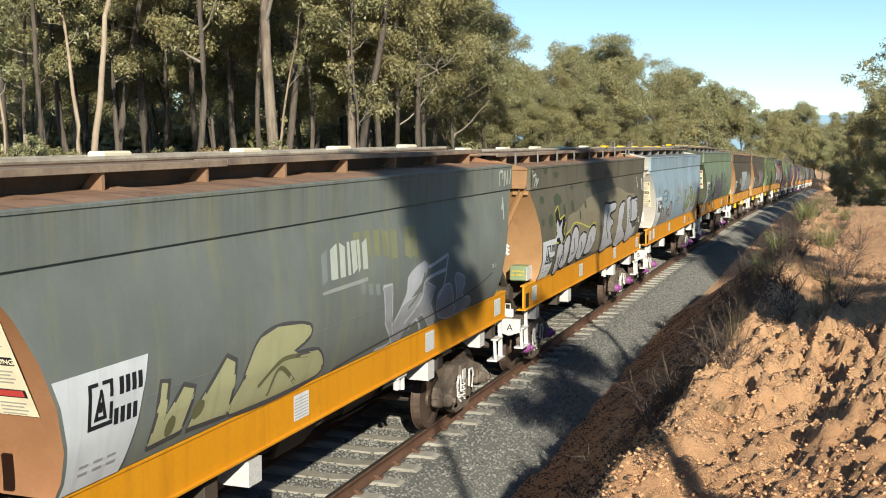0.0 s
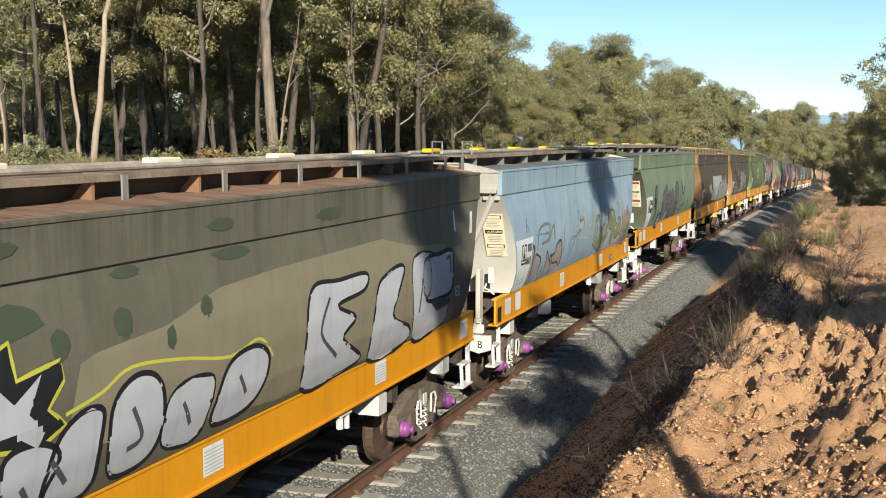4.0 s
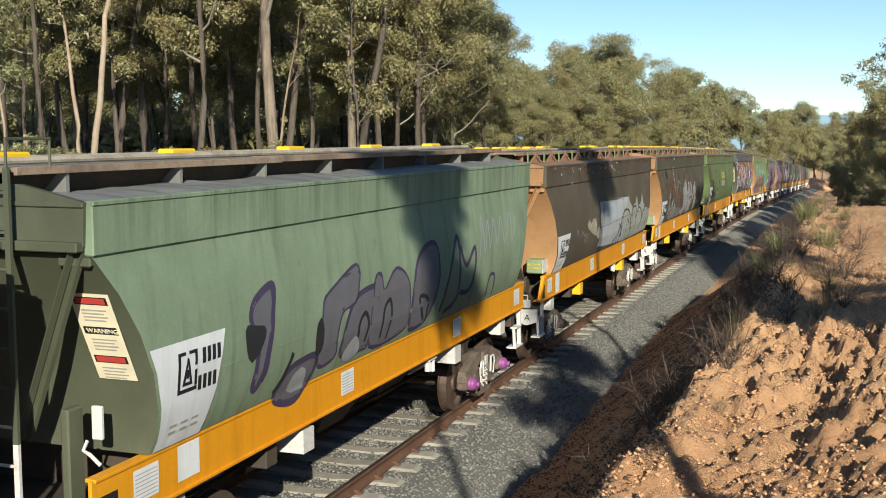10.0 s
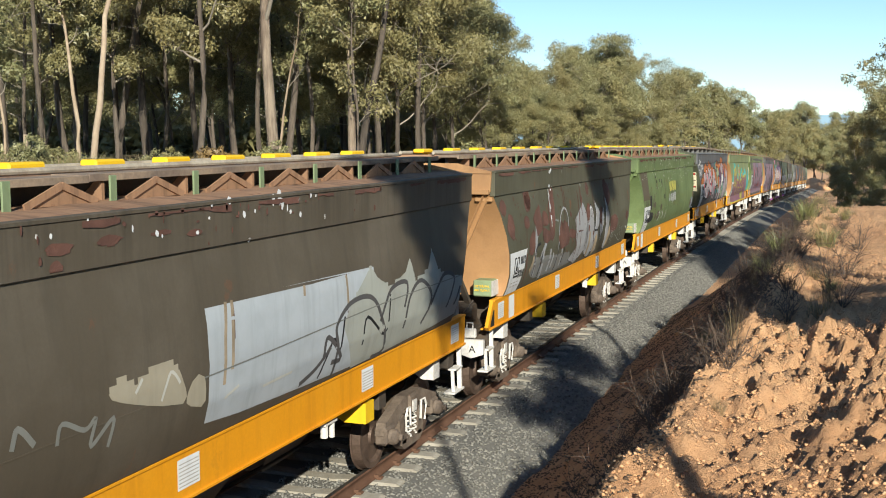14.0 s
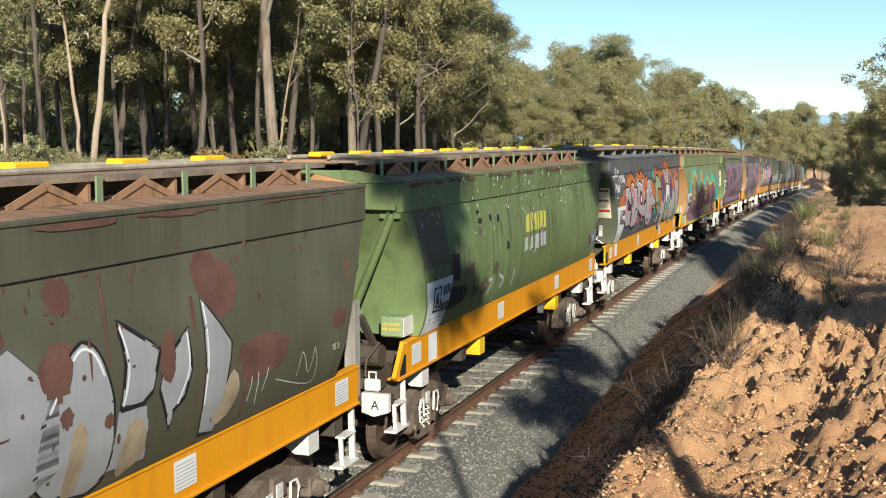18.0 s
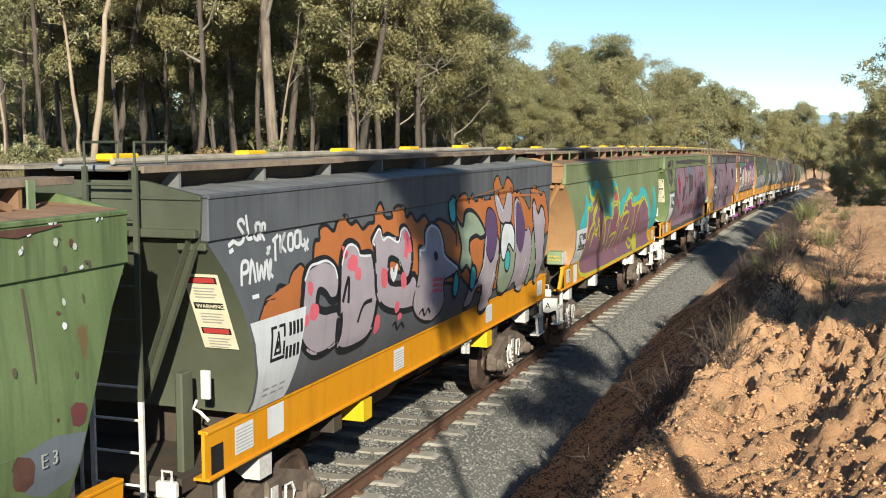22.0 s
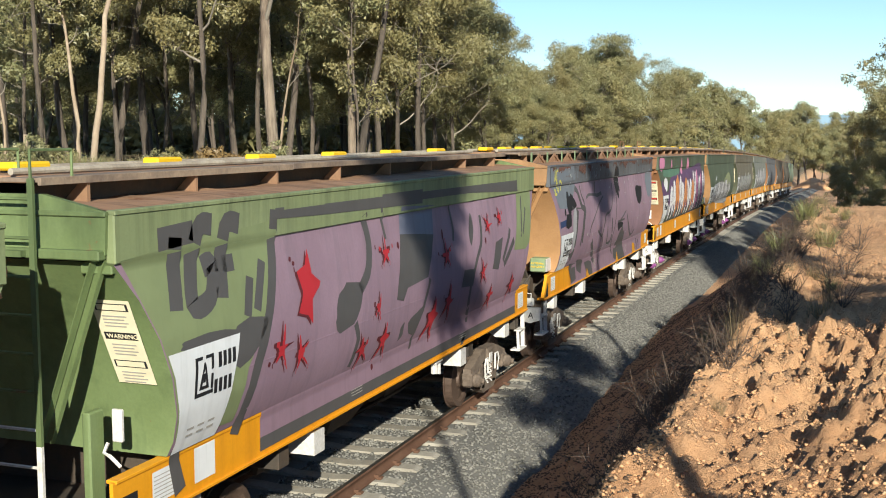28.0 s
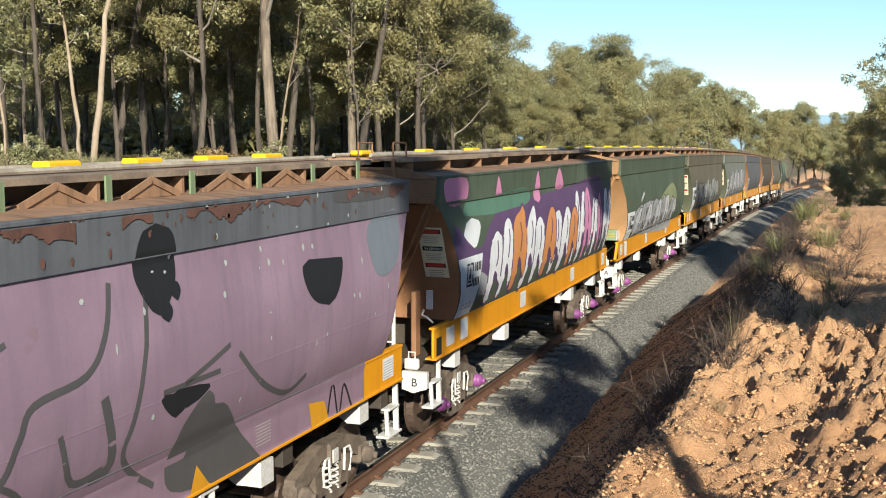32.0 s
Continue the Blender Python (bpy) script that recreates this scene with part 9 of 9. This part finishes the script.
def art_j(w):
    fill(w, MAUVE, 0, [(2.4, 1.5), (11.7, 1.5), (11.7, 1.775), (2.4, 1.775)])
    fill(w, GREYD, 0, [(2.4, 1.36), (11.7, 1.36), (11.7, 1.5), (2.4, 1.5)])
    fill(w, MOSSF, 0, [(0.05, 3.56), (2.66, 3.7), (2.41, 2.97), (1.92, 2.33), (1.79, 1.83), (0.05, 1.92)])
    fill(w, GREYD, 2, [(0.34, 1.73), (0.47, 1.76), (0.53, 1.47), (0.37, 1.52)])
    fill(w, GREYD, 2, [(0.76, 1.81), (0.89, 1.86), (1.05, 1.4), (0.87, 1.37)])
    fill(w, GREYD, 2, [(0.27, 1.73), (0.36, 1.72), (0.33, 1.54), (0.26, 1.56)])
    stroke(w, GREYD, 1, [(2.58, 3.8), (2.49, 3.23), (2.3, 2.73), (2.07, 2.25), (1.89, 1.67)], 0.16)
    stroke(w, GREYD, 1, [(1.41, 3.74), (1.17, 3.7), (1.01, 3.08), (1.31, 3.09), (1.4, 3.38), (1.24, 3.37)], 0.2)
    stroke(w, GREYD, 1, [(1.89, 3.71), (1.63, 3.69), (1.51, 3.06)], 0.2)
    stroke(w, GREYD, 1, [(1.58, 3.36), (1.78, 3.36)], 0.16)
    stroke(w, GREYD, 1, [(1.91, 2.83), (2.03, 3.19)], 0.14)
    stroke(w, GREYD, 1, [(2.1, 2.86), (2.3, 3.32)], 0.14)
    blotch(w, GREYD, 1, [(0.79, 2.78), (0.99, 2.78), (1.21, 2.79), (1.63, 2.76), (1.62, 2.66), (0.78, 2.69)])
    fill(w, GREYD, 1, [(1.72, 2.79), (2.29, 2.77), (2.16, 2.56), (1.85, 2.37), (1.65, 2.42)], True)
    fill(w, GREYD, 0, [(2.61, 3.8), (3.67, 3.78), (6.78, 3.81), (6.77, 3.62), (3.74, 3.67), (2.64, 3.7)])
    fill(w, REDD, 3, [(3.22, 3.33), (3.26, 3.06), (3.47, 2.94), (3.22, 2.81), (3.21, 2.53), (3.07, 2.67), (2.89, 2.65), (3.02, 2.88), (2.92, 3.16), (3.11, 3.12)], False)
    fill(w, RED, 4, [(3.27, 3.34), (3.31, 3.07), (3.52, 2.95), (3.27, 2.82), (3.26, 2.54), (3.12, 2.68), (2.93, 2.67), (3.07, 2.9), (2.96, 3.17), (3.15, 3.13)], False)
    star(w, RED, REDD, 3, 2.59, 2.39, 0.25)
    star(w, RED, REDD, 3, 3.01, 2.26, 0.23)
    spot(w, REDD, 3, 2.87, 3.27, 0.03, 0.03)
    spot(w, REDD, 3, 2.93, 3.22, 0.03, 0.027)
    spot(w, REDD, 3, 5.79, 3.14, 0.04, 0.052)
    spot(w, REDD, 3, 2.32, 2.28, 0.029, 0.031)
    stroke(w, GREYD, 1, [(0.57, 3.67), (1.1, 3.7)], 0.2)
    stroke(w, GREYD, 1, [(0.83, 3.67), (0.76, 3.05)], 0.2)
    fill(w, GREYD, 0, [(3.74, 3.79), (11.44, 3.76), (11.48, 3.56), (8.05, 3.69), (6.01, 3.66), (3.73, 3.69)])
    stroke(w, GREYD, 0, [(4.82, 3.6), (4.9, 3.28), (4.8, 2.95), (4.53, 2.74)], 0.16)
    blotch(w, GREYD, 0, [(4.07, 2.83), (4.62, 2.77), (4.38, 2.33), (3.85, 2.39)])
    stroke(w, GREYD, 0, [(4.4, 2.36), (4.51, 2.14), (4.45, 1.82)], 0.1)
    stroke(w, GREYD, 0, [(5.32, 3.76), (5.37, 3.54), (5.43, 3.25)], 0.07)
    fill(w, BLUEG, 0, [(6.01, 3.62), (7.22, 3.58), (7.1, 3.12), (5.89, 3.23)])
    fill(w, GREYD, 1, [(5.91, 3.27), (7.12, 3.18), (6.78, 2.6), (6.05, 2.6), (5.89, 2.41), (5.63, 2.42)])
    stroke(w, GREYD, 0, [(6.87, 2.58), (6.52, 1.9), (6.52, 1.56)], 0.08)
    fill(w, GREYD, 0, [(6.13, 2.11), (6.66, 2.24), (6.62, 2.06), (6.45, 1.86), (6.25, 1.92)])
    fill(w, GREYD, 0, [(5.91, 2.07), (6.01, 2.12), (6.05, 1.92), (5.92, 1.87)])
    stroke(w, GREYD, 0, [(7.88, 3.55), (7.95, 3.21), (7.9, 3.01)], 0.07)
    stroke(w, GREYD, 0, [(9.26, 3.29), (9.21, 2.9), (8.9, 2.55), (8.7, 2.14), (8.94, 1.63), (8.7, 1.29)], 0.1)
    fill(w, GREYD, 0, [(8.34, 2.53), (8.9, 2.5), (8.81, 2.23), (8.25, 2.27)])
    fill(w, GREYD, 0, [(8.81, 3.36), (8.87, 3.11), (8.7, 2.86), (8.64, 3.08)], True)
    fill(w, GREYD, 0, [(9.98, 2.84), (10.37, 2.85), (10.13, 2.33), (9.78, 2.36)])
    stroke(w, GREYD, 0, [(10.35, 2.46), (10.69, 2.79), (10.81, 2.96)], 0.1)
    stroke(w, GREYD, 0, [(11.03, 2.75), (10.44, 2.38)], 0.12)
    fill(w, MOSSF, 0, [(11.48, 3.55), (12.4, 3.59), (12.04, 2.62), (11.74, 2.52), (11.01, 2.55), (11.25, 2.98)])
    stroke(w, GREYD, 1, [(11.72, 3.47), (11.48, 2.76)], 0.06)
    stroke(w, GREYD, 1, [(11.91, 3.25), (11.61, 2.81)], 0.06)
    star(w, RED, REDD, 3, 5.37, 3.09, 0.23)
    star(w, RED, REDD, 3, 5.08, 2.44, 0.19)
    star(w, RED, REDD, 3, 5.36, 1.98, 0.28)
    star(w, RED, REDD, 3, 4.7, 1.98, 0.25)
    star(w, RED, REDD, 3, 7.56, 2.83, 0.25)
    star(w, RED, REDD, 3, 7.72, 2.13, 0.3)
    star(w, RED, REDD, 3, 7.1, 1.98, 0.33)
    star(w, RED, REDD, 3, 9.62, 3.12, 0.21)
    star(w, RED, REDD, 3, 10.27, 3.19, 0.21)
    star(w, RED, REDD, 3, 9.28, 2.38, 0.23)
    star(w, RED, REDD, 3, 9.86, 1.92, 0.25)
    star(w, RED, REDD, 3, 11.08, 1.95, 0.28)
    star(w, RED, REDD, 3, 12.02, 1.44, 0.17)
    star(w, RED, REDD, 3, 12.36, 1.6, 0.23)
    star(w, RED, REDD, 3, 12.77, 1.55, 0.21)
    spot(w, REDD, 3, 7.46, 3.14, 0.03, 0.086)
    spot(w, REDD, 3, 9.41, 2.88, 0.04, 0.055)
    spot(w, REDD, 3, 5.22, 1.67, 0.04, 0.049)


def art_k(w):
    fill(w, MAUVE, 0, [(2.3, 1.09), (11.3, 1.09), (11.3, 1.775), (2.3, 1.775)])
    fill(w, SLATEB, 0, [(0.05, 3.58), (0.05, 3.9), (0.71, 3.9), (2.03, 3.9), (2.27, 3.51), (1.64, 3.02), (0.68, 3.04), (0.37, 3.42)])
    stroke(w, YELW, 1, [(0.36, 3.62), (0.4, 3.9), (0.42, 3.7), (0.54, 3.64), (0.52, 3.81), (0.64, 3.84)], 0.05)
    stroke(w, YELW, 1, [(0.48, 3.53), (0.57, 3.6), (0.73, 3.41), (0.79, 3.62), (0.95, 3.56), (0.92, 3.43)], 0.05)
    stroke(w, YELW, 1, [(0.42, 3.45), (0.5, 3.46), (0.44, 3.37), (0.6, 3.37)], 0.05)
    fill(w, BLACK, 1, [(1.31, 3.11), (1.37, 3.35), (1.49, 3.37), (1.58, 3.26), (1.76, 3.33), (2.19, 3.05), (1.71, 3.0), (1.6, 2.88), (1.58, 2.65), (1.13, 2.64), (1.19, 2.91), (1.38, 2.92)], True)
    spot(w, BLACK, 1, 1.11, 2.97, 0.062, 0.093)
    fill(w, NAVY, 0, [(0.61, 2.8), (1.18, 2.82), (1.17, 2.69), (0.65, 2.67)])
    stroke(w, GREYD, 0, [(2.16, 3.42), (2.4, 3.34), (2.69, 3.0), (2.97, 2.93), (2.83, 2.66), (2.7, 2.21)], 0.14)
    stroke(w, GREYD, 0, [(2.21, 2.97), (2.07, 2.6), (1.88, 2.05), (1.59, 1.93)], 0.22)
    fill(w, SILVERT, 1, [(1.76, 2.85), (2.09, 2.99), (1.99, 2.37), (1.78, 2.08)], True)
    fill(w, BLACK, 1, [(6.55, 3.42), (6.71, 3.79), (7.09, 3.74), (7.14, 3.37), (6.94, 3.1), (6.75, 3.08)], True)
    fill(w, BLACK, 1, [(6.62, 3.41), (6.88, 3.43), (6.87, 3.18), (6.72, 3.11)], True)
    spot(w, BLACK, 1, 7.1, 3.23, 0.075, 0.098)
    spot(w, BLACK, 1, 6.93, 3.07, 0.093, 0.098)
    fill(w, BLACK, 1, [(9.46, 3.19), (9.94, 3.2), (10.43, 3.16), (10.22, 2.78), (9.93, 2.68), (9.54, 2.85)], True)
    fill(w, BLACK, 1, [(6.95, 2.38), (7.56, 2.32), (7.18, 2.19)], True)
    fill(w, GREYD, 2, [(7.22, 1.43), (7.5, 2.14), (7.86, 2.08), (8.74, 1.28), (7.94, 1.2)])
    fill(w, ORANGES, 4, [(7.53, 1.56), (7.88, 1.17), (7.38, 1.23)])
    fill(w, ORANGES, 4, [(3.91, 1.52), (4.34, 1.19), (3.81, 1.2)])
    fill(w, GREYD, 2, [(3.56, 1.72), (4.35, 1.65), (4.6, 1.28), (4.88, 1.1), (4.08, 1.23)])
    fill(w, GREYD, 2, [(2.65, 1.84), (3.38, 1.77), (3.27, 1.46), (2.86, 1.57)])
    fill(w, ORANGES, 4, [(9.79, 1.6), (10.15, 1.59), (10.35, 1.19), (9.88, 1.22)])
    fill(w, GREYD, 3, [(1.99, 1.81), (2.64, 1.79), (2.8, 1.37), (2.36, 1.34)])
    fill(w, GREYD, 0, [(10.33, 3.9), (10.63, 3.9), (11.98, 3.9), (12.17, 3.77), (10.47, 3.77)], True)
    fill(w, SLATEB, 0, [(11.26, 3.45), (12.17, 3.59), (12.1, 3.02), (11.57, 2.8), (11.26, 2.97)], True)
    fill(w, GREYD, 2, [(7.09, 1.45), (7.15, 2.0), (7.53, 2.27), (7.7, 2.02), (8.03, 1.38)], True)
    fill(w, BLACK, 1, [(6.78, 2.37), (7.24, 2.31), (7.01, 2.14)], True)
    stroke(w, BLACK, 1, [(10.26, 1.33), (10.42, 1.69), (10.56, 1.25), (10.72, 1.62), (10.96, 1.22)], 0.04)
    eave_rust(w, 31, 0.2, 12.4, 0.16)
    flecks(w, WHITET, 11, 70, 0.8, 12.0, 2.0, 3.9)
    flecks(w, RUSTP, 12, 80, 1.0, 12.0, 3.6, 3.93)
    stroke(w, GREYD, 1, [(2.65, 3.48), (2.75, 3.24), (2.92, 3.07), (2.78, 2.76), (2.64, 2.41), (2.54, 2.16)], 0.06)
    stroke(w, GREYD, 1, [(2.16, 3.0), (2.8, 2.96)], 0.03)
    stroke(w, GREYD, 1, [(4.26, 3.51), (4.16, 3.2), (4.86, 3.21)], 0.08)
    stroke(w, GREYD, 1, [(3.19, 3.17), (3.5, 3.23), (4.16, 3.2)], 0.06)
    stroke(w, GREYD, 1, [(5.03, 3.13), (4.42, 2.95), (3.85, 2.66), (3.5, 2.47), (3.47, 2.27)], 0.045)
    stroke(w, GREYD, 1, [(6.22, 3.4), (6.1, 3.03), (5.82, 2.75), (5.24, 2.66), (5.08, 2.45), (4.87, 2.19), (4.38, 2.35)], 0.06)
    stroke(w, GREYD, 1, [(4.87, 2.19), (5.17, 1.95), (5.13, 1.48)], 0.05)
    stroke(w, GREYD, 1, [(5.51, 2.37), (5.69, 1.96), (6.06, 1.96)], 0.06)
    stroke(w, GREYD, 1, [(6.67, 3.29), (6.59, 2.84), (6.44, 2.34), (6.33, 1.96), (6.87, 1.57)], 0.06)
    stroke(w, GREYD, 1, [(7.14, 2.41), (7.51, 2.51), (7.89, 2.62)], 0.05)
    stroke(w, GREYD, 1, [(6.81, 2.4), (7.71, 2.41)], 0.05)
    stroke(w, GREYD, 1, [(8.04, 2.51), (8.53, 2.12), (9.14, 1.88), (9.55, 1.99)], 0.06)
    stroke(w, GREYD, 1, [(3.72, 2.16), (4.27, 1.8), (4.67, 1.6)], 0.14)
    stroke(w, GREYD, 1, [(6.02, 2.54), (6.16, 1.99), (5.92, 1.91)], 0.1)
    stroke(w, SILVERT, 2, [(3.48, 1.91), (4.77, 1.88), (6.39, 1.88), (8.58, 1.82), (11.29, 1.77)], 0.012)
    stroke(w, SLATEB, 1, [(1.22, 3.81), (1.23, 3.66)], 0.07)
    stroke(w, SLATEB, 1, [(1.42, 3.8), (1.43, 3.65)], 0.07)
    stroke(w, SLATEB, 1, [(1.63, 3.8), (1.65, 3.65)], 0.07)
    stroke(w, SLATEB, 1, [(1.89, 3.79), (1.91, 3.64)], 0.07)
    stroke(w, SLATEB, 1, [(2.16, 3.79), (2.18, 3.63)], 0.07)
    stroke(w, SLATEB, 1, [(2.41, 3.78), (2.43, 3.63)], 0.07)
    stroke(w, SLATEB, 1, [(2.92, 3.77), (2.94, 3.61)], 0.07)
    stroke(w, SLATEB, 1, [(3.26, 3.76), (3.29, 3.6)], 0.07)
    stroke(w, SLATEB, 1, [(3.72, 3.75), (3.75, 3.59)], 0.07)
    stroke(w, SLATEB, 1, [(4.12, 3.74), (4.15, 3.58)], 0.07)
    stroke(w, SLATEB, 1, [(4.38, 3.74), (4.42, 3.57)], 0.07)
    stroke(w, SLATEB, 1, [(4.66, 3.73), (4.7, 3.57)], 0.07)


def art_l(w):
    fill(w, PINKL, 0, [(0.28, 3.55), (0.21, 3.9), (1.15, 3.9), (1.21, 3.59), (0.79, 3.48)], True)
    fill(w, TEALG, 0, [(1.17, 3.5), (1.65, 3.56), (2.54, 3.56), (4.62, 3.61), (4.53, 3.3), (1.28, 3.28)], True)
    fill(w, WHITE, 0, [(0.84, 2.85), (1.11, 3.21), (1.55, 3.26), (1.77, 3.11), (1.38, 2.79)], True)
    fill(w, PURPLE, 0, [(0.51, 2.55), (0.59, 3.2), (1.13, 2.9), (1.67, 2.77), (2.39, 3.16), (3.48, 3.37), (7.69, 3.47), (11.11, 3.58), (11.17, 2.38), (7.57, 2.07), (3.3, 2.22), (1.76, 2.13)], True)
    fill(w, PINKL, 0, [(2.65, 3.37), (2.85, 3.87), (3.08, 3.39)], True)
    fill(w, PINKL, 0, [(5.12, 3.37), (5.4, 3.89), (5.6, 3.35)], True)
    fill(w, PINKL, 0, [(6.75, 3.51), (7.08, 3.9), (7.45, 3.48)], True)
    fill(w, SILVERT, 1, [(1.69, 2.05), (1.67, 2.41), (2.35, 2.14), (2.2, 1.98)], True)
    scrawl(w, 21, 9, 2.0, 8.2, 1.8, 3.25, (WHITE, WHITE, ORANGEL), PURPLE, 0.06)
    scrawl(w, 22, 8, 8.0, 12.0, 1.8, 3.45, (WHITE, WHITE, PINKL), PURPLE, 0.06)


def art_m(w):
    fill(w, SILVERD, 0, [(3.2, 1.8), (9.5, 1.8), (9.5, 2.5), (3.2, 2.5)])
    stroke(w, WHITET, 2, [(2.38, 1.98), (2.34, 2.54)], 0.15)
    stroke(w, WHITET, 2, [(5.85, 1.8), (5.59, 2.57)], 0.12)
    stroke(w, WHITET, 2, [(7.95, 1.69), (7.79, 2.39)], 0.12)
    fill(w, SILVERT, 0, [(1.51, 1.97), (1.89, 2.49), (4.31, 2.67), (7.72, 2.49), (9.63, 1.6), (5.43, 1.65)], True)
    fill(w, LEAFG, 0, [(6.51, 2.64), (9.19, 3.07), (9.85, 2.47)], True)
    stroke(w, SILVER, 1, [(2.02, 1.93), (2.81, 2.59)], 0.15)
    stroke(w, SILVER, 1, [(4.13, 1.84), (4.31, 2.67)], 0.15)
    stroke(w, SILVER, 1, [(6.52, 1.74), (6.5, 2.55)], 0.15)
    stroke(w, SILVER, 1, [(2.82, 2.75), (3.39, 2.97)], 0.1)
    scrawl(w, 23, 9, 1.8, 9.8, 1.8, 2.8, (SILVER, SILVERT), GREYD, 0.05)


def art_n(w):
    fill(w, SILVERD, 0, [(3.0, 1.9), (10.0, 1.9), (10.0, 2.7), (3.0, 2.7)])
    stroke(w, SILVER, 0, [(2.38, 1.8), (1.86, 2.94)], 0.2)
    stroke(w, SILVER, 0, [(4.45, 1.68), (4.26, 2.74)], 0.2)
    stroke(w, SILVER, 0, [(6.95, 1.65), (6.57, 2.53)], 0.2)
    stroke(w, PALEG, 0, [(9.71, 1.63), (8.95, 2.44)], 0.2)
    scrawl(w, 24, 8, 2.0, 10.0, 1.85, 3.0, (SILVERT, PALEG), GREYD, 0.05)


def art_o(w):
    fill(w, SILVERD, 0, [(2.0, 1.9), (9.0, 1.9), (9.0, 2.9), (2.0, 2.9)])
    stroke(w, SILVER, 0, [(3.11, 1.39), (2.48, 2.29)], 0.2)
    stroke(w, SILVERT, 0, [(7.11, 1.27), (6.56, 2.23)], 0.2)
    scrawl(w, 25, 8, 2.0, 11.0, 1.85, 3.2, (SILVER, SILVERT), GREYD, 0.05)


ARTS = {0: art_a, 1: art_b, 2: art_c, 3: art_d, 4: art_e, 5: art_f, 6: art_g, 7: art_h, 8: art_i, 9: art_j, 10: art_k, 11: art_l, 12: art_m, 13: art_n, 14: art_o}
for spec in SPECS:
    if spec["index"] in ARTS:
        spec["art"] = ARTS[spec["index"]]
    WAGONS.append((spec["index"], build_wagon(spec)))

# ---- the train's motion ----


def train_travel(t):
    """Where the middle of the first wagon stands along the line."""
    return TRAVEL[0] + TRAVEL[1] * t + TRAVEL[2] * t * t


def wagon_pose(y):
    a, b = line_z(y - 4.6), line_z(y + 4.6)
    return pose(0, y, (a + b) / 2, math.degrees(math.atan2(b - a, 9.2)), 0, 0)


def roll_wheel(wheel):
    """Turns a wheel by the way that the train has gone."""
    x, y, z = wheel.location
    n, side = 240, 1 if x > 0 else -1
    rows = []
    for k in range(n + 1):
        t = 32.0 * k / n
        rows.append((t, pose(x, y, z, side * math.degrees((TRAVEL[0] - train_travel(t)) / 0.46), 0, 0 if x > 0 else 180)))
    walk(wheel, rows)


def motions():
    for index, wagon in WAGONS:
        rows = []
        for k in range(17):
            t = 2.0 * k
            rows.append((t, wagon_pose(train_travel(t) + PITCH * index)))
        walk(wagon, rows)
        for bogie in wagon.children:
            for wheel in bogie.children:
                if wheel.name.startswith("wheel"):
                    roll_wheel(wheel)


motions()
